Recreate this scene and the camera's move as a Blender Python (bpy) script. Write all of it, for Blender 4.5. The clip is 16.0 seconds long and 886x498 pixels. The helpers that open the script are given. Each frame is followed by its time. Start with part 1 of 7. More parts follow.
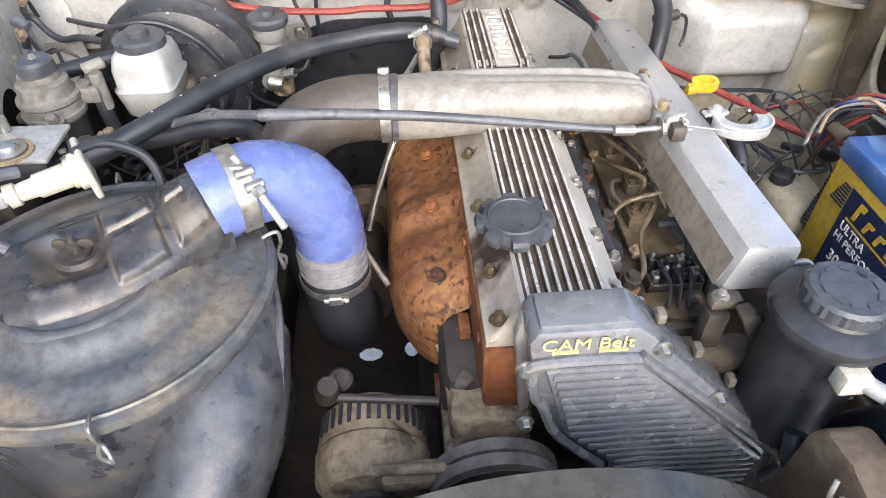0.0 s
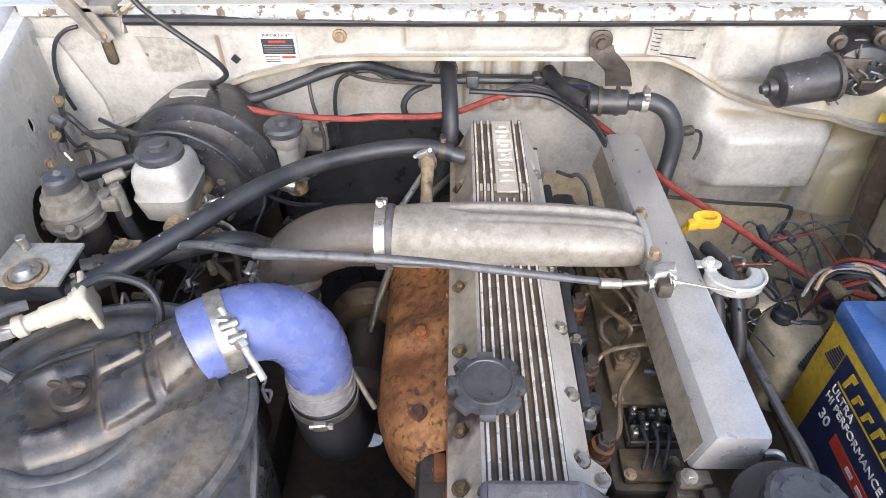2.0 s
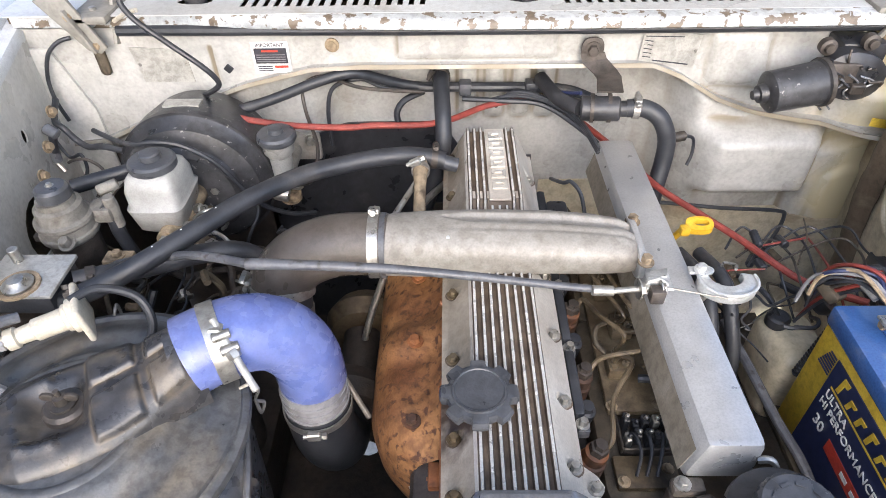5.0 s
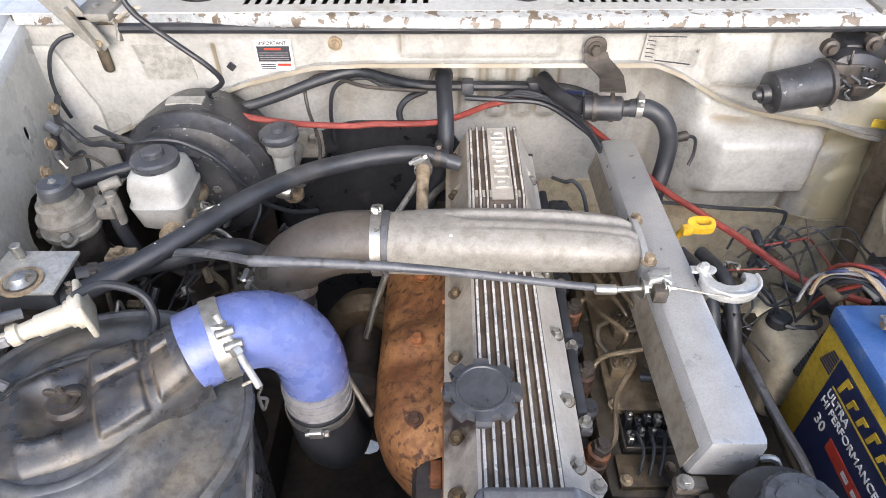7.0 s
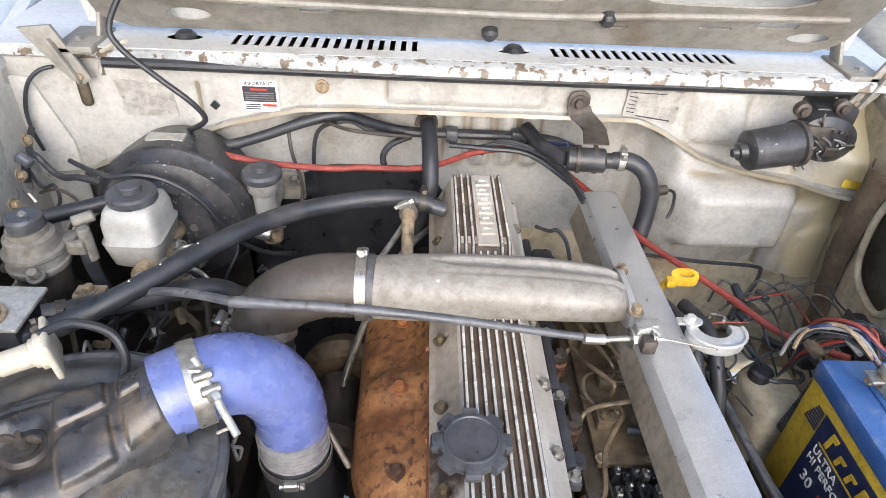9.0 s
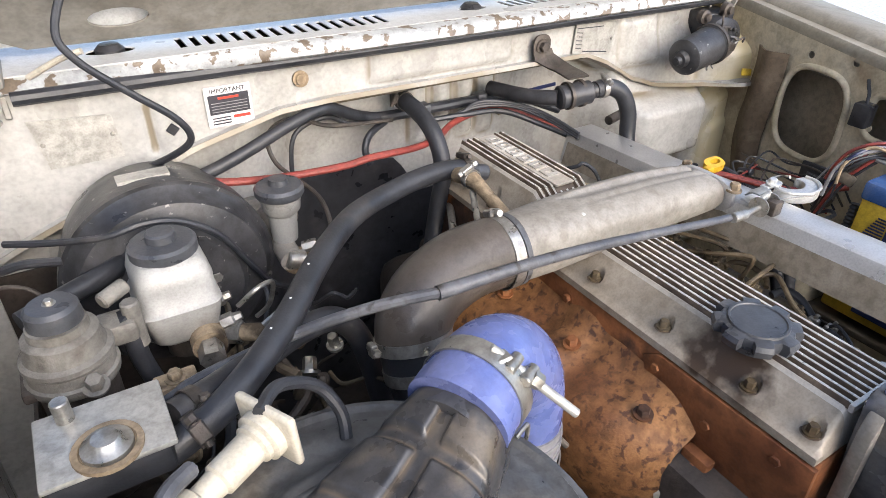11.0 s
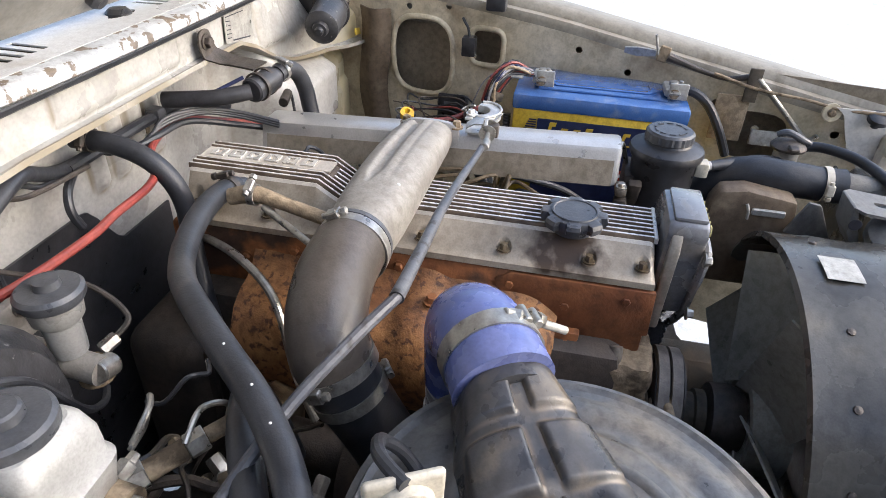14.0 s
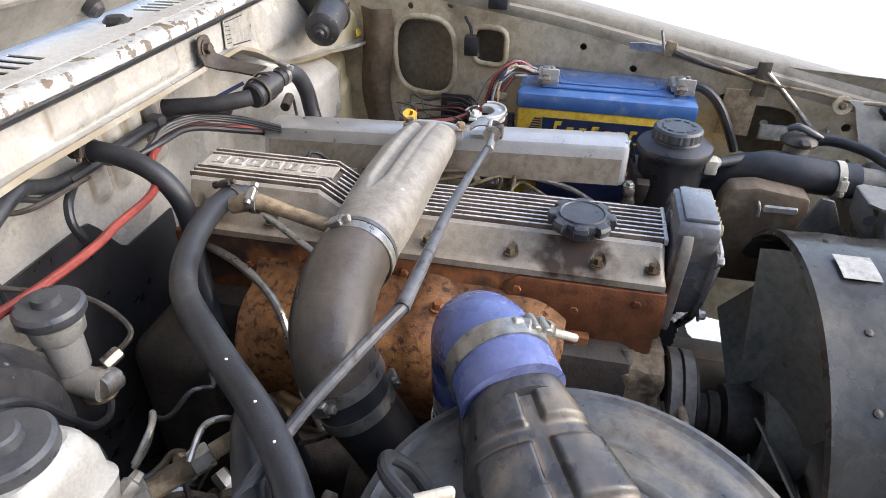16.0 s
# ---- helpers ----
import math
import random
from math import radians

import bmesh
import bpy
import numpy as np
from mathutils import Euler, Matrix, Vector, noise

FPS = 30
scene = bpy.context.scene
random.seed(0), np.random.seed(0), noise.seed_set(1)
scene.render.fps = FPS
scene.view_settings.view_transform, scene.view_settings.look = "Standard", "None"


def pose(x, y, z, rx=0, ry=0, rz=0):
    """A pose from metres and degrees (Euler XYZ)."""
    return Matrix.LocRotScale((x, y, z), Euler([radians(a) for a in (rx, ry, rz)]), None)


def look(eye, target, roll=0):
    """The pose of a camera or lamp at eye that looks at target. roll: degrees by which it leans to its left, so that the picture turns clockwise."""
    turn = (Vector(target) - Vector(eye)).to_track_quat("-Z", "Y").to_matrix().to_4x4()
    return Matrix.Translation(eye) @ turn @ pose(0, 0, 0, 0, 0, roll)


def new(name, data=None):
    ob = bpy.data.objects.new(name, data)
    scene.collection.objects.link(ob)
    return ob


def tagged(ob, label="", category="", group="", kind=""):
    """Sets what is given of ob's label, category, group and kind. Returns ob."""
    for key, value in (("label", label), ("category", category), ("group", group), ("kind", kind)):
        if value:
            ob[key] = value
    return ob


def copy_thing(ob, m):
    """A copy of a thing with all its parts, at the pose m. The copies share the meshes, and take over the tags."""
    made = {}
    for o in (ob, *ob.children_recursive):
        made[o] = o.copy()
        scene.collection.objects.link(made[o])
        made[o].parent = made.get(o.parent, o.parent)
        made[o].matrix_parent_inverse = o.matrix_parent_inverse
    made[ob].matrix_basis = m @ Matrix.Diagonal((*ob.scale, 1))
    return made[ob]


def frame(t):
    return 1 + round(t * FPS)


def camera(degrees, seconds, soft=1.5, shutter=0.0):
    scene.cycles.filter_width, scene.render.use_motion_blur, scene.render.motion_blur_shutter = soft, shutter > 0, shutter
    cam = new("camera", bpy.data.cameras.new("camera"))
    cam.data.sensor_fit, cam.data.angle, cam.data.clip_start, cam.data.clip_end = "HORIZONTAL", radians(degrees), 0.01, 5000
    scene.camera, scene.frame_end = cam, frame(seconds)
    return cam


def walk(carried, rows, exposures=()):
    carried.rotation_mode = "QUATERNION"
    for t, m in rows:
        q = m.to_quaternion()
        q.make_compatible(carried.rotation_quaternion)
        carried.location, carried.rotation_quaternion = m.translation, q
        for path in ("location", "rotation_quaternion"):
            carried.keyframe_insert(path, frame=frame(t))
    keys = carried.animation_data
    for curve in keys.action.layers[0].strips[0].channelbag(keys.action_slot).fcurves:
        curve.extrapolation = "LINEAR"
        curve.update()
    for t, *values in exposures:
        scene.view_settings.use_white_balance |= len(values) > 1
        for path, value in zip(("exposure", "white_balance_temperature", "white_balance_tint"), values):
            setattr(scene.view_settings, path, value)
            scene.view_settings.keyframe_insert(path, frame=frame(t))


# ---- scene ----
cam = camera(69.7, 16.0, soft=0.6)
PATH = [
    (0, (-0.145, -0.469, 1.422), (-0.039, 0.983, 0.051), -0.3),
    (0.5, (-0.093, -0.405, 1.474), (-0.072, 1.116, 0.175), -1.0),
    (1, (-0.08, -0.384, 1.52), (-0.098, 1.116, 0.197), -0.1),
    (1.5, (-0.072, -0.377, 1.543), (-0.132, 1.101, 0.197), -1.3),
    (2, (-0.069, -0.376, 1.55), (-0.101, 1.105, 0.206), -0.7),
    (2.5, (-0.064, -0.378, 1.553), (-0.09, 1.109, 0.215), -0.6),
    (3, (-0.065, -0.383, 1.554), (-0.093, 1.11, 0.224), -1.0),
    (3.5, (-0.061, -0.381, 1.555), (-0.087, 1.117, 0.23), -1.2),
    (4, (-0.061, -0.375, 1.555), (-0.088, 1.118, 0.225), -1.2),
    (6.5, (-0.064, -0.373, 1.551), (-0.089, 1.118, 0.218), -0.8),
    (7, (-0.067, -0.376, 1.552), (-0.09, 1.116, 0.221), -0.7),
    (7.5, (-0.066, -0.376, 1.551), (-0.085, 1.117, 0.22), -0.7),
    (8, (-0.066, -0.375, 1.55), (-0.089, 1.121, 0.223), -0.8),
    (8.5, (-0.067, -0.374, 1.551), (-0.084, 1.129, 0.232), -0.5),
    (9, (-0.095, -0.369, 1.539), (-0.011, 1.221, 0.329), 3.3),
    (9.2, (-0.129, -0.365, 1.51), (-0.038, 1.261, 0.35), 5.0),
    (11.3, (-0.628, -0.166, 1.377), (0.466, 1.139, 0.327), -0.6),
    (11.5, (-0.663, -0.125, 1.37), (0.557, 1.057, 0.315), -1.1),
    (12, (-0.685, -0.076, 1.358), (0.749, 0.773, 0.252), -0.3),
    (12.5, (-0.699, -0.017, 1.313), (0.751, 0.752, 0.17), 1.0),
    (13, (-0.734, 0.031, 1.356), (0.867, 0.49, 0.249), 2.2),
    (13.5, (-0.759, 0.051, 1.393), (0.87, 0.431, 0.297), -0.3),
    (14, (-0.754, 0.061, 1.39), (0.886, 0.373, 0.289), 2.3),
    (14.5, (-0.75, 0.063, 1.391), (0.889, 0.375, 0.288), 2.2),
    (15, (-0.746, 0.059, 1.39), (0.89, 0.391, 0.288), 1.4),
    (15.5, (-0.74, 0.061, 1.391), (0.893, 0.399, 0.286), 1.0),
    (16, (-0.737, 0.063, 1.391), (0.894, 0.395, 0.282), 0.8),
]
EXPOSURES = ((0.0, 1.86, 6100, 11), (1.0, 1.57, 6070, 12), (8.5, 1.51, 6070, 12), (9.0, 1.48, 6100, 11), (11.4, 1.46, 6250, 12), (13.5, 1.57, 6230, 12), (16.0, 1.55, 6230, 12))
walk(cam, [(t, look(eye, target, roll)) for t, eye, target, roll in PATH], EXPOSURES)

# ---- light ----
world = bpy.data.worlds.new("sky")
scene.world = world
world.use_nodes = True
wn = world.node_tree.nodes
sky = wn.new("ShaderNodeTexSky")
sky.sky_type = "NISHITA"
sky.sun_disc = False
sky.sun_elevation = radians(30)
sky.sun_rotation = radians(176)
sky.air_density, sky.dust_density = 1.0, 3.0
soften = wn.new("ShaderNodeHueSaturation")
soften.inputs["Saturation"].default_value = 0.95
world.node_tree.links.new(sky.outputs[0], soften.inputs["Color"])
world.node_tree.links.new(soften.outputs[0], wn["Background"].inputs[0])
wn["Background"].inputs[1].default_value = 0.15
sun = new("sun", bpy.data.lights.new("sun", "SUN"))
sun.data.energy, sun.data.angle, sun.data.color = 0.75, radians(80), (0.80, 0.885, 0.99)
sun.matrix_world = look((0.14, -2.0, 2.1), (0, 0, 0.8))


# ---- materials ----
def material(name, c1, c2, scale=40.0, rough=0.5, metal=0.0, bump=0.15, stain=None, stain_scale=9.0, stain_at=0.55, stain_width=0.12, coat=0.0, fine=400.0, grime=0.35, valley=None, rvar=1.0):
    m = bpy.data.materials.new(name)
    m.use_nodes = True
    nt = m.node_tree
    b = nt.nodes["Principled BSDF"]
    co = nt.nodes.new("ShaderNodeTexCoord")

    def noise_node(sc, detail, dist=0.0):
        n = nt.nodes.new("ShaderNodeTexNoise")
        n.inputs["Scale"].default_value, n.inputs["Detail"].default_value = sc, detail
        n.inputs["Distortion"].default_value = dist
        nt.links.new(co.outputs["Object"], n.inputs["Vector"])
        return n

    def ramp(src, lo, hi, a, bb):
        r = nt.nodes.new("ShaderNodeValToRGB")
        r.color_ramp.elements[0].position, r.color_ramp.elements[1].position = lo, hi
        r.color_ramp.elements[0].color, r.color_ramp.elements[1].color = a, bb
        nt.links.new(src, r.inputs[0])
        return r

    n1 = noise_node(scale, 8.0, 0.1)
    col = ramp(n1.outputs["Fac"], 0.32, 0.68, (*c1, 1), (*c2, 1)).outputs[0]
    n3 = noise_node(fine, 3.0)
    if stain:
        n2 = noise_node(stain_scale, 9.0, 0.25)
        k = ramp(n2.outputs["Fac"], stain_at, stain_at + stain_width, (0, 0, 0, 1), (1, 1, 1, 1))
        mx = nt.nodes.new("ShaderNodeMix")
        mx.data_type = "RGBA"
        nt.links.new(k.outputs[0], mx.inputs[0])
        nt.links.new(col, mx.inputs[6])
        mx.inputs[7].default_value = (*stain, 1)
        col = mx.outputs[2]
    sp = nt.nodes.new("ShaderNodeMix")
    sp.data_type, sp.blend_type = "RGBA", "MULTIPLY"
    sp.inputs[0].default_value = 0.35
    nt.links.new(col, sp.inputs[6])
    nt.links.new(ramp(n3.outputs["Fac"], 0.3, 0.6, (0.55, 0.55, 0.55, 1), (1, 1, 1, 1)).outputs[0], sp.inputs[7])
    n4 = noise_node(fine * 0.22, 7.0, 0.3)
    gr = nt.nodes.new("ShaderNodeMix")
    gr.data_type, gr.blend_type = "RGBA", "MULTIPLY"
    gr.inputs[0].default_value = grime
    nt.links.new(sp.outputs[2], gr.inputs[6])
    nt.links.new(ramp(n4.outputs["Fac"], 0.36, 0.56, (0.32, 0.29, 0.26, 1), (1, 1, 1, 1)).outputs[0], gr.inputs[7])
    last = gr.outputs[2]
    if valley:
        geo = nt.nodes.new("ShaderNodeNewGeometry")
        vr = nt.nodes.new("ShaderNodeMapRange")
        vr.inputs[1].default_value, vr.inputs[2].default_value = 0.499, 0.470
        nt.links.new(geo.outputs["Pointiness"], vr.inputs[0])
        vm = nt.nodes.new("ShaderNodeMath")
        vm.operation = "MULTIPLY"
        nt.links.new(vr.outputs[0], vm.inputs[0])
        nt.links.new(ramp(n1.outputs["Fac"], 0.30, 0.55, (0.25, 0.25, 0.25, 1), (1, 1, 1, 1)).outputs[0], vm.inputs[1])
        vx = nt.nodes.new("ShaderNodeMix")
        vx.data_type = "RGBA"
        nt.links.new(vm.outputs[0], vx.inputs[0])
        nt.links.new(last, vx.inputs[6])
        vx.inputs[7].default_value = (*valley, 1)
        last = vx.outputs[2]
    nt.links.new(last, b.inputs["Base Color"])
    rr = nt.nodes.new("ShaderNodeMapRange")
    rr.inputs[1].default_value, rr.inputs[2].default_value = 0.3, 0.7
    rr.inputs[3].default_value, rr.inputs[4].default_value = max(0.05, rough - 0.12 * rvar), min(1.0, rough + 0.15 * rvar)
    nt.links.new(n1.outputs["Fac"], rr.inputs[0])
    nt.links.new(rr.outputs[0], b.inputs["Roughness"])
    b.inputs["Metallic"].default_value = metal
    b.inputs["Coat Weight"].default_value = coat
    if bump:
        bp = nt.nodes.new("ShaderNodeBump")
        bp.inputs["Strength"].default_value, bp.inputs["Distance"].default_value = bump, 0.002
        hs = nt.nodes.new("ShaderNodeMath")
        hs.operation = "MULTIPLY_ADD"
        hs.inputs[1].default_value = 1.5
        nt.links.new(n4.outputs["Fac"], hs.inputs[0])
        nt.links.new(n3.outputs["Fac"], hs.inputs[2])
        nt.links.new(hs.outputs[0], bp.inputs["Height"])
        nt.links.new(bp.outputs[0], b.inputs["Normal"])
    return m


CREAM = material("cream_body_paint", (0.53, 0.515, 0.475), (0.62, 0.61, 0.575), 10, 0.34, 0, 0.05, (0.43, 0.375, 0.28), 6, 0.60, 0.2, fine=160, grime=0.16)
# valley paints shading into the pressed creases; the stain is dust
FIREPAINT = material("dusty_crease_shaded_paint", (0.39, 0.38, 0.35), (0.47, 0.464, 0.44), 10, 0.30, 0, 0.04, (0.31, 0.275, 0.21), 5, 0.60, 0.2, fine=160, grime=0.18, valley=(0.22, 0.185, 0.13))
WHITE = material("white_body_paint", (0.53, 0.53, 0.52), (0.61, 0.62, 0.62), 5, 0.38, 0, 0.03, (0.43, 0.40, 0.35), 9, 0.63, 0.1, grime=0.15)
# dusty fender paint, darkened to stand for shade on the passenger rail
SHADED_FENDER = material("dusty_shaded_fender_paint", (0.25, 0.22, 0.165), (0.34, 0.31, 0.25), 12, 0.5, 0, 0.06, (0.14, 0.11, 0.07), 14, 0.60, 0.14, fine=200, grime=0.25)
PAPER = material("aged_paper", (0.40, 0.39, 0.35), (0.54, 0.53, 0.49), 60, 0.6, 0, 0.05, (0.25, 0.23, 0.19), 40, 0.56, 0.1)
YELLOWED = material("yellowed_dirty_paint", (0.52, 0.445, 0.30), (0.66, 0.595, 0.455), 8, 0.5, 0, 0.08, (0.29, 0.21, 0.13), 7, 0.54, 0.2, fine=220, grime=0.35)
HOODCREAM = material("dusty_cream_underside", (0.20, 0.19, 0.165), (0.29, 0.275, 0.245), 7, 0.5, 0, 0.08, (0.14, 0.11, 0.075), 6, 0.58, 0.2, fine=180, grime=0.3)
CHIPPED = material("chipped_rusty_paint", (0.38, 0.40, 0.41), (0.50, 0.515, 0.52), 8, 0.4, 0, 0.12, (0.16, 0.125, 0.09), 55, 0.555, 0.025, grime=0.35)
ALU = material("cast_aluminium", (0.45, 0.447, 0.44), (0.53, 0.527, 0.52), 30, 0.30, 0.5, 0.04, (0.42, 0.40, 0.36), 6, 0.56, 0.4, grime=0.0, rvar=0.3)
ALU_DULL = material("dusty_cast_aluminium", (0.27, 0.248, 0.215), (0.36, 0.335, 0.295), 22, 0.55, 0.15, 0.14, (0.20, 0.165, 0.125), 8, 0.56, 0.2, fine=330, grime=0.3, rvar=0.6)
COVER = material("stained_cast_aluminium", (0.50, 0.455, 0.39), (0.66, 0.62, 0.555), 14, 0.34, 0.15, 0.06, (0.36, 0.275, 0.185), 7, 0.55, 0.3, grime=0.15)
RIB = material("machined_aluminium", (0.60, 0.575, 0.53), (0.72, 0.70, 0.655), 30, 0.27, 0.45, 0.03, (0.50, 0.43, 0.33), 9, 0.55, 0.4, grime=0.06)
BRONZE = material("oily_brown_brass", (0.085, 0.060, 0.034), (0.19, 0.145, 0.088), 30, 0.42, 0.25, 0.25, (0.045, 0.033, 0.022), 24, 0.54, 0.15, grime=0.45)
BROWNALU = material("mottled_brown_aluminium", (0.22, 0.185, 0.135), (0.34, 0.295, 0.235), 22, 0.6, 0.1, 0.15, (0.14, 0.11, 0.075), 12, 0.56, 0.2, grime=0.3)
SHOULDER = material("brown_stained_aluminium", (0.31, 0.262, 0.20), (0.45, 0.395, 0.32), 16, 0.42, 0.1, 0.08, (0.19, 0.14, 0.09), 9, 0.54, 0.25, grime=0.25)
# groove brown with shade painted in, for grooves, rib flanks and bolt pockets
GROOVE = material("shaded_brown_groove", (0.070, 0.050, 0.036), (0.19, 0.142, 0.10), 30, 0.55, 0.1, 0.1)
STEEL = material("zinc_steel", (0.34, 0.33, 0.30), (0.50, 0.485, 0.45), 80, 0.36, 0.8, 0.08, grime=0.35)
ZINC = material("pale_zinc_plate", (0.55, 0.55, 0.53), (0.70, 0.70, 0.68), 60, 0.36, 0.5, 0.06, grime=0.2)
BAND = material("clamp_steel", (0.36, 0.345, 0.32), (0.52, 0.505, 0.475), 80, 0.36, 0.8, 0.08, grime=0.35)
DARKSTEEL = material("dark_oily_steel", (0.05, 0.045, 0.04), (0.12, 0.10, 0.085), 40, 0.5, 0.4, 0.2)
RUST = material("rusted_sheet_iron", (0.16, 0.064, 0.025), (0.44, 0.215, 0.078), 9, 0.62, 0.05, 0.4, (0.105, 0.043, 0.020), 95, 0.54, 0.10, fine=320, grime=0.55)
DUSTALLOY = material("dusty_grey_alloy", (0.15, 0.14, 0.122), (0.25, 0.235, 0.205), 34, 0.6, 0.15, 0.35, (0.10, 0.088, 0.07), 24, 0.56, 0.15, grime=0.3)
RUST_HEAD = material("rusty_brown_iron", (0.15, 0.052, 0.021), (0.42, 0.165, 0.055), 6, 0.66, 0.05, 0.3, (0.075, 0.040, 0.026), 10, 0.53, 0.09, fine=260, grime=0.5)
OILY = material("oily_brown_alloy", (0.12, 0.102, 0.083), (0.22, 0.19, 0.155), 26, 0.48, 0.2, 0.25, (0.05, 0.038, 0.03), 17, 0.53, 0.15, grime=0.5)
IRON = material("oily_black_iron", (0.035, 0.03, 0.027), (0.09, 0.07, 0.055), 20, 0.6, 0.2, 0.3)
TAN = material("dried_mud_alloy", (0.25, 0.185, 0.115), (0.41, 0.32, 0.21), 24, 0.8, 0.05, 0.35, (0.09, 0.065, 0.04), 22, 0.54, 0.10, grime=0.5)
FILTER = material("dusty_black_plastic", (0.045, 0.047, 0.053), (0.092, 0.092, 0.096), 40, 0.32, 0, 0.10, (0.15, 0.128, 0.098), 26, 0.55, 0.2, fine=420, grime=0.4)
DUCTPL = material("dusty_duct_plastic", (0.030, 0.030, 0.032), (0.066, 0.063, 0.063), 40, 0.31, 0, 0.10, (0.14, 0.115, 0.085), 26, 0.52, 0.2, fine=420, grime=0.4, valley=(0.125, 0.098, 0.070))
LID = material("dusty_grey_lid_paint", (0.070, 0.073, 0.078), (0.130, 0.129, 0.126), 30, 0.36, 0.1, 0.08, (0.205, 0.168, 0.118), 8, 0.52, 0.16, fine=420, grime=0.45)
RUBBER = material("black_rubber", (0.019, 0.021, 0.026), (0.040, 0.042, 0.048), 30, 0.44, 0, 0.12, (0.075, 0.07, 0.066), 16, 0.58, 0.2, grime=0.25)
PIPE = material("brown_black_silicone", (0.070, 0.058, 0.048), (0.105, 0.088, 0.074), 18, 0.32, 0, 0.10, (0.125, 0.105, 0.085), 24, 0.58, 0.2, grime=0.3)
BLUE = material("blue_silicone", (0.095, 0.130, 0.335), (0.150, 0.185, 0.41), 30, 0.26, 0, 0.05, (0.21, 0.225, 0.40), 12, 0.50, 0.4, fine=300, grime=0.2)
GREYBAND = material("grey_silicone", (0.22, 0.22, 0.23), (0.32, 0.31, 0.31), 20, 0.5, 0, 0.08)
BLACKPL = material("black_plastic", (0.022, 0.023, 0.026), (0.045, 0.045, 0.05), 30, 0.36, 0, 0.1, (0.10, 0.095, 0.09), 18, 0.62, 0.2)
CAPBLACK = material("worn_black_plastic", (0.045, 0.048, 0.055), (0.085, 0.088, 0.096), 30, 0.34, 0, 0.12, (0.14, 0.13, 0.12), 20, 0.6, 0.2, grime=0.3)
TIMING = material("grey_plastic_cover", (0.14, 0.145, 0.16), (0.23, 0.232, 0.24), 14, 0.20, 0.2, 0.06, (0.19, 0.15, 0.10), 14, 0.59, 0.2, grime=0.25, coat=0.4)
BEIGE = material("aged_beige_plastic", (0.47, 0.43, 0.34), (0.57, 0.53, 0.44), 14, 0.36, 0, 0.06, (0.34, 0.28, 0.17), 22, 0.62, 0.1, grime=0.25)
WHITEPL = material("translucent_white_plastic", (0.31, 0.305, 0.285), (0.41, 0.405, 0.38), 10, 0.36, 0, 0.05, (0.23, 0.205, 0.165), 13, 0.60, 0.2, grime=0.15)
BOOST = material("black_painted_steel", (0.026, 0.027, 0.030), (0.062, 0.062, 0.066), 22, 0.38, 0.0, 0.14, (0.24, 0.235, 0.22), 120, 0.645, 0.06, grime=0.4)
YELLOW = material("yellow_plastic", (0.62, 0.36, 0.02), (0.72, 0.44, 0.04), 20, 0.4, 0, 0.05)
BATYEL = material("yellow_battery_case", (0.60, 0.40, 0.035), (0.68, 0.47, 0.05), 12, 0.42, 0, 0.05)
BATBLUE = material("blue_battery_lid", (0.045, 0.12, 0.33), (0.07, 0.16, 0.41), 12, 0.14, 0, 0.02, (0.22, 0.27, 0.38), 30, 0.55, 0.3, grime=0.1, coat=0.6)
NAVY = material("navy_label", (0.018, 0.025, 0.075), (0.026, 0.035, 0.095), 20, 0.4, 0, 0.02)
REDINK = material("red_ink", (0.5, 0.05, 0.03), (0.56, 0.07, 0.04), 30, 0.4, 0, 0)
WHITEINK = material("white_ink", (0.72, 0.72, 0.70), (0.78, 0.78, 0.76), 30, 0.4, 0, 0)
INK = material("dark_ink", (0.03, 0.03, 0.04), (0.05, 0.05, 0.06), 30, 0.45, 0, 0)
CHALK = material("yellow_paint_marker", (0.50, 0.42, 0.16), (0.62, 0.54, 0.24), 60, 0.7, 0, 0.1, (0.30, 0.26, 0.14), 90, 0.62, 0.08)
REDWIRE = material("red_cable", (0.20, 0.034, 0.026), (0.29, 0.055, 0.040), 30, 0.45, 0, 0.05)
GREYCABLE = material("grey_sheathed_cable", (0.070, 0.074, 0.085), (0.135, 0.137, 0.146), 30, 0.42, 0.05, 0.1, (0.045, 0.040, 0.036), 60, 0.6, 0.1)
TAG = material("aluminium_tag", (0.42, 0.41, 0.375), (0.52, 0.51, 0.47), 40, 0.42, 0.4, 0.08, (0.3, 0.27, 0.22), 20, 0.62, 0.12)
DULLTAG = material("dull_grey_alloy", (0.11, 0.11, 0.105), (0.19, 0.185, 0.175), 30, 0.55, 0.0, 0.12, (0.09, 0.08, 0.06), 20, 0.58, 0.15, grime=0.35)
STICKER = material("white_sticker", (0.74, 0.73, 0.70), (0.80, 0.79, 0.77), 20, 0.4, 0, 0.02)
SHROUD = material("dusty_black_shroud", (0.050, 0.048, 0.043), (0.105, 0.098, 0.084), 12, 0.26, 0.1, 0.06, (0.19, 0.16, 0.115), 12, 0.58, 0.25, grime=0.35)
BELT = material("dusty_worn_belt", (0.15, 0.13, 0.112), (0.25, 0.222, 0.19), 40, 0.6, 0, 0.2)
FANGREY = material("grey_fan_plastic", (0.22, 0.225, 0.20), (0.32, 0.32, 0.285), 14, 0.34, 0, 0.05)
CONCRETE = material("pale_concrete", (0.66, 0.655, 0.645), (0.73, 0.725, 0.71), 3, 0.8, 0, 0.2, (0.56, 0.555, 0.54), 1.2, 0.58, 0.2, fine=120)
SIDE_BLOCKER = material("dark_blocker_wall", (0.14, 0.14, 0.15), (0.20, 0.20, 0.21), 4, 0.6, 0.1, 0.05)
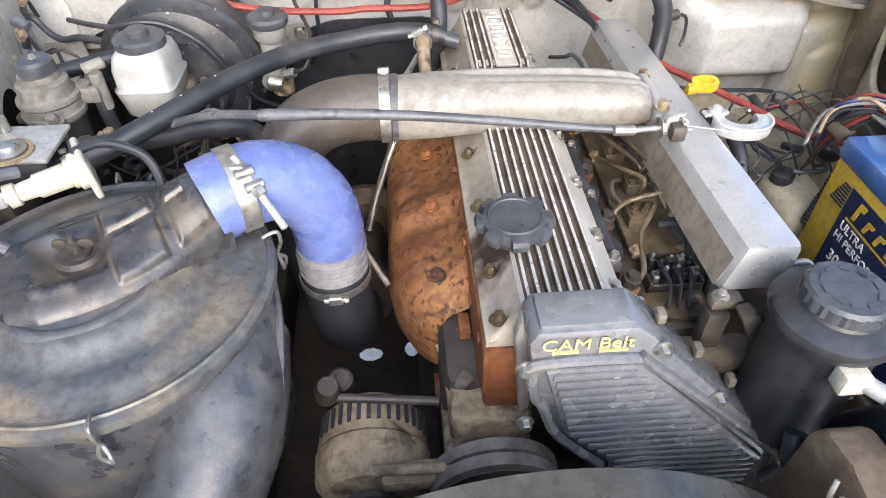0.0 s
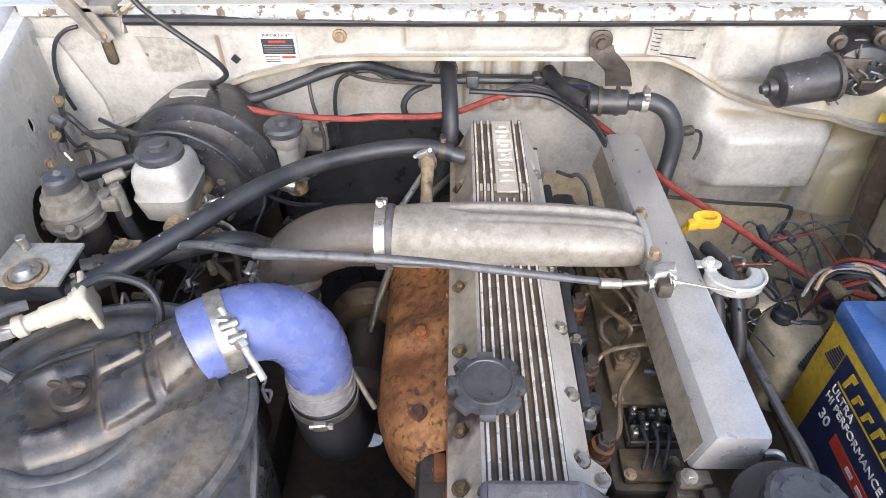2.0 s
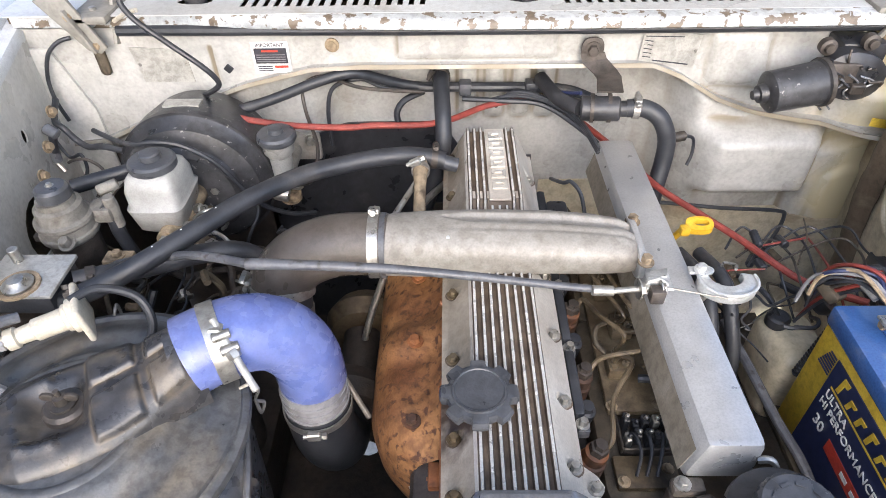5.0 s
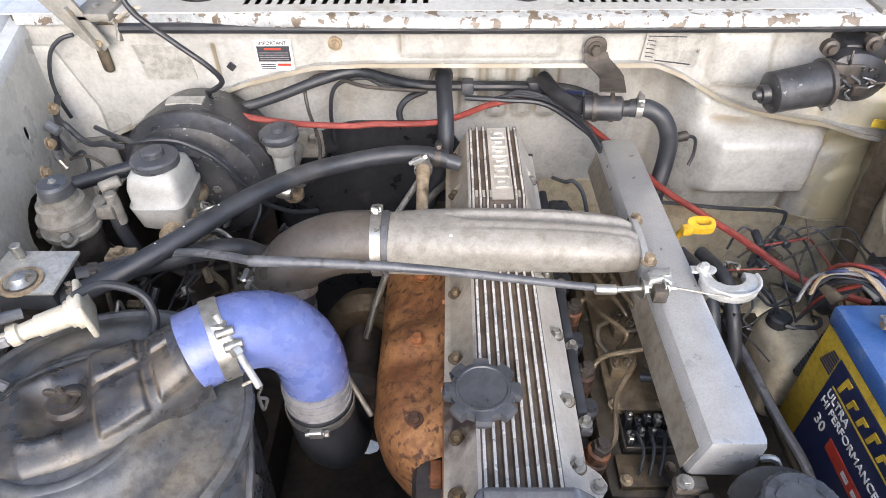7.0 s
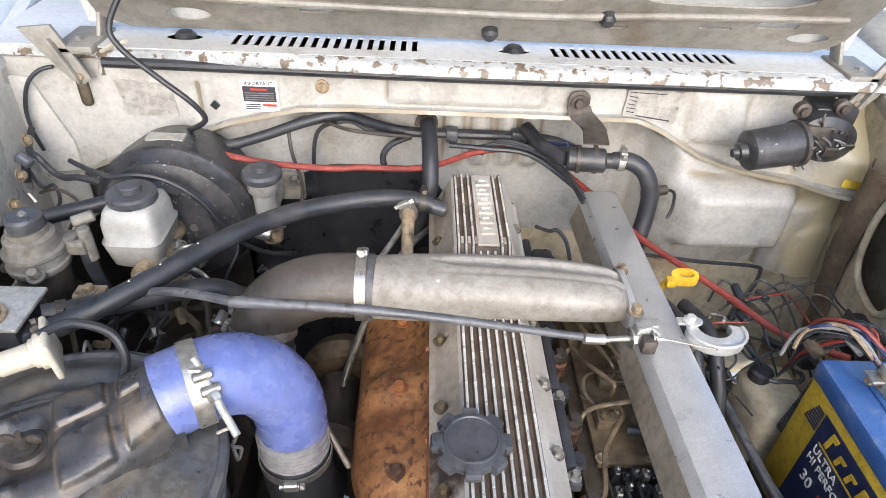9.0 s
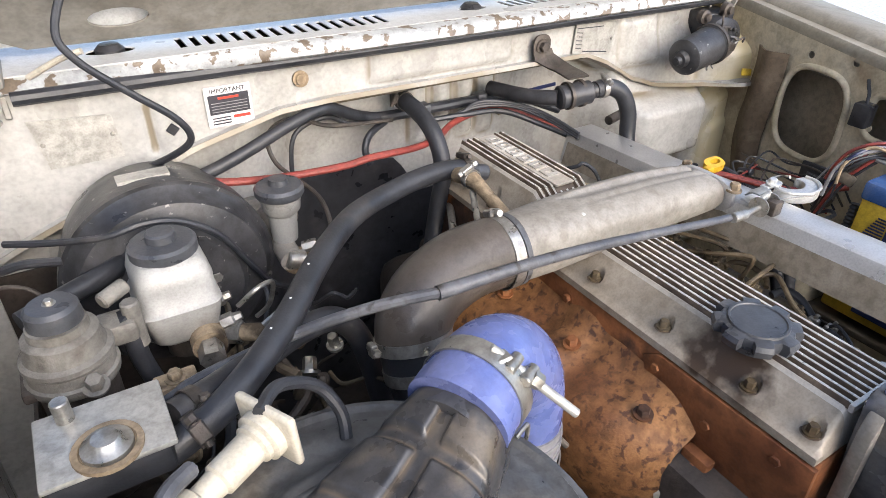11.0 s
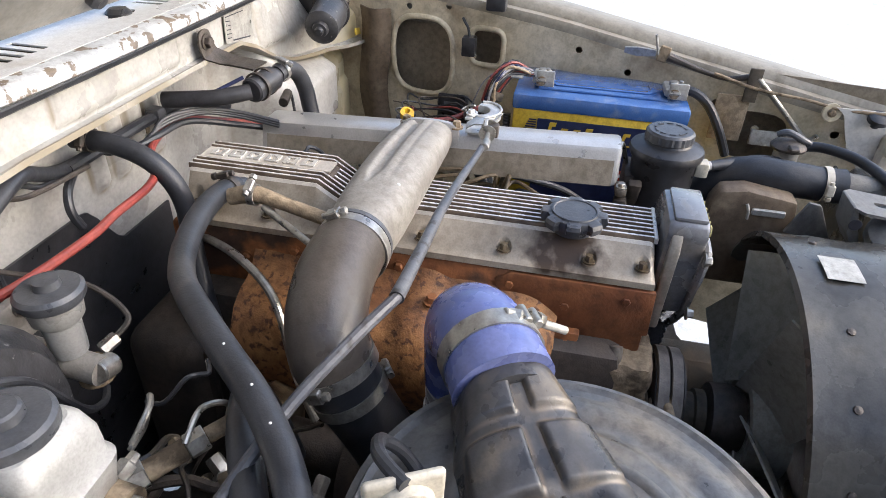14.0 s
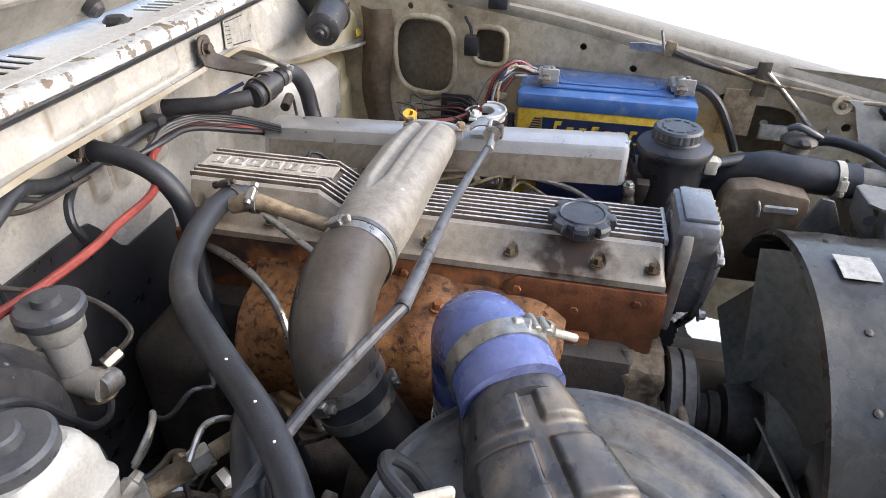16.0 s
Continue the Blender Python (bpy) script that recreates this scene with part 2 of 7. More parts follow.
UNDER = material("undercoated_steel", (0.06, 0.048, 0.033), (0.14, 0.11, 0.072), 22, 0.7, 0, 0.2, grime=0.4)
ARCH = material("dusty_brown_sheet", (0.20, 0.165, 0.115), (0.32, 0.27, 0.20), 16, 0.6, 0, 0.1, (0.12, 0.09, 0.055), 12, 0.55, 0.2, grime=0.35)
DARKBROWN = material("mottled_dark_brown", (0.10, 0.070, 0.045), (0.20, 0.150, 0.100), 12, 0.6, 0, 0.15, (0.27, 0.215, 0.145), 14, 0.58, 0.15, grime=0.4)

# ---- building helpers ----
ORIGIN = {}


def thing(name, at, label, category, group="", kind=""):
    ob = new(name)
    ob.empty_display_size = 0.02
    ob.location = at
    ORIGIN[ob] = Vector(at)
    return tagged(ob, label, category, group, kind)


def part(name, bm, mat, parent=None, label="", smooth=35.0):
    """One mesh object from a bmesh in world places, under a thing or a part."""
    me = bpy.data.meshes.new(name)
    if parent is not None:
        bmesh.ops.translate(bm, verts=bm.verts, vec=-ORIGIN[parent])
    bmesh.ops.recalc_face_normals(bm, faces=bm.faces)
    bm.to_mesh(me)
    bm.free()
    me.materials.append(mat)
    if smooth:
        me.shade_smooth()
        me.set_sharp_from_angle(angle=radians(smooth))
    ob = new(name, me)
    if parent is not None:
        ob.parent = parent
        ORIGIN[ob] = ORIGIN[parent]
    if label:
        ob["label"] = label
    return ob


def solo(name, bm, mat, label, category, group="", kind="", smooth=35.0):
    """A thing made of one mesh, with its origin in the middle of its base."""
    lo = [min(v.co[i] for v in bm.verts) for i in range(3)]
    hi = [max(v.co[i] for v in bm.verts) for i in range(3)]
    at = Vector(((lo[0] + hi[0]) / 2, (lo[1] + hi[1]) / 2, lo[2]))
    bmesh.ops.translate(bm, verts=bm.verts, vec=-at)
    ob = part(name, bm, mat, None, "", smooth)
    ob.location = at
    ORIGIN[ob] = at
    return tagged(ob, label, category, group, kind)


def frame_of(axis):
    axis = Vector(axis).normalized()
    side = axis.cross(Vector((0, 0, 1)))
    if side.length < 1e-3:
        side = Vector((1, 0, 0))
    side.normalize()
    return side, axis.cross(side).normalized(), axis


def box(lo, hi, bevel=0.0, seg=2, bm=None, turn=None):
    bm = bm or bmesh.new()
    got = bmesh.ops.create_cube(bm, size=1)["verts"]
    mid = (Vector(lo) + Vector(hi)) / 2
    size = Vector(hi) - Vector(lo)
    for v in got:
        v.co = Vector((v.co.x * size.x, v.co.y * size.y, v.co.z * size.z))
    if bevel:
        edges = list({e for v in got for e in v.link_edges})
        out = bmesh.ops.bevel(bm, geom=edges, offset=bevel, segments=seg, profile=0.5, affect="EDGES")
        got = list({v for f in out["faces"] for v in f.verts} | {v for v in got if v.is_valid})
    if turn is not None:
        bmesh.ops.transform(bm, matrix=turn, verts=got)
    bmesh.ops.translate(bm, verts=got, vec=mid)
    return bm


def spun(profile, at, axis=(0, 0, 1), n=28, bm=None, wobble=None):
    """A turned body: (distance along the axis, radius) pairs round an axis at a place."""
    bm = bm or bmesh.new()
    sx, sy, ax = frame_of(axis)
    rings = []
    for h, r in profile:
        ring = []
        for k in range(n):
            a = 2 * math.pi * k / n
            rr = r * (wobble(a, h) if wobble else 1)
            ring.append(bm.verts.new(Vector(at) + ax * h + (sx * math.cos(a) + sy * math.sin(a)) * rr))
        rings.append(ring)
    for a, b in zip(rings, rings[1:]):
        for k in range(n):
            bm.faces.new((a[k], a[(k + 1) % n], b[(k + 1) % n], b[k]))
    if profile[0][1] > 1e-5:
        bm.faces.new(rings[0][::-1])
    if profile[-1][1] > 1e-5:
        bm.faces.new(rings[-1])
    return bm


def rod(a, b, r, r2=None, n=16, bm=None, edge=0.0):
    d = Vector(b) - Vector(a)
    L = d.length
    r2 = r if r2 is None else r2
    prof = [(0, r), (L, r2)] if not edge else [(0, r - edge), (edge, r), (L - edge, r2), (L, r2 - edge)]
    return spun(prof, a, d, n, bm)


def smooth_path(pts, res=6):
    pts = [Vector(p) for p in pts]
    if len(pts) < 3:
        return pts
    out = []
    for i in range(len(pts) - 1):
        p0, p1, p2, p3 = pts[max(i - 1, 0)], pts[i], pts[i + 1], pts[min(i + 2, len(pts) - 1)]
        for k in range(res):
            t = k / res
            out.append(0.5 * ((2 * p1) + (p2 - p0) * t + (2 * p0 - 5 * p1 + 4 * p2 - p3) * t * t + (3 * p1 - p0 - 3 * p2 + p3) * t ** 3))
    return out + [pts[-1]]


def tube(pts, r, n=12, res=6, bm=None, smooth=True, bore=False):
    """A hose, wire or pipe through places. r: a radius, or one for each place."""
    bm = bm or bmesh.new()
    line = smooth_path(pts, res) if smooth else [Vector(p) for p in pts]
    radii = [r] * len(line) if not hasattr(r, "__len__") else [float(np.interp(i / (len(line) - 1) * (len(r) - 1), range(len(r)), r)) for i in range(len(line))]
    up = None
    rings = []
    for i, p in enumerate(line):
        d = (line[min(i + 1, len(line) - 1)] - line[max(i - 1, 0)]).normalized()
        if up is None:
            up = frame_of(d)[0]
        up = (up - d * up.dot(d)).normalized()
        side = d.cross(up)
        rings.append([bm.verts.new(p + (up * math.cos(2 * math.pi * k / n) + side * math.sin(2 * math.pi * k / n)) * radii[i]) for k in range(n)])
    for a, b in zip(rings, rings[1:]):
        for k in range(n):
            bm.faces.new((a[k], a[(k + 1) % n], b[(k + 1) % n], b[k]))
    bm.faces.new(rings[0][::-1])
    bm.faces.new(rings[-1])
    return bm


def ring_band(at, axis, r, width, thick=0.0015, n=32, bm=None):
    """A flat metal band round a hose."""
    h = width / 2
    bm = bm or bmesh.new()
    sx, sy, ax = frame_of(axis)
    prof = [(-h, r), (-h, r + thick), (h, r + thick), (h, r)]
    rings = [[bm.verts.new(Vector(at) + ax * q + (sx * math.cos(2 * math.pi * k / n) + sy * math.sin(2 * math.pi * k / n)) * rr) for k in range(n)] for q, rr in prof]
    for a, b in zip(rings, rings[1:] + rings[:1]):
        for k in range(n):
            bm.faces.new((a[k], a[(k + 1) % n], b[(k + 1) % n], b[k]))
    return bm


def prism(poly, axis, lo, hi, bevel=0.0, bm=None):
    """A slab: a polygon of pairs in the plane across axis ('x', 'y' or 'z'), from lo to hi."""
    bm = bm or bmesh.new()
    put = {"x": lambda a, b, c: (c, a, b), "y": lambda a, b, c: (a, c, b), "z": lambda a, b, c: (a, b, c)}[axis]
    A = [bm.verts.new(put(a, b, lo)) for a, b in poly]
    B = [bm.verts.new(put(a, b, hi)) for a, b in poly]
    n = len(poly)
    faces = [bm.faces.new(A[::-1]), bm.faces.new(B)]
    faces += [bm.faces.new((A[k], A[(k + 1) % n], B[(k + 1) % n], B[k])) for k in range(n)]
    if bevel:
        bmesh.ops.recalc_face_normals(bm, faces=bm.faces)
        edges = list({e for f in faces for e in f.edges})
        bmesh.ops.bevel(bm, geom=edges, offset=bevel, segments=2, profile=0.5, affect="EDGES")
    return bm


def grid(rows, bm=None, close=False):
    """A sheet through rows of places."""
    bm = bm or bmesh.new()
    vs = [[bm.verts.new(p) for p in row] for row in rows]
    for a, b in zip(vs, vs[1:]):
        m = len(a)
        for k in range(m if close else m - 1):
            bm.faces.new((a[k], a[(k + 1) % m], b[(k + 1) % m], b[k]))
    return bm


def thicken(bm, depth):
    """Gives a sheet a thickness."""
    bmesh.ops.recalc_face_normals(bm, faces=bm.faces)
    bmesh.ops.solidify(bm, geom=list(bm.faces), thickness=depth)
    return bm


def pierced(outline, holes, place, depth):
    """A plate with holes: loops of pairs, and a function that puts a pair and a depth into the world."""
    bm = bmesh.new()
    edges = []
    for loop in [outline, *holes]:
        vs = [bm.verts.new((a, b, 0)) for a, b in loop]
        edges += [bm.edges.new((vs[k], vs[(k + 1) % len(vs)])) for k in range(len(vs))]
    bmesh.ops.triangle_fill(bm, use_beauty=True, use_dissolve=False, edges=edges)
    got = bmesh.ops.extrude_face_region(bm, geom=list(bm.faces))
    for v in [g for g in got["geom"] if isinstance(g, bmesh.types.BMVert)]:
        v.co.z = depth
    for v in bm.verts:
        v.co = place(v.co.x, v.co.y, v.co.z)
    return bm


def oval(cx, cy, rx, ry, n=20, power=2.0):
    out = []
    for k in range(n):
        a = 2 * math.pi * k / n
        c, s = math.cos(a), math.sin(a)
        out.append((cx + rx * math.copysign(abs(c) ** (2 / power), c), cy + ry * math.copysign(abs(s) ** (2 / power), s)))
    return out


def hexbolt(at, axis, r, h, bm=None, washer=True):
    bm = bm or bmesh.new()
    ax = Vector(axis).normalized()
    if washer:
        spun([(0, r * 1.5), (h * 0.25, r * 1.5)], at, ax, 16, bm)
    spun([(0, r), (h * 0.85, r), (h, r * 0.86)], Vector(at) + ax * h * 0.2, ax, 6, bm)
    return bm


def words(text, size, m, mat, parent, name="lettering", depth=0.0006):
    cu = bpy.data.curves.new(name, "FONT")
    cu.body, cu.size, cu.extrude = text, size, depth
    cu.align_x = "CENTER"
    tmp = bpy.data.objects.new("tmp", cu)
    me = bpy.data.meshes.new_from_object(tmp)
    bpy.data.objects.remove(tmp)
    me.transform(Matrix.Translation(-ORIGIN[parent]) @ m)
    me.materials.clear()
    me.materials.append(mat)
    ob = new(name, me)
    ob.parent = parent
    ORIGIN[ob] = ORIGIN[parent]
    return ob


def clamp(at, axis, r, parent, width=0.012, screw=(0, 0, 1), mat=BAND):
    """A worm-drive hose clamp: band, housing and screw."""
    band = part("clamp_band", ring_band(at, axis, r, width), mat, parent, "zinc-plated worm-drive clamp band")
    ax = Vector(axis).normalized()
    s = Vector(screw)
    s = (s - ax * s.dot(ax)).normalized()
    p = Vector(at) + s * (r + 0.005)
    t = ax.cross(s).normalized()
    rot = Matrix((t, ax, s)).transposed().to_4x4()
    part("clamp_housing", box(p - Vector((0.009, width * 0.55, 0.004)), p + Vector((0.009, width * 0.55, 0.004)), 0.0015, 1, turn=rot), mat, band)
    bm = rod(p - t * 0.014, p + t * 0.010, 0.0035, n=10)
    hexbolt(p + t * 0.010, t, 0.005, 0.006, bm, False)
    part("clamp_screw", bm, mat, band)
    return band


# ---- setting ----
bm = bmesh.new()
grid([[(x, y, 0) for x in (-400, -6, -2, 0, 2, 6, 400)] for y in (-400, -6, -2, 0, 2, 6, 400)], bm)
tagged(part("ground", bm, CONCRETE, None, "", 0), "pale sunlit concrete yard slab under the vehicle", "ground", kind="structure")
# dark wall added beside the car to cut light from the driver side
bm = box((-2.1, -2.5, 0), (-2.0, 6.0, 2.6))
box((-2.0, 5.9, 0), (-0.4, 6.0, 2.6), 0, bm=bm)
tagged(part("wall_blocker", bm, SIDE_BLOCKER, None, "", 0), "dark grey wall added to hold back light from the driver side", "wall", kind="structure")


def step(a, b, x):
    t = min(1, max(0, (x - a) / (b - a)))
    return t * t * (3 - 2 * t)


def rise(x, lo, hi, soft):
    return step(lo - soft, lo + soft, x) * (1 - step(hi - soft, hi + soft, x))


def ledge(x):
    """Height of the curved seam across the firewall."""
    return float(np.interp(x, (-0.80, -0.70, -0.64, -0.56, -0.51, -0.42, -0.30, -0.22, 0.28, 0.33, 0.40, 0.46, 0.54, 0.60, 0.65, 0.78), (0.915, 0.926, 0.952, 0.982, 1.0, 1.033, 1.062, 1.066, 1.064, 1.045, 1.005, 0.985, 0.977, 0.975, 0.983, 0.985)))


def lip_y(x):
    """Front edge of the seam, which comes forward at the passenger end."""
    return float(np.interp(x, (0.30, 0.45, 0.58, 0.63, 0.665, 0.78), (0.633, 0.617, 0.588, 0.535, 0.515, 0.515)))


def firewall_y(x, z):
    y = 0.655
    low = 1 - step(ledge(x) - 0.012, ledge(x) - 0.002, z)
    y -= (1 - low) * (0.633 - lip_y(x)) * 0.85 * (1 - step(1.03, 1.10, z))
    y += low * (0.012 + 0.055 * rise(x, -0.30, 0.34, 0.05))
    y -= 0.007 * rise(x, -0.145, 0.115, 0.005) * rise(z, 1.078, 1.128, 0.005)
    y -= 0.007 * rise(x, 0.38, 0.47, 0.005) * rise(z, 1.03, 1.11, 0.008)
    y += 0.007 * rise(x, -0.477, -0.463, 0.004) * rise(z, 1.03, 1.10, 0.01)
    y -= max(0.040 * step(0.335, 0.385, x) * low * step(0.52, 0.60, z) + 0.052 * rise(x, 0.396, 0.592, 0.020) * rise(z, 0.832, 0.955, 0.018), 0.072 * step(0.555, 0.600, x) * rise(z, 0.56, 0.930 + 0.03 * step(0.60, 0.70, x), 0.020))
    y -= 0.010 * rise(x, 0.622, 0.80, 0.008) * rise(z, 0.60, 0.885 - 0.5 * max(0.0, 0.66 - x), 0.008)
    y -= 0.012 * rise(x, 0.335, 0.40, 0.012) * rise(z, 0.80, 0.95, 0.03)
    for cx in (-0.03, 0.02, 0.07, 0.115):
        y -= 0.012 * low * rise(x, cx - 0.012, cx + 0.012, 0.007) * rise(z, 0.93, 1.035, 0.01)
    return y


def yellow_lit_end(base):
    """The firewall's paint, yellowed by old wash marks towards the passenger end, and brightened there to stand for
    light.
    """
    m = base.copy()
    m.name = "yellow_stained_lit_paint"
    nt = m.node_tree
    b = nt.nodes["Principled BSDF"]
    old = b.inputs["Base Color"].links[0].from_socket
    co = nt.nodes.new("ShaderNodeTexCoord")
    sx = nt.nodes.new("ShaderNodeSeparateXYZ")
    nt.links.new(co.outputs["Object"], sx.inputs[0])
    nz = nt.nodes.new("ShaderNodeTexNoise")
    nz.inputs["Scale"].default_value, nz.inputs["Detail"].default_value = 9.0, 6.0
    nt.links.new(co.outputs["Object"], nz.inputs["Vector"])
    mr = nt.nodes.new("ShaderNodeMapRange")
    mr.inputs[1].default_value, mr.inputs[2].default_value = 0.52, 0.70
    nt.links.new(sx.outputs[0], mr.inputs[0])
    ad = nt.nodes.new("ShaderNodeMath")
    ad.operation = "ADD"
    nt.links.new(mr.outputs[0], ad.inputs[0])
    nt.links.new(nz.outputs["Fac"], ad.inputs[1])
    rp = nt.nodes.new("ShaderNodeMapRange")
    rp.inputs[1].default_value, rp.inputs[2].default_value = 0.78, 1.15
    nt.links.new(ad.outputs[0], rp.inputs[0])
    mx = nt.nodes.new("ShaderNodeMix")
    mx.data_type = "RGBA"
    nt.links.new(rp.outputs[0], mx.inputs[0])
    nt.links.new(old, mx.inputs[6])
    # stain colour lifted to stand for light on this end
    mx.inputs[7].default_value = (0.56, 0.475, 0.29, 1)
    nt.links.new(mx.outputs[2], b.inputs["Base Color"])
    return m


bm = grid([[(x, firewall_y(x, z), z) for x in np.linspace(-0.78, 0.78, 300)] for z in np.linspace(0.40, 1.14, 140)])
firewall = tagged(part("wall_firewall", thicken(bm, 0.003), yellow_lit_end(FIREPAINT), None, "", 60), "cream painted steel firewall with pressed panels and stains", "firewall", kind="structure")
ORIGIN[firewall] = Vector((0, 0, 0))
lip = [(x, ledge(x)) for x in np.linspace(-0.76, 0.76, 90)]
bm = grid([[(x, 0.658 - 0.9 * (0.633 - lip_y(x)), z + 0.004) for x, z in lip], [(x, lip_y(x) + 0.012, z + 0.001) for x, z in lip], [(x, lip_y(x) + 0.001, z + 0.005) for x, z in lip], [(x, lip_y(x) - 0.001, z - 0.002) for x, z in lip], [(x, 0.660, z - 0.007) for x, z in lip]])
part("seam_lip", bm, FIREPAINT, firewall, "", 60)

# cowl with its vent slots and chipped front lip
slots = []
for k in range(17):
    x = -0.409 + k * 0.0186
    slots.append([(x, 0.672), (x + 0.009, 0.672), (x + 0.010, 0.724), (x + 0.001, 0.724)])
for k in range(18):
    x = 0.128 + k * 0.0178
    slots.append([(x, 0.672), (x + 0.009, 0.672), (x + 0.006, 0.716), (x - 0.003, 0.716)])
holes = slots + [oval(-0.49, 0.700, 0.030, 0.016), oval(0.062, 0.690, 0.028, 0.011)]
cowl = tagged(part("cowl", pierced([(-0.80, 0.640), (0.80, 0.640), (0.80, 0.98), (-0.80, 0.98)], holes, lambda a, b, c: Vector((a, b, 1.158 - 0.05 * (b - 0.64) * 0 - c)), 0.002), WHITE, None, "", 20), "white painted cowl panel with two rows of vent slots", "cowl", kind="structure")
ORIGIN[cowl] = Vector((0, 0, 0))
# dark plates added under the cowl to keep light out of the slots
part("slot_backing", box((-0.78, 0.66, 1.05), (0.78, 0.97, 1.07)), UNDER, cowl, "dark plate added below the vent slots")
part("slot_blocker_back", box((-0.78, 0.972, 1.05), (0.78, 0.978, 1.155)), UNDER, cowl)
part("slot_blocker_front", box((-0.78, 0.6605, 1.07), (0.78, 0.6635, 1.15)), UNDER, cowl)
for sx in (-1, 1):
    part("slot_blocker_end", box((sx * 0.79 - 0.004, 0.66, 1.05), (sx * 0.79 + 0.004, 0.978, 1.155)), UNDER, cowl)
prof = [(0.645, 1.158), (0.622, 1.156), (0.614, 1.151), (0.612, 1.140), (0.618, 1.136), (0.64, 1.137)]
part("cowl_lip", grid([[(x, y + 0.030 * min(1, (min(0, x) / 0.5) ** 2) * (0.645 - y) / 0.03, z) for x in np.linspace(-0.78, 0.78, 60)] for y, z in prof]), CHIPPED, cowl, "chipped white front lip with rust spots", 50)
part("weather_strip", tube([(-0.61, 0.645, 1.131), (-0.4, 0.641, 1.131), (0, 0.634, 1.131), (0.76, 0.634, 1.131)], 0.009, 10, 4), RUBBER, cowl, "flattened black rubber weather strip")
for x, y in ((-0.49, 0.700), (0.062, 0.690)):
    part("cowl_bumper", spun([(0, 0.018), (0.02, 0.018), (0.026, 0.012)], (x, y + 0.004, 1.14)), BLACKPL, cowl, "round black rubber plug in the cowl hole")


# fenders: rail, gutter and skin on either side
def rail_x(y):
    return 0.60 + (y - 0.2) * 0.2


def rail_z(y):
    return 1.088 + (0.10 if y > 0.1 else 0.155) * (y - 0.1)


def fender(side, name, label):
    rows = []
    for y in np.linspace(-0.62, 0.95, 26):
        x, z = rail_x(y) + (0.092 if side < 0 else 0), rail_z(y)
        sec = [(x - 0.0095, z - 0.030), (x - 0.011, z - 0.014), (x - 0.006, z - 0.006), (x + 0.018, z - 0.006), (x + 0.024, z + 0.006), (x + 0.040, z + 0.012), (x + 0.12, z + 0.006), (x + 0.19, z - 0.03), (x + 0.22, z - 0.12), (x + 0.23, z - 0.45)]
        rows.append([(side * a, y, b) for a, b in sec])
    return tagged(part(name, thicken(grid(rows), 0.002), WHITE if side < 0 else SHADED_FENDER, None, "", 50), label, "fender", kind="structure")


fender(-1, "fender_driver", "white painted front fender with a dusty inner gutter")
fender(1, "fender_passenger", "cream white front fender edge over the battery")


def apron(side, name, holes, label, mat):
    outline = [(-0.60, 0.45), (0.655, 0.45), (0.655, 1.132), (0.38, 1.098), (0.1, 1.070), (-0.25, 1.016), (-0.60, 0.962)]
    def place(y, z, c):
        return Vector((side * (rail_x(y) + (0.092 if side < 0 else 0) - 0.010 + c + (0.05 + (0.05 * step(0.36, 0.56, y) if side > 0 else 0)) * min(0.28, max(0, 0.98 - z))), y, z))
    return tagged(part(name, pierced(outline, holes, place, 0.003), mat, None, "", 30), label, "inner fender", kind="structure")


small = [oval(y, z, 0.007, 0.007, 10) for y, z in ((0.42, 1.07), (0.33, 1.08), (0.05, 1.03), (-0.05, 1.0), (0.27, 0.985), (-0.22, 0.97), (-0.3, 0.93))]
big = [oval(0.387, 0.968, 0.071, 0.084, 28, 3), oval(0.241, 1.008, 0.036, 0.038, 20, 4), oval(-0.300, 0.915, 0.055, 0.050, 20, 3), oval(-0.43, 0.945, 0.008, 0.008, 10)]
apron_r = apron(1, "apron_passenger", small + big, "yellowed dusty inner fender with large access openings", YELLOWED)
ORIGIN[apron_r] = Vector((0, 0, 0))


def apron_in(y, z, c):
    return Vector((rail_x(y) - 0.010 - c + (0.05 + 0.05 * step(0.36, 0.56, y)) * min(0.28, max(0, 0.98 - z)), y, z))


for (cy_, cz_, ry_, rz_, pw_) in ((0.387, 0.968, 0.071, 0.084, 3), (0.241, 1.008, 0.036, 0.038, 4)):
    loop = oval(cy_, cz_, ry_, rz_, 36, pw_)
    part("rolled_rim", tube([apron_in(y, z, 0.002) for y, z in loop + loop[:2]], 0.006, 8, 2), YELLOWED, apron_r, "rolled edge of the opening", 60)
# dark brown post where the inner fender meets the firewall
rows = []
for z in np.linspace(0.70, 1.06, 26):
    sway = 0.008 * math.sin((z - 0.80) * 22)
    rows.append([apron_in(y + sway, z, 0.004 + 0.020 * math.sin(math.pi * q) ** 1.5 + 0.004 * noise.noise(Vector((y * 30, z * 25, 0)))) for q, y in zip(np.linspace(0, 1, 12), np.linspace(0.468, 0.540, 12))])
part("corner_post", thicken(grid(rows), 0.003), DARKBROWN, apron_r, "dark brown curved corner post", 60)
apron(-1, "apron_driver", [oval(0.50, 1.02, 0.008, 0.012, 10), oval(0.42, 0.90, 0.05, 0.05, 16)], "cream dusty inner fender panel with small holes", CREAM)
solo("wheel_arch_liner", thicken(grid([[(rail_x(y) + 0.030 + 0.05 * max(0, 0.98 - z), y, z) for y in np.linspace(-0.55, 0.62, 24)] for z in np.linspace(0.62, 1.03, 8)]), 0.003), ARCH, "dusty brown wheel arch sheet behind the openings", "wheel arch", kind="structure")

# ---- hood ----
HOOD_A = radians(50)


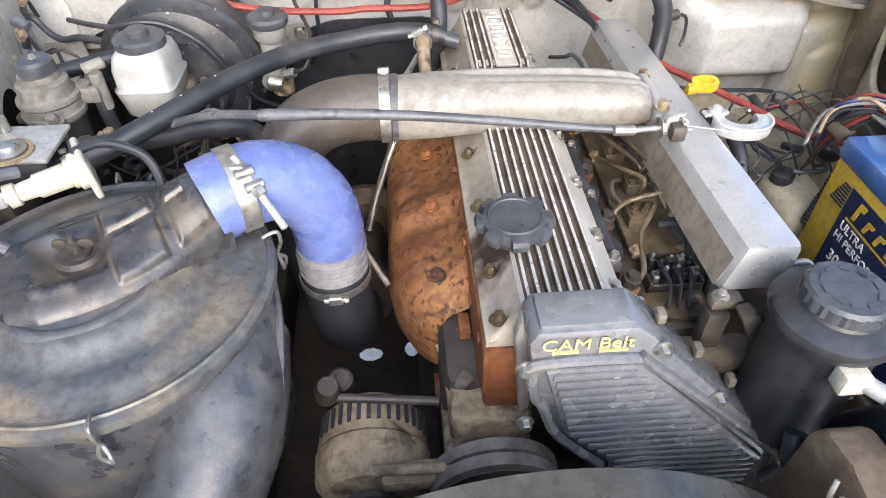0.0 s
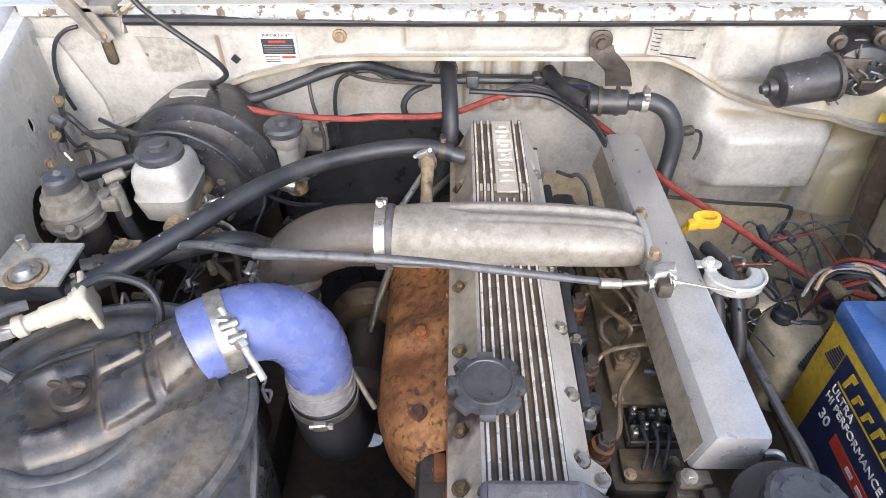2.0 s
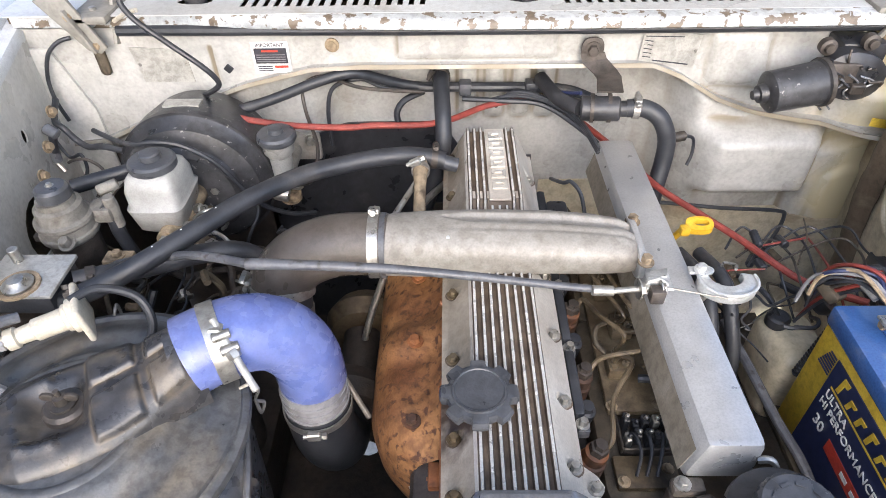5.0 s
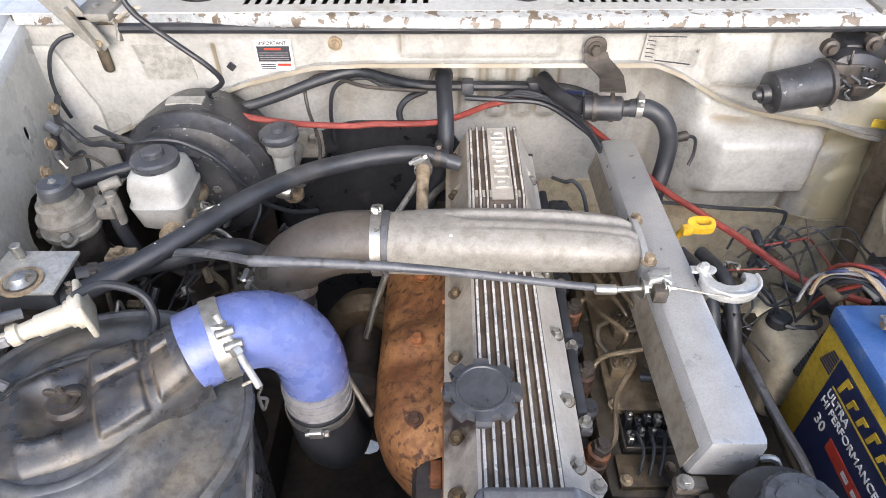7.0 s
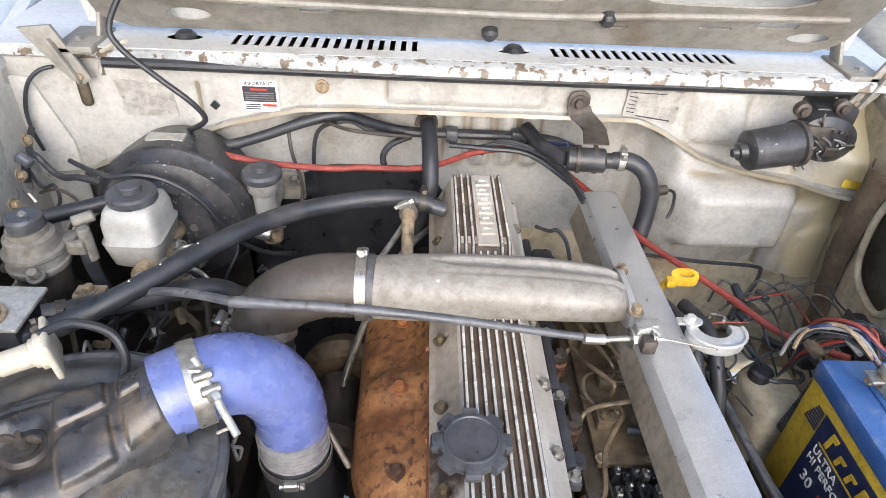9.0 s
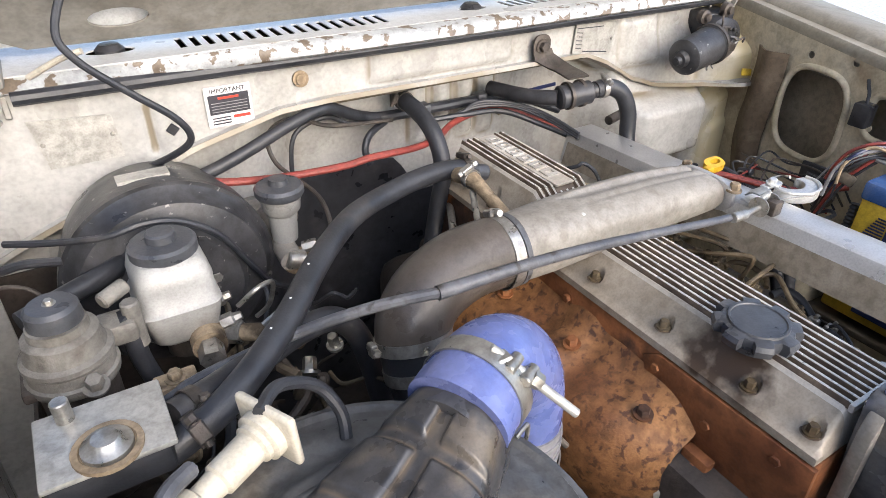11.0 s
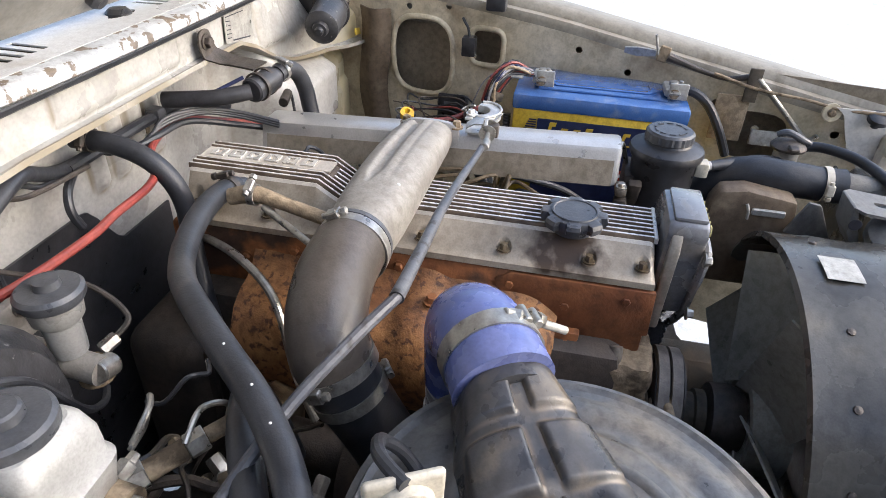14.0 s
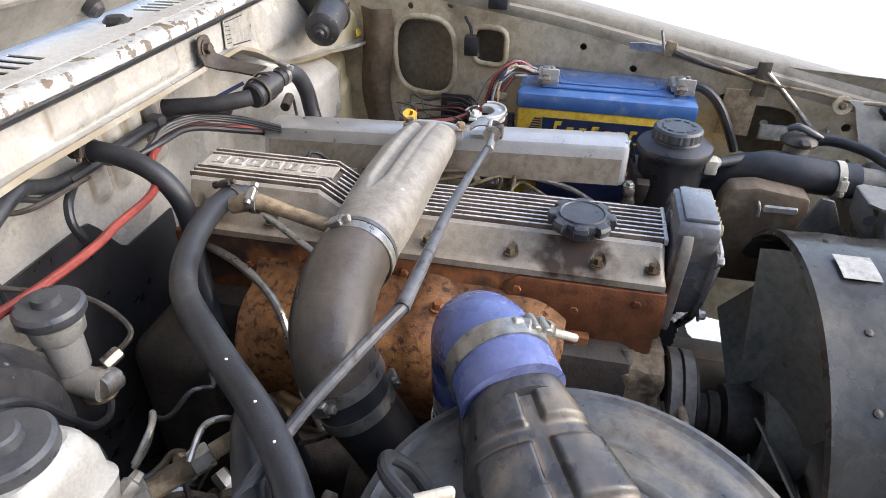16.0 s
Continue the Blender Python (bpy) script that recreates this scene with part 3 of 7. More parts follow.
def hood_at(x, v, c):
    return Vector((x, 0.712 - v * math.cos(HOOD_A) + c * math.sin(HOOD_A), 1.168 + v * math.sin(HOOD_A) + c * math.cos(HOOD_A)))


hood = thing("hood", (0, 0.712, 1.168), "raised cream hood with a pressed inner frame, dusty underside", "hood")
outline = [(-0.62, 0.03), (-0.58, 0.0), (0.58, 0.0), (0.62, 0.03), (0.60, 0.95), (-0.60, 0.95)]
hh = [oval(-0.432, 0.100, 0.030, 0.006, 12, 4), oval(-0.342, 0.080, 0.034, 0.014, 14, 3), oval(-0.262, 0.066, 0.028, 0.006, 12, 4)]
hh += [oval(0.484, 0.076, 0.034, 0.011, 14, 4), oval(0.385, 0.062, 0.028, 0.005, 12, 4), oval(0.22, 0.055, 0.022, 0.004, 12, 4)]
hh += [oval(-0.472, 0.042, 0.036, 0.018, 18), oval(0.553, 0.042, 0.036, 0.016, 18)]
hh += [oval(-0.28, 0.19, 0.16, 0.075, 22, 4), oval(0.05, 0.17, 0.11, 0.055, 22, 4), oval(0.37, 0.19, 0.15, 0.07, 22, 4)]
hh += [oval(-0.30, 0.45, 0.20, 0.13, 22, 4), oval(0.30, 0.45, 0.20, 0.13, 22, 4), oval(-0.25, 0.76, 0.2, 0.11, 22, 4), oval(0.25, 0.76, 0.2, 0.11, 22, 4)]
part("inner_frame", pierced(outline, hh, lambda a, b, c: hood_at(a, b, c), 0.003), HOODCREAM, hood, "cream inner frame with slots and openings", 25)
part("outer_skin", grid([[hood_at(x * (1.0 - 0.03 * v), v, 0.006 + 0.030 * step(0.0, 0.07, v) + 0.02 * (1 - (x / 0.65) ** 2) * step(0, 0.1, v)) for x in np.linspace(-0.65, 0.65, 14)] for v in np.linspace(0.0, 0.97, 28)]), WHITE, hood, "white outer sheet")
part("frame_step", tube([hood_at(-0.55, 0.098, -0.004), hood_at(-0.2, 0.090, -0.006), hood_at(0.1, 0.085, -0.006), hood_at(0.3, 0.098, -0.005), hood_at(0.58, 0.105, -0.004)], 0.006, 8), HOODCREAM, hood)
for x, v in ((0.018, 0.03), (0.20, 0.085)):
    part("bumper", spun([(0, 0.014), (0.01, 0.014), (0.016, 0.009)], hood_at(x, v, 0), hood_at(0, 0, -1) - hood_at(0, 0, 0), 18), BLACKPL, hood, "small black rubber stop")
for sx in (-1, 1):
    hinge = thing("hinge", (sx * 0.64, 0.66, 1.10), "cream painted hood hinge arm bolted to the cowl end", "hinge", "hood hinges")
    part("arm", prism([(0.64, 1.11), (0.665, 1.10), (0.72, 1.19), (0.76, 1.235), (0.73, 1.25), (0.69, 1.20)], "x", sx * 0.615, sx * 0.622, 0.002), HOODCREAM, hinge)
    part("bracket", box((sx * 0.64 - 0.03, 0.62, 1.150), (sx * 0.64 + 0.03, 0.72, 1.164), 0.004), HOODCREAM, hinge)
    part("bolt", hexbolt((sx * 0.64, 0.65, 1.162), (0, 0, 1), 0.006, 0.006), STEEL, hinge)

# washer hose in a loop from hood to firewall
solo("washer_hose", tube([(-0.50, 0.60, 1.30), (-0.545, 0.57, 1.225), (-0.538, 0.56, 1.19), (-0.493, 0.56, 1.145), (-0.451, 0.56, 1.107), (-0.436, 0.57, 1.075), (-0.455, 0.585, 1.052), (-0.50, 0.63, 1.02), (-0.52, 0.66, 1.01)], 0.0045, 10), RUBBER, "thin black rubber washer hose looping from the hood", "hose")
solo("cable_tie", tube([(-0.585, 0.60, 1.165), (-0.55, 0.575, 1.187), (-0.528, 0.565, 1.195)], 0.0035, 8), BEIGE, "pale cable tie holding the washer hose", "cable tie")

# labels and plates on the firewall
def flat(x0, x1, z0, z1, y, t=0.001):
    return box((x0, y - t, z0), (x1, y, z1))


sticker = thing("warning_sticker", (-0.366, 0.648, 1.054), "white warning sticker with dark block and red print", "sticker")
part("paper", flat(-0.397, -0.334, 1.052, 1.108, 0.6485), STICKER, sticker)
part("dark_block", flat(-0.393, -0.338, 1.070, 1.097, 0.6472), INK, sticker)
part("red_line", flat(-0.380, -0.352, 1.091, 1.094, 0.6460), REDINK, sticker)
part("red_line", flat(-0.362, -0.339, 1.062, 1.066, 0.6472), REDINK, sticker)
words("IMPORTANT", 0.0085, pose(-0.3655, 0.6470, 1.0995, 90), INK, sticker)
for k in range(3):
    part("print_line", flat(-0.391, -0.366, 1.056 + k * 0.004, 1.0575 + k * 0.004, 0.6472), INK, sticker)
for k in range(4):
    part("print_line", flat(-0.390, -0.341, 1.0735 + k * 0.004, 1.0742 + k * 0.004, 0.6460), GREYBAND, sticker)

plate = thing("identification_plate", (0.305, 0.648, 1.03), "riveted aluminium identification plate with stamped lines", "plate")
part("sheet", prism([(0.256, 1.068), (0.352, 1.055), (0.356, 1.112), (0.260, 1.126)], "y", 0.6465, 0.6482), TAG, plate)
for k in range(6):
    a = 1.112 - k * 0.007
    part("print_line", prism([(0.262, a), (0.276 + 0.05 * (k == 0), a - 0.002), (0.276 + 0.05 * (k == 0), a - 0.0035), (0.262, a - 0.0015)], "y", 0.6458, 0.6463), INK, plate)
part("print_line", prism([(0.280, 1.070), (0.342, 1.0618), (0.342, 1.0595), (0.280, 1.0678)], "y", 0.6458, 0.6463), INK, plate)
for x, z in ((0.265, 1.098), (0.350, 1.084)):
    part("rivet", spun([(0, 0.003), (0.001, 0.0025), (0.0015, 0)], (x, 0.6465, z), (0, -1, 0), 10), STEEL, plate)
blank = thing("blank_plate", (-0.57, 0.648, 1.02), "plain dull grey metal plate riveted to the firewall", "plate")
part("sheet", prism([(-0.605, 1.100), (-0.512, 1.094), (-0.508, 1.036), (-0.595, 1.036)], "y", 0.6500, 0.6515), TAG, blank)
for x, z in ((-0.595, 1.068), (-0.516, 1.068)):
    part("rivet", spun([(0, 0.003), (0.001, 0.0025), (0.0015, 0)], (x, 0.6500, z), (0, -1, 0), 10), STEEL, blank)
solo("diamond_clip", box((-0.4505, 0.648, 1.053), (-0.4375, 0.652, 1.066), 0.001, 1, turn=pose(0, 0, 0, 0, 45, 0)), BLACKPL, "small black diamond shaped clip on the firewall", "clip")
solo("grommet", spun([(0, 0.012), (0.003, 0.012), (0.003, 0.008), (0.006, 0.007), (0.007, 0.002)], (-0.26, 0.651, 1.10), (0, -1, 0)), TAN, "round rubber plug with rusty screw in the firewall", "plug")

# ---- engine ----
block = thing("engine_block", (0, 0.25, 0.30), "oily dark iron engine block below the head", "engine")
part("crankcase", box((-0.115, -0.06, 0.30), (0.115, 0.58, 0.83), 0.02), IRON, block)
for k in range(6):
    part("core_plug", spun([(0, 0.024), (0.006, 0.024), (0.006, 0.019), (0.003, 0.017)], (-0.115, 0.02 + k * 0.1, 0.70), (-1, 0, 0), 20), RUST_HEAD, block)
part("oil_pan", box((-0.12, -0.05, 0.18), (0.12, 0.45, 0.30), 0.02), IRON, block)
part("sump_rail", box((-0.14, -0.07, 0.50), (0.14, 0.58, 0.52), 0.004), IRON, block)

head = thing("cylinder_head", (0, 0.25, 0.83), "rust-brown cast iron cylinder head under the valve cover", "cylinder head")
part("casting", box((-0.073, -0.082, 0.806), (0.060, 0.585, 0.9155), 0.006), RUST_HEAD, head)
part("intake_side", box((0.060, -0.080, 0.828), (0.074, 0.583, 0.914), 0.004), OILY, head, "oily intake side of the head")
part("flange", prism([(-0.084, 0.914), (-0.086, 0.846), (-0.062, 0.838), (-0.052, 0.802), (-0.036, 0.796), (-0.026, 0.820), (0.03, 0.810), (0.10, 0.850), (0.12, 0.900), (0.10, 0.914)], "x", -0.0765, -0.070, 0.001), RUST_HEAD, head, "orange rusty manifold flange plate")
for k in range(9):
    part("bolt", hexbolt((-0.072, -0.05 + k * 0.075, 0.895 - 0.022 * (k % 2)), (-1, 0, 0), 0.006, 0.006), RUST_HEAD, head)
for k in range(5):
    y = 0.017 + k * 0.109
    inj = part("injector", spun([(0, 0.018), (0.030, 0.0165), (0.032, 0.0140), (0.046, 0.0140), (0.048, 0.0115), (0.049, 0.0)], (0.096, y, 0.845), (0.18, 0, 1), 16), RUST_HEAD, head, "orange rusty injector body" if k == 0 else "")
    part("hex_cap", spun([(0, 0.0112), (0.009, 0.0112), (0.010, 0.0085), (0.016, 0.0080), (0.017, 0.0)], (0.1045, y, 0.8925), (0.18, 0, 1), 6), IRON, inj)


def oil_spill(base, at, reach):
    """A copy of a material with a dark oil spill round one place."""
    m = base.copy()
    m.name = "oil_stained_cover"
    nt = m.node_tree
    b = nt.nodes["Principled BSDF"]
    old = b.inputs["Base Color"].links[0].from_socket
    co = nt.nodes.new("ShaderNodeTexCoord")
    vd_ = nt.nodes.new("ShaderNodeVectorMath")
    vd_.operation = "DISTANCE"
    vd_.inputs[1].default_value = at
    nt.links.new(co.outputs["Object"], vd_.inputs[0])
    nz = nt.nodes.new("ShaderNodeTexNoise")
    nz.inputs["Scale"].default_value, nz.inputs["Detail"].default_value = 38.0, 7.0
    nt.links.new(co.outputs["Object"], nz.inputs["Vector"])
    ad = nt.nodes.new("ShaderNodeMath")
    ad.operation = "MULTIPLY_ADD"
    ad.inputs[1].default_value = -0.09
    nt.links.new(nz.outputs["Fac"], ad.inputs[0])
    nt.links.new(vd_.outputs["Value"], ad.inputs[2])
    mr = nt.nodes.new("ShaderNodeMapRange")
    mr.inputs[1].default_value, mr.inputs[2].default_value = reach, reach - 0.03
    nt.links.new(ad.outputs[0], mr.inputs[0])
    mx = nt.nodes.new("ShaderNodeMix")
    mx.data_type = "RGBA"
    nt.links.new(mr.outputs[0], mx.inputs[0])
    nt.links.new(old, mx.inputs[6])
    mx.inputs[7].default_value = (0.05, 0.032, 0.02, 1)
    nt.links.new(mx.outputs[2], b.inputs["Base Color"])
    return m


# valve cover with ribs
cover = thing("valve_cover", (0, 0.25, 0.926), "cast aluminium valve cover with lengthwise ribs and raised emblem", "valve cover")


COVER_BOLTS = [(-0.0605, y) for y in (-0.062, 0.004, 0.113, 0.222, 0.33, 0.44, 0.545)] + [(0.066, y) for y in (-0.030, 0.052, 0.150, 0.256, 0.368, 0.478)]
TOP = lambda y: float(np.interp(y, (-0.08, 0.345, 0.375, 0.565), (0.9645, 0.9645, 0.9845, 0.9845)))


def cover_height(x, y):
    """Height of the cast cover: a ribbed crown, sloping shoulders and a flat flange, with a round pocket at each bolt."""
    end = min(1.0, max(0.0, (y + 0.080) / 0.012), max(0.0, (0.572 - y) / 0.012))
    top = TOP(y)
    wall = float(np.interp(x, (-0.0745, -0.0700, -0.0665, -0.0400, -0.0370, 0.0450, 0.0480, 0.0700, 0.0740, 0.0775), (0.926, 0.9285, 0.931, top - 0.004, top, top, top - 0.004, 0.934, 0.930, 0.926)))
    z = 0.926 + (wall - 0.926) * math.sqrt(max(0.0, 1 - (1 - end) ** 2))
    for bx, by in COVER_BOLTS:
        d = math.hypot(x - bx, y - by)
        if d < 0.0125:
            z = min(z, 0.9365 + 0.030 * step(0.0088, 0.0122, d)) if z > 0.9365 else z
    return z


cx = sorted(set(np.round(np.concatenate([np.linspace(-0.0745, -0.0400, 24), np.linspace(-0.0370, 0.0450, 6), np.linspace(0.0480, 0.0775, 20)]), 5)))
cy = sorted(set(np.round(np.concatenate([np.linspace(-0.080, 0.572, 60)] + [np.linspace(y - 0.0135, y + 0.0135, 18) for _, y in COVER_BOLTS]), 5)))
rows = [[(x, y, cover_height(x, y)) for x in cx if x > -0.0402] for y in cy]
bm = grid(rows)
skirt = list(rows[-1]) + [r[-1] for r in rows[-2::-1]] + list(rows[0][-2::-1])
grid([skirt, [(x, y, 0.917) for x, y, z in skirt]], bm)
bmesh.ops.remove_doubles(bm, verts=bm.verts, dist=0.00005)
part("body", bm, COVER, cover, "dull cast aluminium body", 40)
rows = [[(x, y, cover_height(x, y)) for x in cx if x < -0.0398] for y in cy]
bm = grid(rows)
skirt = list(rows[0][::-1]) + [r[0] for r in rows[1:]] + list(rows[-1][1:])
grid([skirt, [(x, y, 0.917) for x, y, z in skirt]], bm)
bmesh.ops.remove_doubles(bm, verts=bm.verts, dist=0.00005)
part("shoulder", bm, oil_spill(SHOULDER, (-0.056, -0.215, 0.020), 0.012), cover, "brown stained shoulder with an oil spill", 40)
NR = 8
for k in range(NR):
    x = -0.0365 + k * 0.01055
    bm = bmesh.new()
    rows = []
    for y in (-0.076, 0.344, 0.374, 0.564):
        z = TOP(y)
        rows.append([(x + 0.0002, y, z - 0.001), (x + 0.0010, y, z + 0.0040), (x + 0.0020, y, z + 0.0055), (x + 0.0052, y, z + 0.0055), (x + 0.0062, y, z + 0.0040), (x + 0.0070, y, z - 0.001)])
    if 3 <= k <= 5:
        rows = rows[:2] + [[(a, 0.362, b - 0.0085) for a, _, b in rows[2]]]
    grid(rows, bm)
    bm.faces.new([bm.verts.new(p) for p in rows[0]])
    bm.faces.new([bm.verts.new(p) for p in rows[-1]][::-1])
    rib = part("rib", bm, GROOVE, cover, "cast rib with flanks darkened as shade" if k == 0 else "")
    face = grid([[(r[2][0], r[2][1], r[2][2] + 0.0003), (r[2][0] + 0.0009, r[2][1], r[2][2] + 0.0008), (r[3][0] - 0.0009, r[3][1], r[3][2] + 0.0008), (r[3][0], r[3][1], r[3][2] + 0.0003)] for r in rows])
    part("rib_face", thicken(face, 0.0005), RIB, rib, "bright worn rib face" if k == 0 else "", 60)
part("end_bar", box((-0.0375, -0.0775, 0.962), (0.0455, -0.0725, 0.9708), 0.0012), RIB, cover, "bright bar joining the rib ends")
part("groove_floor", grid([[(x, y, TOP(y) + 0.0006) for x in (-0.036, 0.0445)] for y in (-0.074, 0.344, 0.374, 0.56)]), GROOVE, cover, "brown groove floor darkened as shade", 0)
part("emblem_panel", box((-0.0055, 0.368, 0.9846), (0.0265, 0.564, 0.9880), 0.0005, 1), COVER, cover)
# raised emblem: six plain blocks with sunken middles
for k in range(6):
    y0 = 0.392 + k * 0.0275
    block = [(0.0005, y0 + 0.002), (0.0225, y0 + 0.002), (0.0225, y0 + 0.0215), (0.0005, y0 + 0.0215)]
    inner = [(0.0055, y0 + 0.0075), (0.0175, y0 + 0.0075), (0.0175, y0 + 0.016), (0.0055, y0 + 0.016)]
    part("emblem_block", pierced(block, [inner], lambda a, b, c: Vector((a, b, 0.9902 - c)), 0.003), RIB, cover)
for bx, by in COVER_BOLTS:
    part("pocket", spun([(0, 0.0100), (0.0004, 0.0)], (bx, by, 0.9368), (0, 0, 1), 16), GROOVE, cover)
    part("bolt", hexbolt((bx, by, 0.9370), (0, 0, 1), 0.0054, 0.0085), STEEL if bx > 0 else BRONZE, cover, "hex bolt in the cover edge")
ear = part("ear", prism([(0.072, -0.072), (0.088, -0.060), (0.096, -0.046), (0.090, -0.034), (0.072, -0.018)], "z", 0.922, 0.931, 0.002), COVER, cover, "cast ear with a bolt")
part("ear_bolt", hexbolt((0.0855, -0.049, 0.930), (0, 0, 1), 0.0058, 0.009), STEEL, ear)
part("gasket", box((-0.072, -0.077, 0.9150), (0.075, 0.570, 0.9190), 0.001, 1), RUBBER, cover)
part("breather_stub", rod((-0.052, 0.475, 0.975), (-0.075, 0.475, 0.982), 0.012), CAPBLACK, cover)

# oil filler cap with finger lobes
cap = thing("oil_filler_cap", (-0.033, 0.028, 0.966), "black plastic lobed oil filler cap with worn edge", "cap")
part("skirt", spun([(0, 0.026), (0.010, 0.030), (0.012, 0.038), (0.020, 0.040), (0.025, 0.038), (0.0265, 0.030)], (-0.033, 0.030, 0.966), (0, 0, 1), 96, wobble=lambda a, h: 1 + (0.075 * (1 if math.cos(8 * a) > -0.45 else -1.4)) * (1 if h > 0.01 else 0)), CAPBLACK, cap)
part("top_disc", spun([(0, 0.030), (0.0025, 0.029), (0.0025, 0.027), (0.0012, 0.026), (0.0018, 0.0)], (-0.033, 0.030, 0.9918), (0, 0, 1), 48), CAPBLACK, cap)

# timing belt cover
tc = thing("timing_cover", (0.06, -0.12, 0.66), "grey plastic timing belt cover with horizontal ribs", "timing cover")
poly = [(-0.047, 0.985), (-0.040, 1.000), (0.050, 1.000), (0.066, 0.985), (0.250, 0.780), (0.262, 0.700), (0.20, 0.60), (0.06, 0.60), (0.045, 0.78), (-0.012, 0.845), (-0.036, 0.92)]
part("shell", prism(poly, "y", -0.134, -0.083, 0.006), TIMING, tc)
front = [(-0.030, 0.955), (0.058, 0.955), (0.235, 0.765), (0.235, 0.70), (0.07, 0.70), (0.055, 0.79), (0.0, 0.848), (-0.020, 0.92)]
part("front_panel", prism(front, "y", -0.140, -0.132, 0.002), TIMING, tc)
for k in range(19):
    z = 0.950 - k * 0.0125
    xl = float(np.interp(z, (0.70, 0.79, 0.848, 0.92, 0.955), (0.07, 0.055, 0.0, -0.020, -0.030))) + 0.006
    xr = float(np.interp(z, (0.765, 0.955), (0.235, 0.058))) - 0.008
    part("cover_rib", box((xl, -0.1435, z - 0.0095), (xr, -0.139, z), 0.0022, 2), TIMING, tc)
part("edge_rim", tube([(0.050, -0.138, 0.775), (-0.006, -0.138, 0.842), (-0.026, -0.138, 0.895), (-0.036, -0.138, 0.915), (-0.041, -0.138, 0.950), (-0.034, -0.138, 0.963), (0.052, -0.138, 0.963), (0.070, -0.138, 0.950), (0.245, -0.138, 0.772), (0.252, -0.138, 0.71)], 0.0055, 8, 4), TIMING, tc)
part("top_cap", box((-0.038, -0.130, 0.998), (0.046, -0.090, 1.005), 0.003), TIMING, tc)
part("side_flange", prism([(-0.052, 0.96), (-0.047, 0.985), (-0.038, 0.985), (-0.028, 0.84), (-0.038, 0.83)], "y", -0.104, -0.090, 0.003), ALU_DULL, tc, "dusty alloy rear flange")
for p in ((-0.048, 0.955), (-0.040, 0.865), (0.075, 0.97), (0.15, 0.885), (0.22, 0.81)):
    part("bolt", hexbolt((p[0], -0.134, p[1]), (0, -1, 0), 0.006, 0.008), STEEL, tc)
for k in range(4):
    x = 0.075 + k * 0.05
    z = 0.990 - k * 0.0555
    part("edge_lug", box((x, -0.112, z - 0.016), (x + 0.009, -0.098, z - 0.003), 0.003), OILY, tc, "oily lug along the edge" if k == 0 else "")
words("CAM Belt", 0.0205, pose(0.005, -0.1362, 0.9790, 90), CHALK, tc)
part("paint_dash", box((-0.026, -0.1362, 0.9725), (-0.002, -0.1342, 0.9755)), CHALK, tc)
part("paint_dash", box((0.016, -0.1362, 0.9725), (0.042, -0.1342, 0.9755)), CHALK, tc)

# exhaust heat shield
shield = thing("exhaust_heat_shield", (-0.13, 0.2, 0.72), "rusted sheet iron exhaust heat shield with flaking patches", "heat shield")
prof = [(-0.073, 0.888), (-0.086, 0.872), (-0.105, 0.862), (-0.128, 0.858), (-0.150, 0.845), (-0.168, 0.818), (-0.176, 0.780), (-0.172, 0.740), (-0.160, 0.715)]
rows = []
for y in np.linspace(0.032, 0.46, 62):
    s = math.sqrt(max(0.0, 1 - min(1, max(0, (0.150 - y) / 0.126)) ** 2))
    saddle = 0.010 * rise(y, 0.19, 0.235, 0.015) + 0.006 * rise(y, 0.05, 0.11, 0.02)
    row = []
    for x, z in prof:
        q = (x + 0.073) * (0.10 + 0.90 * s)
        zz = 0.80 + (z - 0.80) * (0.55 + 0.45 * s) + saddle * (1 if z > 0.8 else 0.3)
        w = noise.noise(Vector((x * 30, y * 30, z * 30))) * 0.003
        row.append((-0.073 + q, y, zz + w))
    rows.append(row)
part("shell", thicken(grid(rows), 0.002), RUST, shield, "", 50)
for y, z in ((0.076, 0.862), (0.195, 0.874), (0.33, 0.864)):
    part("bolt", hexbolt((-0.112, y, z), (-0.1, 0, 1), 0.0075, 0.009), RUST_HEAD, shield, "hex bolt with washer")
turbo = thing("turbocharger", (-0.19, 0.33, 0.62), "rusty turbocharger housing below the intake pipe", "turbocharger")
# turbine housing coloured darker to stand for shade under the crossover pipe
part("turbine_housing", spun([(-0.03, 0.03), (-0.028, 0.062), (0, 0.075), (0.028, 0.062), (0.03, 0.03)], (-0.215, 0.40, 0.68), (0, 1, 0)), BRONZE, turbo)
part("compressor_housing", spun([(-0.03, 0.03), (-0.028, 0.06), (0, 0.07), (0.028, 0.06), (0.03, 0.03)], (-0.235, 0.25, 0.66), (0, 1, 0)), IRON, turbo)
part("bearing_housing", rod((-0.22, 0.28, 0.67), (-0.22, 0.37, 0.68), 0.035), IRON, turbo)
part("oil_line", tube([(-0.06, 0.56, 0.89), (-0.11, 0.47, 0.90), (-0.15, 0.40, 0.87), (-0.19, 0.36, 0.78), (-0.21, 0.33, 0.72)], 0.006, 10), STEEL, turbo, "thin steel oil feed line")

# intake: plenum box, crossover casting, elbow
plenum = thing("intake_plenum", (0.215, 0.25, 0.92), "long cast aluminium intake plenum box", "intake manifold")
bm = prism([(0.176, 0.926), (0.190, 0.990), (0.250, 0.990), (0.250, 0.926)], "y", -0.036, 0.567, 0.009)
for v in bm.verts:
    v.co.z -= 0.042 * (v.co.y + 0.036)
part("box_body", bm, ALU, plenum)
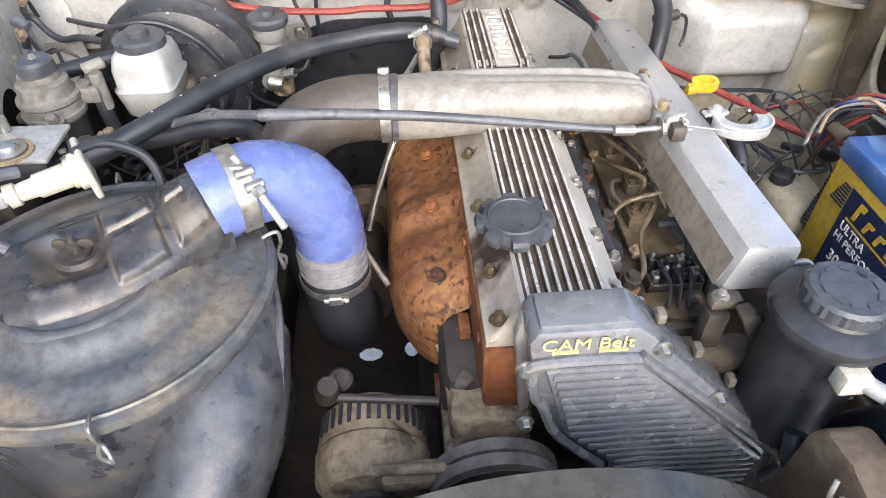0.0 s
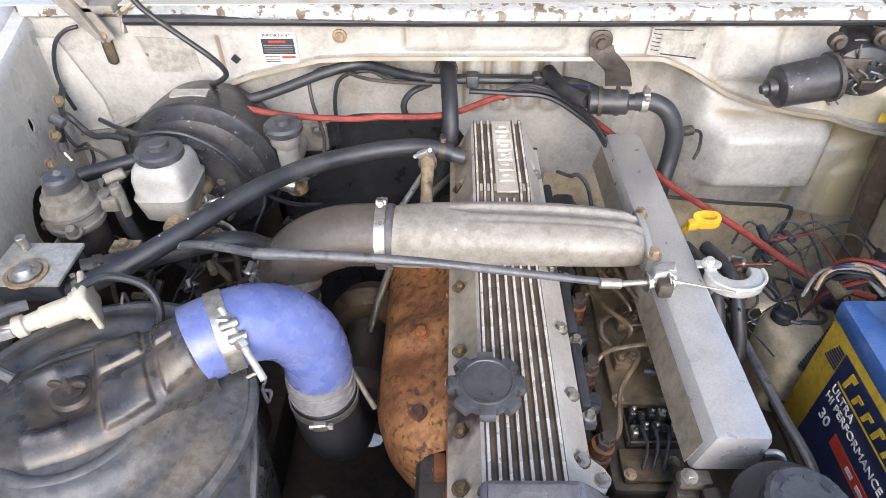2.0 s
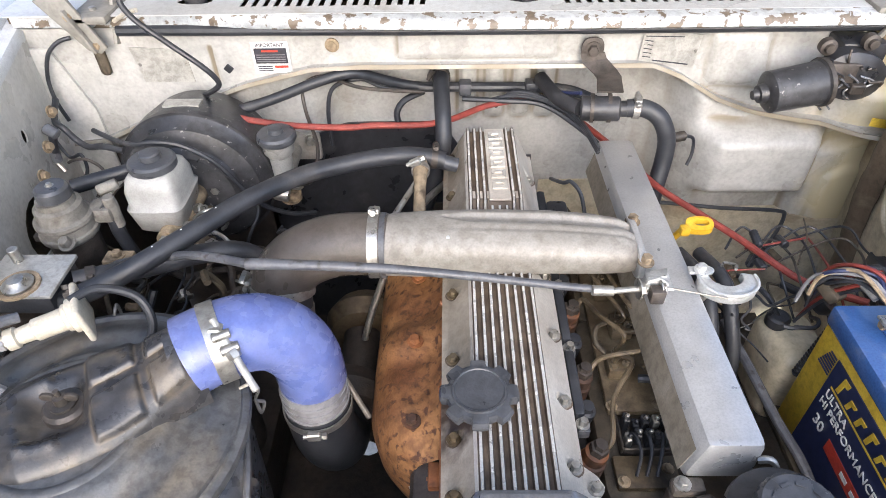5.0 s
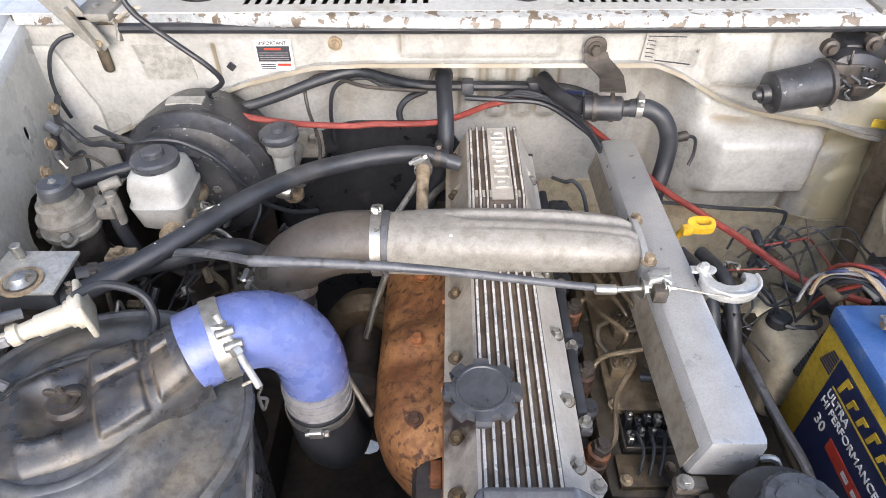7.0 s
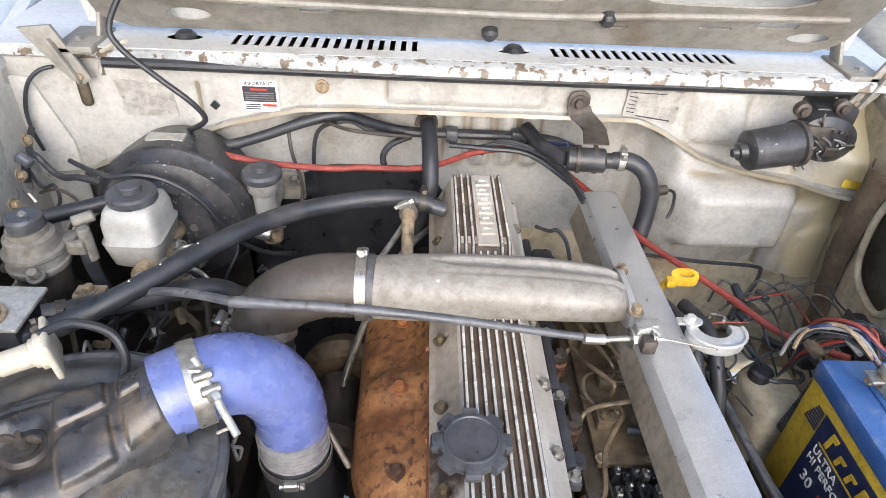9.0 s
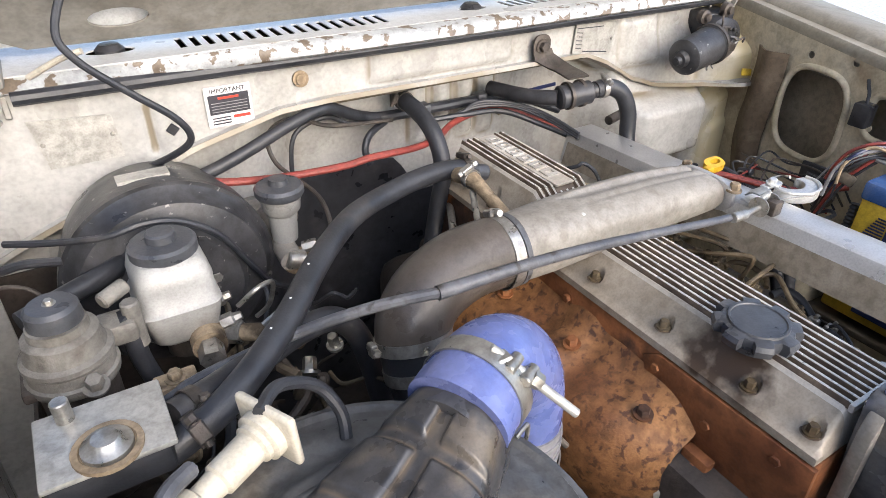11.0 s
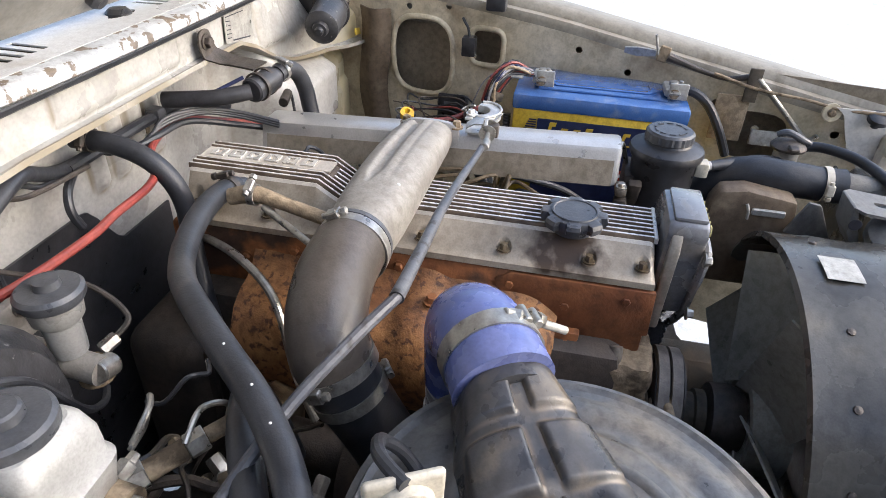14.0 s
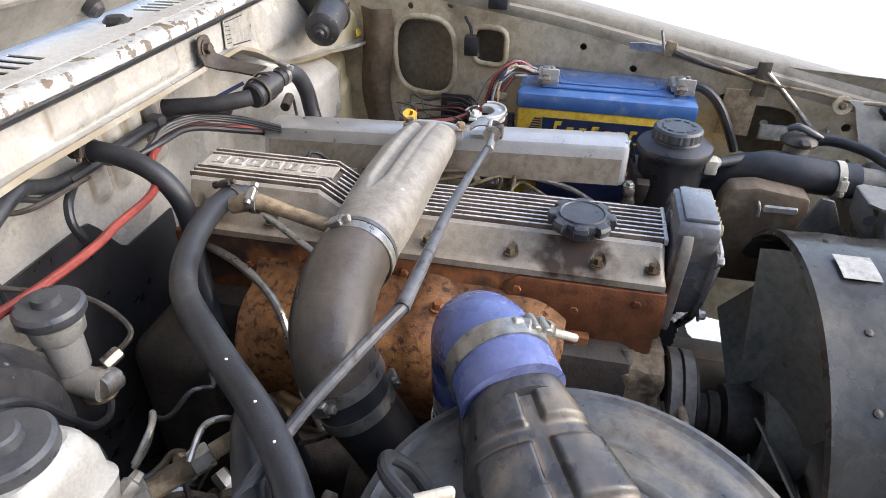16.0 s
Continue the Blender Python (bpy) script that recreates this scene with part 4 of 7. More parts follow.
# thin brown sheet over the engine-facing side of the box
part("side_sheet", thicken(grid([[(0.1768 + 0.014 * q - 0.0016, y, 0.930 + 0.0535 * q - 0.042 * (y + 0.036)) for y in np.linspace(-0.026, 0.555, 12)] for q in np.linspace(0.0, 0.98, 4)]), 0.0012), BROWNALU, plenum, "thin brown sheet over the engine side", 30)
part("end_lug", box((0.165, -0.052, 0.916), (0.20, -0.034, 0.931), 0.005), OILY, plenum)
part("bolt", hexbolt((0.176, -0.043, 0.930), (0, 0, 1), 0.006, 0.006), STEEL, plenum)
part("stay", tube([(0.245, -0.036, 0.965), (0.258, -0.040, 0.968), (0.268, -0.050, 0.94), (0.275, -0.06, 0.90)], 0.004, 8), STEEL, plenum)
part("cable_bracket", prism([(0.170, 0.985), (0.205, 0.985), (0.203, 1.004), (0.190, 1.013), (0.176, 1.008)], "y", 0.176, 0.181, 0.001), ZINC, plenum)
part("bracket_wing", thicken(grid([[(0.178, 0.183, 1.008), (0.200, 0.183, 1.010)], [(0.184, 0.198, 1.004), (0.206, 0.200, 1.006)], [(0.192, 0.212, 0.992), (0.212, 0.214, 0.994)]]), 0.002), ZINC, plenum, "", 40)
part("adjuster", box((0.178, 0.158, 0.985), (0.196, 0.174, 1.006), 0.003, 2), DARKSTEEL, plenum, "dark rubber cable adjuster block")
part("bracket_foot", box((0.184, 0.180, 0.9868), (0.214, 0.212, 0.9892), 0.001, 1), ZINC, plenum)

cross = thing("crossover_pipe", (0.02, 0.263, 0.94), "sand-cast aluminium crossover pipe with a pressed channel", "intake pipe")
CS = ((-0.172, 0.042, 0.042, 0.281, 0.977, 2.0, 0), (-0.155, 0.042, 0.042, 0.281, 0.977, 2.0, 0), (-0.135, 0.043, 0.0415, 0.281, 0.978, 2.2, 0), (-0.10, 0.0455, 0.040, 0.280, 0.980, 2.4, 0.0), (-0.078, 0.0465, 0.0385, 0.2795, 0.9815, 2.45, 0.0), (-0.06, 0.0475, 0.037, 0.279, 0.983, 2.5, 0.008), (0.0, 0.0485, 0.034, 0.278, 0.985, 2.6, 0.013), (0.07, 0.0480, 0.032, 0.276, 0.986, 2.6, 0.015), (0.13, 0.0465, 0.030, 0.273, 0.985, 2.5, 0.016), (0.165, 0.043, 0.028, 0.271, 0.983, 2.4, 0.016), (0.184, 0.037, 0.022, 0.270, 0.980, 2.3, 0.015), (0.191, 0.031, 0.015, 0.270, 0.978, 2.3, 0.010))
rows = []
for x in np.linspace(-0.172, 0.191, 64):
    hw, hh_, cy, cz, pw, dip = (float(np.interp(x, [c[0] for c in CS], [c[k] for c in CS])) for k in range(1, 7))
    top = [math.sin(math.pi / 2 * q) for q in np.linspace(-1, 1, 57)]
    row = []
    for a in top:
        h = (1 - abs(a) ** pw) ** (1 / pw) * hh_
        wide = 0.0085 * min(1.0, max(0.15, (x + 0.078) / 0.04))
        chan = 0.55 * dip * math.exp(-((a * hw - 0.012) / wide) ** 4) + 0.10 * dip * math.exp(-((a * hw + 0.012) / 0.003) ** 2)
        row.append((x, cy + a * hw, cz + h - chan))
    for a in top[-2:0:-1]:
        row.append((x, cy + a * hw, cz - (1 - abs(a) ** pw) ** (1 / pw) * hh_))
    rows.append(row)
bm = grid(rows, close=True)
bm.faces.new([bm.verts.new(p) for p in rows[-1]])
bm.faces.new([bm.verts.new(p) for p in rows[0]])
part("casting", bm, ALU_DULL, cross, "dusty grey sand-cast aluminium", 60)
part("chip", spun([(0, 0.0032), (0.0006, 0.0024), (0.0008, 0)], (-0.066, 0.2520, 1.0155), (0, -0.25, 1), 7), ZINC, cross, "bright bare chip in the casting")
part("flange", prism(oval(0.270, 0.980, 0.050, 0.024, 24, 3), "x", 0.180, 0.189, 0.002), ALU, cross)
for y in (0.226, 0.308):
    part("bolt", hexbolt((0.188, y, 0.992), (0, 0, 1), 0.007, 0.010), TAN, cross, "rust-tinted flange bolt")

elbow = thing("intake_elbow", (-0.25, 0.28, 0.70), "brownish black silicone elbow of the turbo intake", "hose")
pts = [(-0.150, 0.281, 0.977), (-0.19, 0.282, 0.979), (-0.232, 0.280, 0.975), (-0.270, 0.274, 0.960), (-0.294, 0.263, 0.938), (-0.299, 0.255, 0.918)]
part("bend", tube(pts, [0.0435, 0.0435, 0.0435, 0.0435, 0.0435, 0.0425], 28, 6), PIPE, elbow, "", 60)
part("sleeve_lip", ring_band((-0.1535, 0.281, 0.977), (1, 0, 0), 0.0437, 0.007, 0.0016), GREYCABLE, elbow, "grey end lip of the sleeve")
clamp((-0.166, 0.281, 0.977), (1, 0, 0), 0.0440, elbow, 0.014, (0, 0.45, 1))
part("lower_hose", tube([(-0.2985, 0.257, 0.922), (-0.299, 0.243, 0.890), (-0.294, 0.226, 0.850), (-0.284, 0.209, 0.800), (-0.270, 0.195, 0.745)], [0.0415, 0.0400, 0.0390, 0.0395, 0.041], 28, 5), RUBBER, elbow, "black rubber lower hose", 60)
clamp((-0.2985, 0.2555, 0.921), (0.04, 0.38, 0.9), 0.0434, elbow, 0.014, (-1, 0.1, 0), STEEL)
clamp((-0.299, 0.242, 0.888), (0, 0.40, 0.9), 0.0404, elbow, 0.014, (0.6, -1, 0), STEEL)

# ---- blue hose and air cleaner ----
blue = thing("silicone_intake_hose", (-0.25, 0.12, 0.68), "blue silicone intake elbow with metal band clamps", "hose")
pts = [(-0.358, 0.078, 0.992), (-0.330, 0.093, 0.997), (-0.300, 0.109, 0.995), (-0.272, 0.122, 0.978), (-0.253, 0.128, 0.950), (-0.244, 0.130, 0.918), (-0.242, 0.130, 0.880)]
part("bend", tube(pts, [0.0470, 0.0462, 0.0455, 0.0448, 0.0440, 0.0435, 0.0435], 32, 7), BLUE, blue, "", 60)
part("grey_sleeve", tube([(-0.243, 0.127, 0.884), (-0.243, 0.127, 0.866), (-0.243, 0.127, 0.835)], [0.0425, 0.0435, 0.0425], 28, 5), GREYBAND, blue, "dusty grey sleeve below the blue bend")
for z in (0.872, 0.858, 0.844):
    part("bead", ring_band((-0.243, 0.127, z), (0, 0, 1), 0.0425, 0.004, 0.002), GREYBAND, blue)
part("lower_duct", tube([(-0.243, 0.127, 0.84), (-0.243, 0.127, 0.80), (-0.240, 0.135, 0.74), (-0.235, 0.16, 0.69), (-0.235, 0.22, 0.66)], [0.043, 0.045, 0.046, 0.045, 0.042], 26, 5), RUBBER, blue, "black rubber lower duct")
clamp((-0.243, 0.127, 0.828), (0, 0, 1), 0.0452, blue, 0.012, (0.05, -1, 0))
bandat, bandax = Vector((-0.328, 0.094, 0.997)), Vector((0.886, 0.463, 0.03))
tb = part("clamp_band", ring_band(bandat, bandax, 0.0466, 0.019, 0.0018), STEEL, blue, "wide T-bolt band clamp")
sx, sy, sa = frame_of(bandax)
p = Vector((-0.309, 0.071, 1.034))
tdir = Vector((0.041, -0.040, -0.040)).normalized()
across = bandax.normalized()
for q in (0.0, 0.017):
    part("clamp_trunnion", rod(p + tdir * q - across * 0.010, p + tdir * q + across * 0.010, 0.0055, n=12, edge=0.001), STEEL, tb)
for q in (-0.012, 0.012):
    part("band_loop", box(p + tdir * q - Vector((0.008, 0.007, 0.004)) - Vector((0, 0, 0.003)), p + tdir * q + Vector((0.008, 0.007, 0.0)) , 0.002, 1), STEEL, tb)
part("clamp_bolt", rod(p + Vector((-0.012, 0.016, 0.010)), Vector((-0.270, 0.030, 0.992)), 0.0042, n=12, edge=0.001), TAG, tb, "pale T-bolt with nut")
part("clamp_nut", hexbolt(p + Vector((0.010, -0.010, -0.010)), Vector((0.041, -0.040, -0.040)), 0.0075, 0.010, washer=False), STEEL, tb)

AC = Vector((-0.465, 0.010, 0))
cleaner = thing("air_cleaner", (AC.x, AC.y, 0.68), "round dusty black air cleaner canister with grey lid", "air cleaner")
part("canister", spun([(0.68, 0.150), (0.685, 0.158), (0.90, 0.166), (0.925, 0.170), (0.930, 0.175), (0.936, 0.175)], (AC.x, AC.y, 0), (0, 0, 1), 64), FILTER, cleaner, "dusty black canister body")
part("rim", spun([(0.934, 0.172), (0.934, 0.1775), (0.940, 0.179), (0.946, 0.1775), (0.948, 0.172)], (AC.x, AC.y, 0), (0, 0, 1), 72), LID, cleaner, "rolled lid rim with rust tint")
part("lid", spun([(0.944, 0.173), (0.9505, 0.169), (0.9475, 0.162), (0.9480, 0.156), (0.9530, 0.147), (0.9555, 0.136), (0.9560, 0.128), (0.9545, 0.122), (0.9550, 0.115), (0.960, 0.104), (0.967, 0.098), (0.970, 0.090), (0.969, 0.03), (0.969, 0.0)], (AC.x, AC.y, 0), (0, 0, 1), 72), LID, cleaner, "dusty grey pressed lid with rings", 60)
# raised duct on the lid that swings towards the hose, with four pillowed panels
d = Vector((0.886, 0.463, 0)).normalized()
side = Vector((-d.y, d.x, 0))
DO = Vector((-0.478, 0.014, 0))
ST = (-0.082, -0.070, -0.045, -0.015, 0.02, 0.05, 0.08, 0.105, 0.125, 0.146)
WD = (0.030, 0.052, 0.066, 0.071, 0.071, 0.068, 0.062, 0.054, 0.048, 0.045)
HT = (0.008, 0.020, 0.027, 0.030, 0.032, 0.037, 0.045, 0.053, 0.061, 0.066)
rows = []
for t in np.linspace(-0.082, 0.146, 150):
    w, h = float(np.interp(t, ST, WD)), float(np.interp(t, ST, HT))
    base = float(np.interp(t, (-0.08, 0.06, 0.146), (0.968, 0.960, 0.960)))
    row = []
    for k in range(91):
        u = math.sin(math.pi / 2 * (k / 45 - 1))
        cz_ = (1 - abs(u) ** 3.2) ** (1 / 2.2)
        pil = 0.0062 * rise(abs(u), 0.13, 0.86, 0.024) * (rise(t, 0.032, 0.082, 0.0032) + rise(t, 0.096, 0.132, 0.003))
        hollow = 0.019 * math.exp(-((t + 0.004) / 0.030) ** 4 - (u * w / 0.034) ** 4)
        spine = 0.0045 * math.exp(-((abs(u) - 0.62 - t * 2) / 0.10) ** 2) * (1 - step(-0.01, 0.0, t)) * step(-0.07, -0.03, t)
        row.append(tuple(DO + d * t + side * (u * w) + Vector((0, 0, base - 0.004 + cz_ * h + pil * min(1, cz_ * 1.5) - hollow + spine))))
    rows.append(row)
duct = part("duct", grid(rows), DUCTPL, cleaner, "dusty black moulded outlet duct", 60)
part("duct_neck", tube([DO + d * 0.120 + Vector((0, 0, 0.984)), DO + d * 0.165 + Vector((0, 0, 0.987))], 0.0405, 28), FILTER, duct)
part("lid_panel", spun([(0.9665, 0.090), (0.971, 0.086), (0.9725, 0.081), (0.971, 0.076), (0.967, 0.072)], (AC.x - 0.012, AC.y - 0.004, 0), (0, 0, 1), 56), LID, cleaner, "pressed ring round the wing nut", 80)
nut = part("wing_nut", spun([(0, 0.014), (0.003, 0.014), (0.004, 0.008), (0.013, 0.007), (0.014, 0.003), (0.022, 0.003)], (-0.478, 0.022, 0.982), (0, 0, 1), 20), DARKSTEEL, cleaner, "dark wing nut on a stud")
for sgn in (-1, 1):
    part("wing", prism(oval(sgn * 0.013 - 0.478, 0.994, 0.008, 0.006, 12), "y", 0.020, 0.024, 0.001), DARKSTEEL, nut)
part("nut_seat", spun([(0.966, 0.026), (0.978, 0.024), (0.982, 0.020), (0.982, 0.014)], (-0.478, 0.022, 0), (0, 0, 1), 28), DARKSTEEL, cleaner)
part("inlet_tube", tube([(-0.350, -0.020, 0.88), (-0.345, -0.075, 0.865), (-0.348, -0.125, 0.84), (-0.368, -0.178, 0.812), (-0.41, -0.225, 0.79), (-0.47, -0.265, 0.78), (-0.54, -0.30, 0.775)], [0.070, 0.068, 0.063, 0.057, 0.055, 0.055, 0.055], 30, 6), FILTER, cleaner, "glossy dusty black inlet snorkel", 60)
part("inlet_seam", tube([(-0.297, 0.03, 0.925), (-0.285, -0.02, 0.915), (-0.283, -0.07, 0.885), (-0.287, -0.12, 0.85), (-0.312, -0.185, 0.81), (-0.35, -0.235, 0.785)], 0.0045, 8), FILTER, cleaner)
part("inlet_web", thicken(grid([[(-0.294, 0.03, 0.93), (-0.287, -0.01, 0.915), (-0.284, -0.06, 0.888)], [(-0.305, -0.05, 0.925), (-0.305, -0.065, 0.915), (-0.300, -0.085, 0.89)], [(-0.345, -0.110, 0.925), (-0.345, -0.115, 0.905), (-0.340, -0.12, 0.895)]]), 0.003), FILTER, cleaner)
part("inlet_band", ring_band((-0.455, -0.257, 0.782), (-0.06, -0.04, -0.01), 0.0555, 0.022, 0.003), GREYBAND, cleaner)
for ang in (18, -75, 200, 100):
    a = radians(ang)
    o = Vector((math.cos(a), math.sin(a), 0))
    q = AC + o * 0.180
    t = Vector((-o.y, o.x, 0))
    bm = tube([q - o * 0.012 + Vector((0, 0, 0.953)), q + o * 0.004 + Vector((0, 0, 0.956)), q + o * 0.006 + Vector((0, 0, 0.940)), q + Vector((0, 0, 0.925)), q + o * 0.008 + t * 0.004 + Vector((0, 0, 0.912)), q + o * 0.003 + Vector((0, 0, 0.900)), q + o * 0.002 - t * 0.006 + Vector((0, 0, 0.912)), q + Vector((0, 0, 0.93))], 0.0022, 8)
    part("wire_clip", bm, STEEL, cleaner, "sprung steel wire clip on the rim")

# beige vacuum switching valve
valve = thing("vacuum_valve", (-0.52, 0.12, 0.97), "aged beige plastic vacuum switching valve with grey hose", "valve")
va, vd = Vector((-0.494, 0.131, 1.008)), Vector((-0.86, -0.45, -0.08)).normalized()
rot = Matrix((frame_of(vd)[0], frame_of(vd)[1], vd)).transposed().to_4x4()
part("flange", box(va - Vector((0.029, 0.026, 0.004)), va + Vector((0.029, 0.026, 0.004)), 0.004, 3, turn=rot), BEIGE, valve)
part("body", spun([(0.002, 0.021), (0.012, 0.021), (0.014, 0.017), (0.018, 0.017), (0.020, 0.014), (0.052, 0.0135), (0.054, 0.011), (0.070, 0.010), (0.072, 0.013), (0.082, 0.013), (0.084, 0.007), (0.105, 0.006)], va, vd, 24), BEIGE, valve)
part("connector", box(va + vd * 0.10 - Vector((0.016, 0.007, 0.007)), va + vd * 0.10 + Vector((0.016, 0.007, 0.007)), 0.002, 1, turn=pose(0, 0, 0, 0, 0, 25)), GREYBAND, valve)
for sgn in (-1, 1):
    part("screw", hexbolt(va + frame_of(vd)[0] * sgn * 0.018 + vd * 0.003, vd, 0.003, 0.003), TAN, valve)
solo("valve_hose", tube([(-0.500, 0.128, 1.030), (-0.478, 0.152, 1.026), (-0.445, 0.162, 1.002), (-0.430, 0.150, 0.975), (-0.432, 0.135, 0.955)], 0.0055, 10), RUBBER, "thin grey vacuum hose beside the beige valve", "hose")
solo("valve_hose", tube([(-0.555, 0.112, 1.020), (-0.575, 0.092, 1.026), (-0.590, 0.075, 1.010), (-0.585, 0.055, 0.985), (-0.565, 0.050, 0.965)], 0.0065, 10), GREYCABLE, "grey vacuum hose bent under the beige valve", "hose")

# bolted mount with rubber
mount = thing("isolator_mount", (-0.60, 0.185, 0.95), "dusty pale steel bracket with large dome bolt and rubber pad", "bracket")
part("pad", box((-0.650, 0.170, 0.960), (-0.560, 0.243, 0.990), 0.006), RUBBER, mount, "black rubber pad")
part("plate", box((-0.652, 0.168, 0.990), (-0.556, 0.246, 0.996), 0.002), TAG, mount, "dusty pale metal plate")
part("cup", spun([(0, 0.026), (0.004, 0.026), (0.004, 0.021), (0.002, 0.020)], (-0.603, 0.186, 0.995), (0, 0, 1), 28), TAN, mount)
part("dome_bolt", spun([(0, 0.019), (0.004, 0.019), (0.007, 0.013), (0.011, 0.010), (0.012, 0.0)], (-0.603, 0.186, 0.997), (0, 0, 1), 24), STEEL, mount)
part("stud", rod((-0.628, 0.234, 0.995), (-0.628, 0.234, 1.016), 0.007, n=14, edge=0.001), STEEL, mount)
part("leg", box((-0.64, 0.16, 0.86), (-0.62, 0.22, 0.962), 0.004), IRON, mount)

# ---- fuel filter head ----
FF = Vector((-0.620, 0.338, 0))
ff = thing("fuel_filter", (FF.x, FF.y, 0.80), "dusty alloy fuel filter head with black primer cap", "fuel filter")
part("head", spun([(0.955, 0.0370), (0.958, 0.0400), (0.964, 0.0411), (0.967, 0.0411), (0.969, 0.0385), (0.980, 0.0381), (0.983, 0.0403), (0.988, 0.0400), (0.991, 0.0355), (1.000, 0.0333), (1.008, 0.0326), (1.011, 0.0296), (1.012, 0.0266), (1.020, 0.0252)], FF, (0, 0, 1), 36), DUSTALLOY, ff, "dusty cast alloy head")
part("primer_cap", spun([(1.012, 0.0229), (1.015, 0.0244), (1.034, 0.0229), (1.038, 0.0192), (1.039, 0.0000)], FF + Vector((0.000, 0.003, 0.000)), (0, 0, 1), 36), CAPBLACK, ff, "dusty black primer cap")
part("screw", hexbolt(FF + Vector((0.000, 0.003, 1.038)), (0, 0, 1), 0.004, 0.004), STEEL, ff)
part("bowl", spun([(0.800, 0.0266), (0.810, 0.0326), (0.950, 0.0348), (0.957, 0.0363)], FF, (0, 0, 1), 32), DARKSTEEL, ff, "dark filter canister")
part("outlet_arm", box(FF + Vector((0.026, 0.007, 0.965)), FF + Vector((0.063, 0.041, 0.990)), 0.006), DUSTALLOY, ff)
part("banjo", rod(FF + Vector((0.061, 0.022, 0.950)), FF + Vector((0.061, 0.022, 1.005)), 0.009, n=14, edge=0.002), DUSTALLOY, ff)
part("banjo", rod(FF + Vector((0.037, 0.041, 1.000)), FF + Vector((0.063, 0.056, 1.004)), 0.0085, n=14, edge=0.002), DUSTALLOY, ff)
part("front_lug", hexbolt(FF + Vector((0.015, -0.038, 0.965)), (0, -0.4, 1), 0.008, 0.012), DUSTALLOY, ff)
part("bracket", box(FF + Vector((-0.044, -0.022, 0.955)), FF + Vector((-0.022, 0.037, 0.967)), 0.003), DARKSTEEL, ff)
solo("fuel_hose", tube([FF + Vector((0.048, 0.022, 0.990)), FF + Vector((0.056, 0.022, 0.970)), FF + Vector((0.058, 0.02, 0.93)), FF + Vector((0.075, 0.02, 0.85))], 0.010, 12), RUBBER, "short black rubber fuel hose on the filter outlet", "hose")
solo("fuel_hose", tube([FF + Vector((-0.04, 0.10, 0.965)), FF + Vector((0.01, 0.125, 0.968)), FF + Vector((0.06, 0.150, 0.970)), FF + Vector((0.085, 0.185, 0.965))], 0.012, 12), RUBBER, "black rubber hose with a clip behind the filter", "hose")

# ---- brakes and clutch ----
BX, BZ = -0.497, 0.915
boost = thing("brake_booster", (BX, 0.58, 0.82), "black painted round brake booster with scratched rim", "brake booster")
part("rear_shell", spun([(0.0, 0.100), (0.02, 0.118), (0.075, 0.127), (0.105, 0.128), (0.112, 0.122)], (BX, 0.645, BZ), (0, -1, 0), 56), BOOST, boost)
part("front_shell", spun([(0.105, 0.126), (0.116, 0.127), (0.124, 0.118), (0.142, 0.112), (0.146, 0.100), (0.150, 0.085), (0.165, 0.075), (0.168, 0.045), (0.168, 0)], (BX, 0.645, BZ), (0, -1, 0), 56), BOOST, boost, "dished front shell")
part("rim", ring_band((BX, 0.532, BZ), (0, 1, 0), 0.125, 0.009, 0.005, 56), BOOST, boost, "rolled rim with worn edge")
part("decal", box((BX - 0.035, 0.552, BZ + 0.1245), (BX + 0.025, 0.575, BZ + 0.1285)), TAG, boost, "faded paper decal")
mc = thing("brake_master_cylinder", (-0.50, 0.42, 0.88), "dusty alloy brake master cylinder with pipe unions", "brake cylinder")
part("bore", tube([(-0.485, 0.50, 0.925), (-0.495, 0.36, 0.918)], 0.019, 20), TAN, mc)
part("flange", box((-0.525, 0.488, 0.905), (-0.445, 0.500, 0.945), 0.006), TAN, mc)
for y, z in ((0.385, 0.94), (0.43, 0.94)):
    part("union", spun([(0, 0.009), (0.014, 0.009), (0.016, 0.006), (0.024, 0.005)], (-0.475, y, 0.925), (1, -0.2, 0.3), 6), STEEL, mc)
part("end_plug", rod((-0.495, 0.362, 0.918), (-0.498, 0.338, 0.916), 0.014, n=6), STEEL, mc)
part("nut", hexbolt((-0.455, 0.488, 0.925), (0, -1, 0), 0.008, 0.010), STEEL, mc)
res = thing("brake_fluid_reservoir", (-0.507, 0.43, 0.93), "white plastic brake fluid reservoir with black cap", "reservoir")
RZ = Vector((-0.511, 0.424, 0))
secs = []
for z, a, b in ((0.915, 0.030, 0.040), (0.925, 0.040, 0.050), (0.955, 0.047, 0.054), (0.963, 0.049, 0.055), (0.967, 0.045, 0.050), (0.992, 0.045, 0.048), (1.008, 0.040, 0.042), (1.014, 0.033, 0.034)):
    secs.append([(RZ.x + u, RZ.y + w, z) for u, w in oval(0, 0, a * 0.90, b * 0.94, 28, 6)])
bm = grid(secs, close=True)
bm.faces.new([bm.verts.new(p) for p in secs[0]])
bm.faces.new([bm.verts.new(p) for p in secs[-1]][::-1])
part("bottle", bm, WHITEPL, res, "cloudy white plastic bottle", 50)
part("neck", rod((RZ.x, RZ.y, 0.88), (RZ.x, RZ.y, 0.94), 0.022), DARKSTEEL, res)
part("cap", spun([(1.011, 0.033), (1.014, 0.0355), (1.024, 0.0355), (1.027, 0.032), (1.028, 0.016), (1.036, 0.0155), (1.038, 0.013), (1.0385, 0)], RZ, (0, 0, 1), 40), CAPBLACK, res, "round black rubber cap")
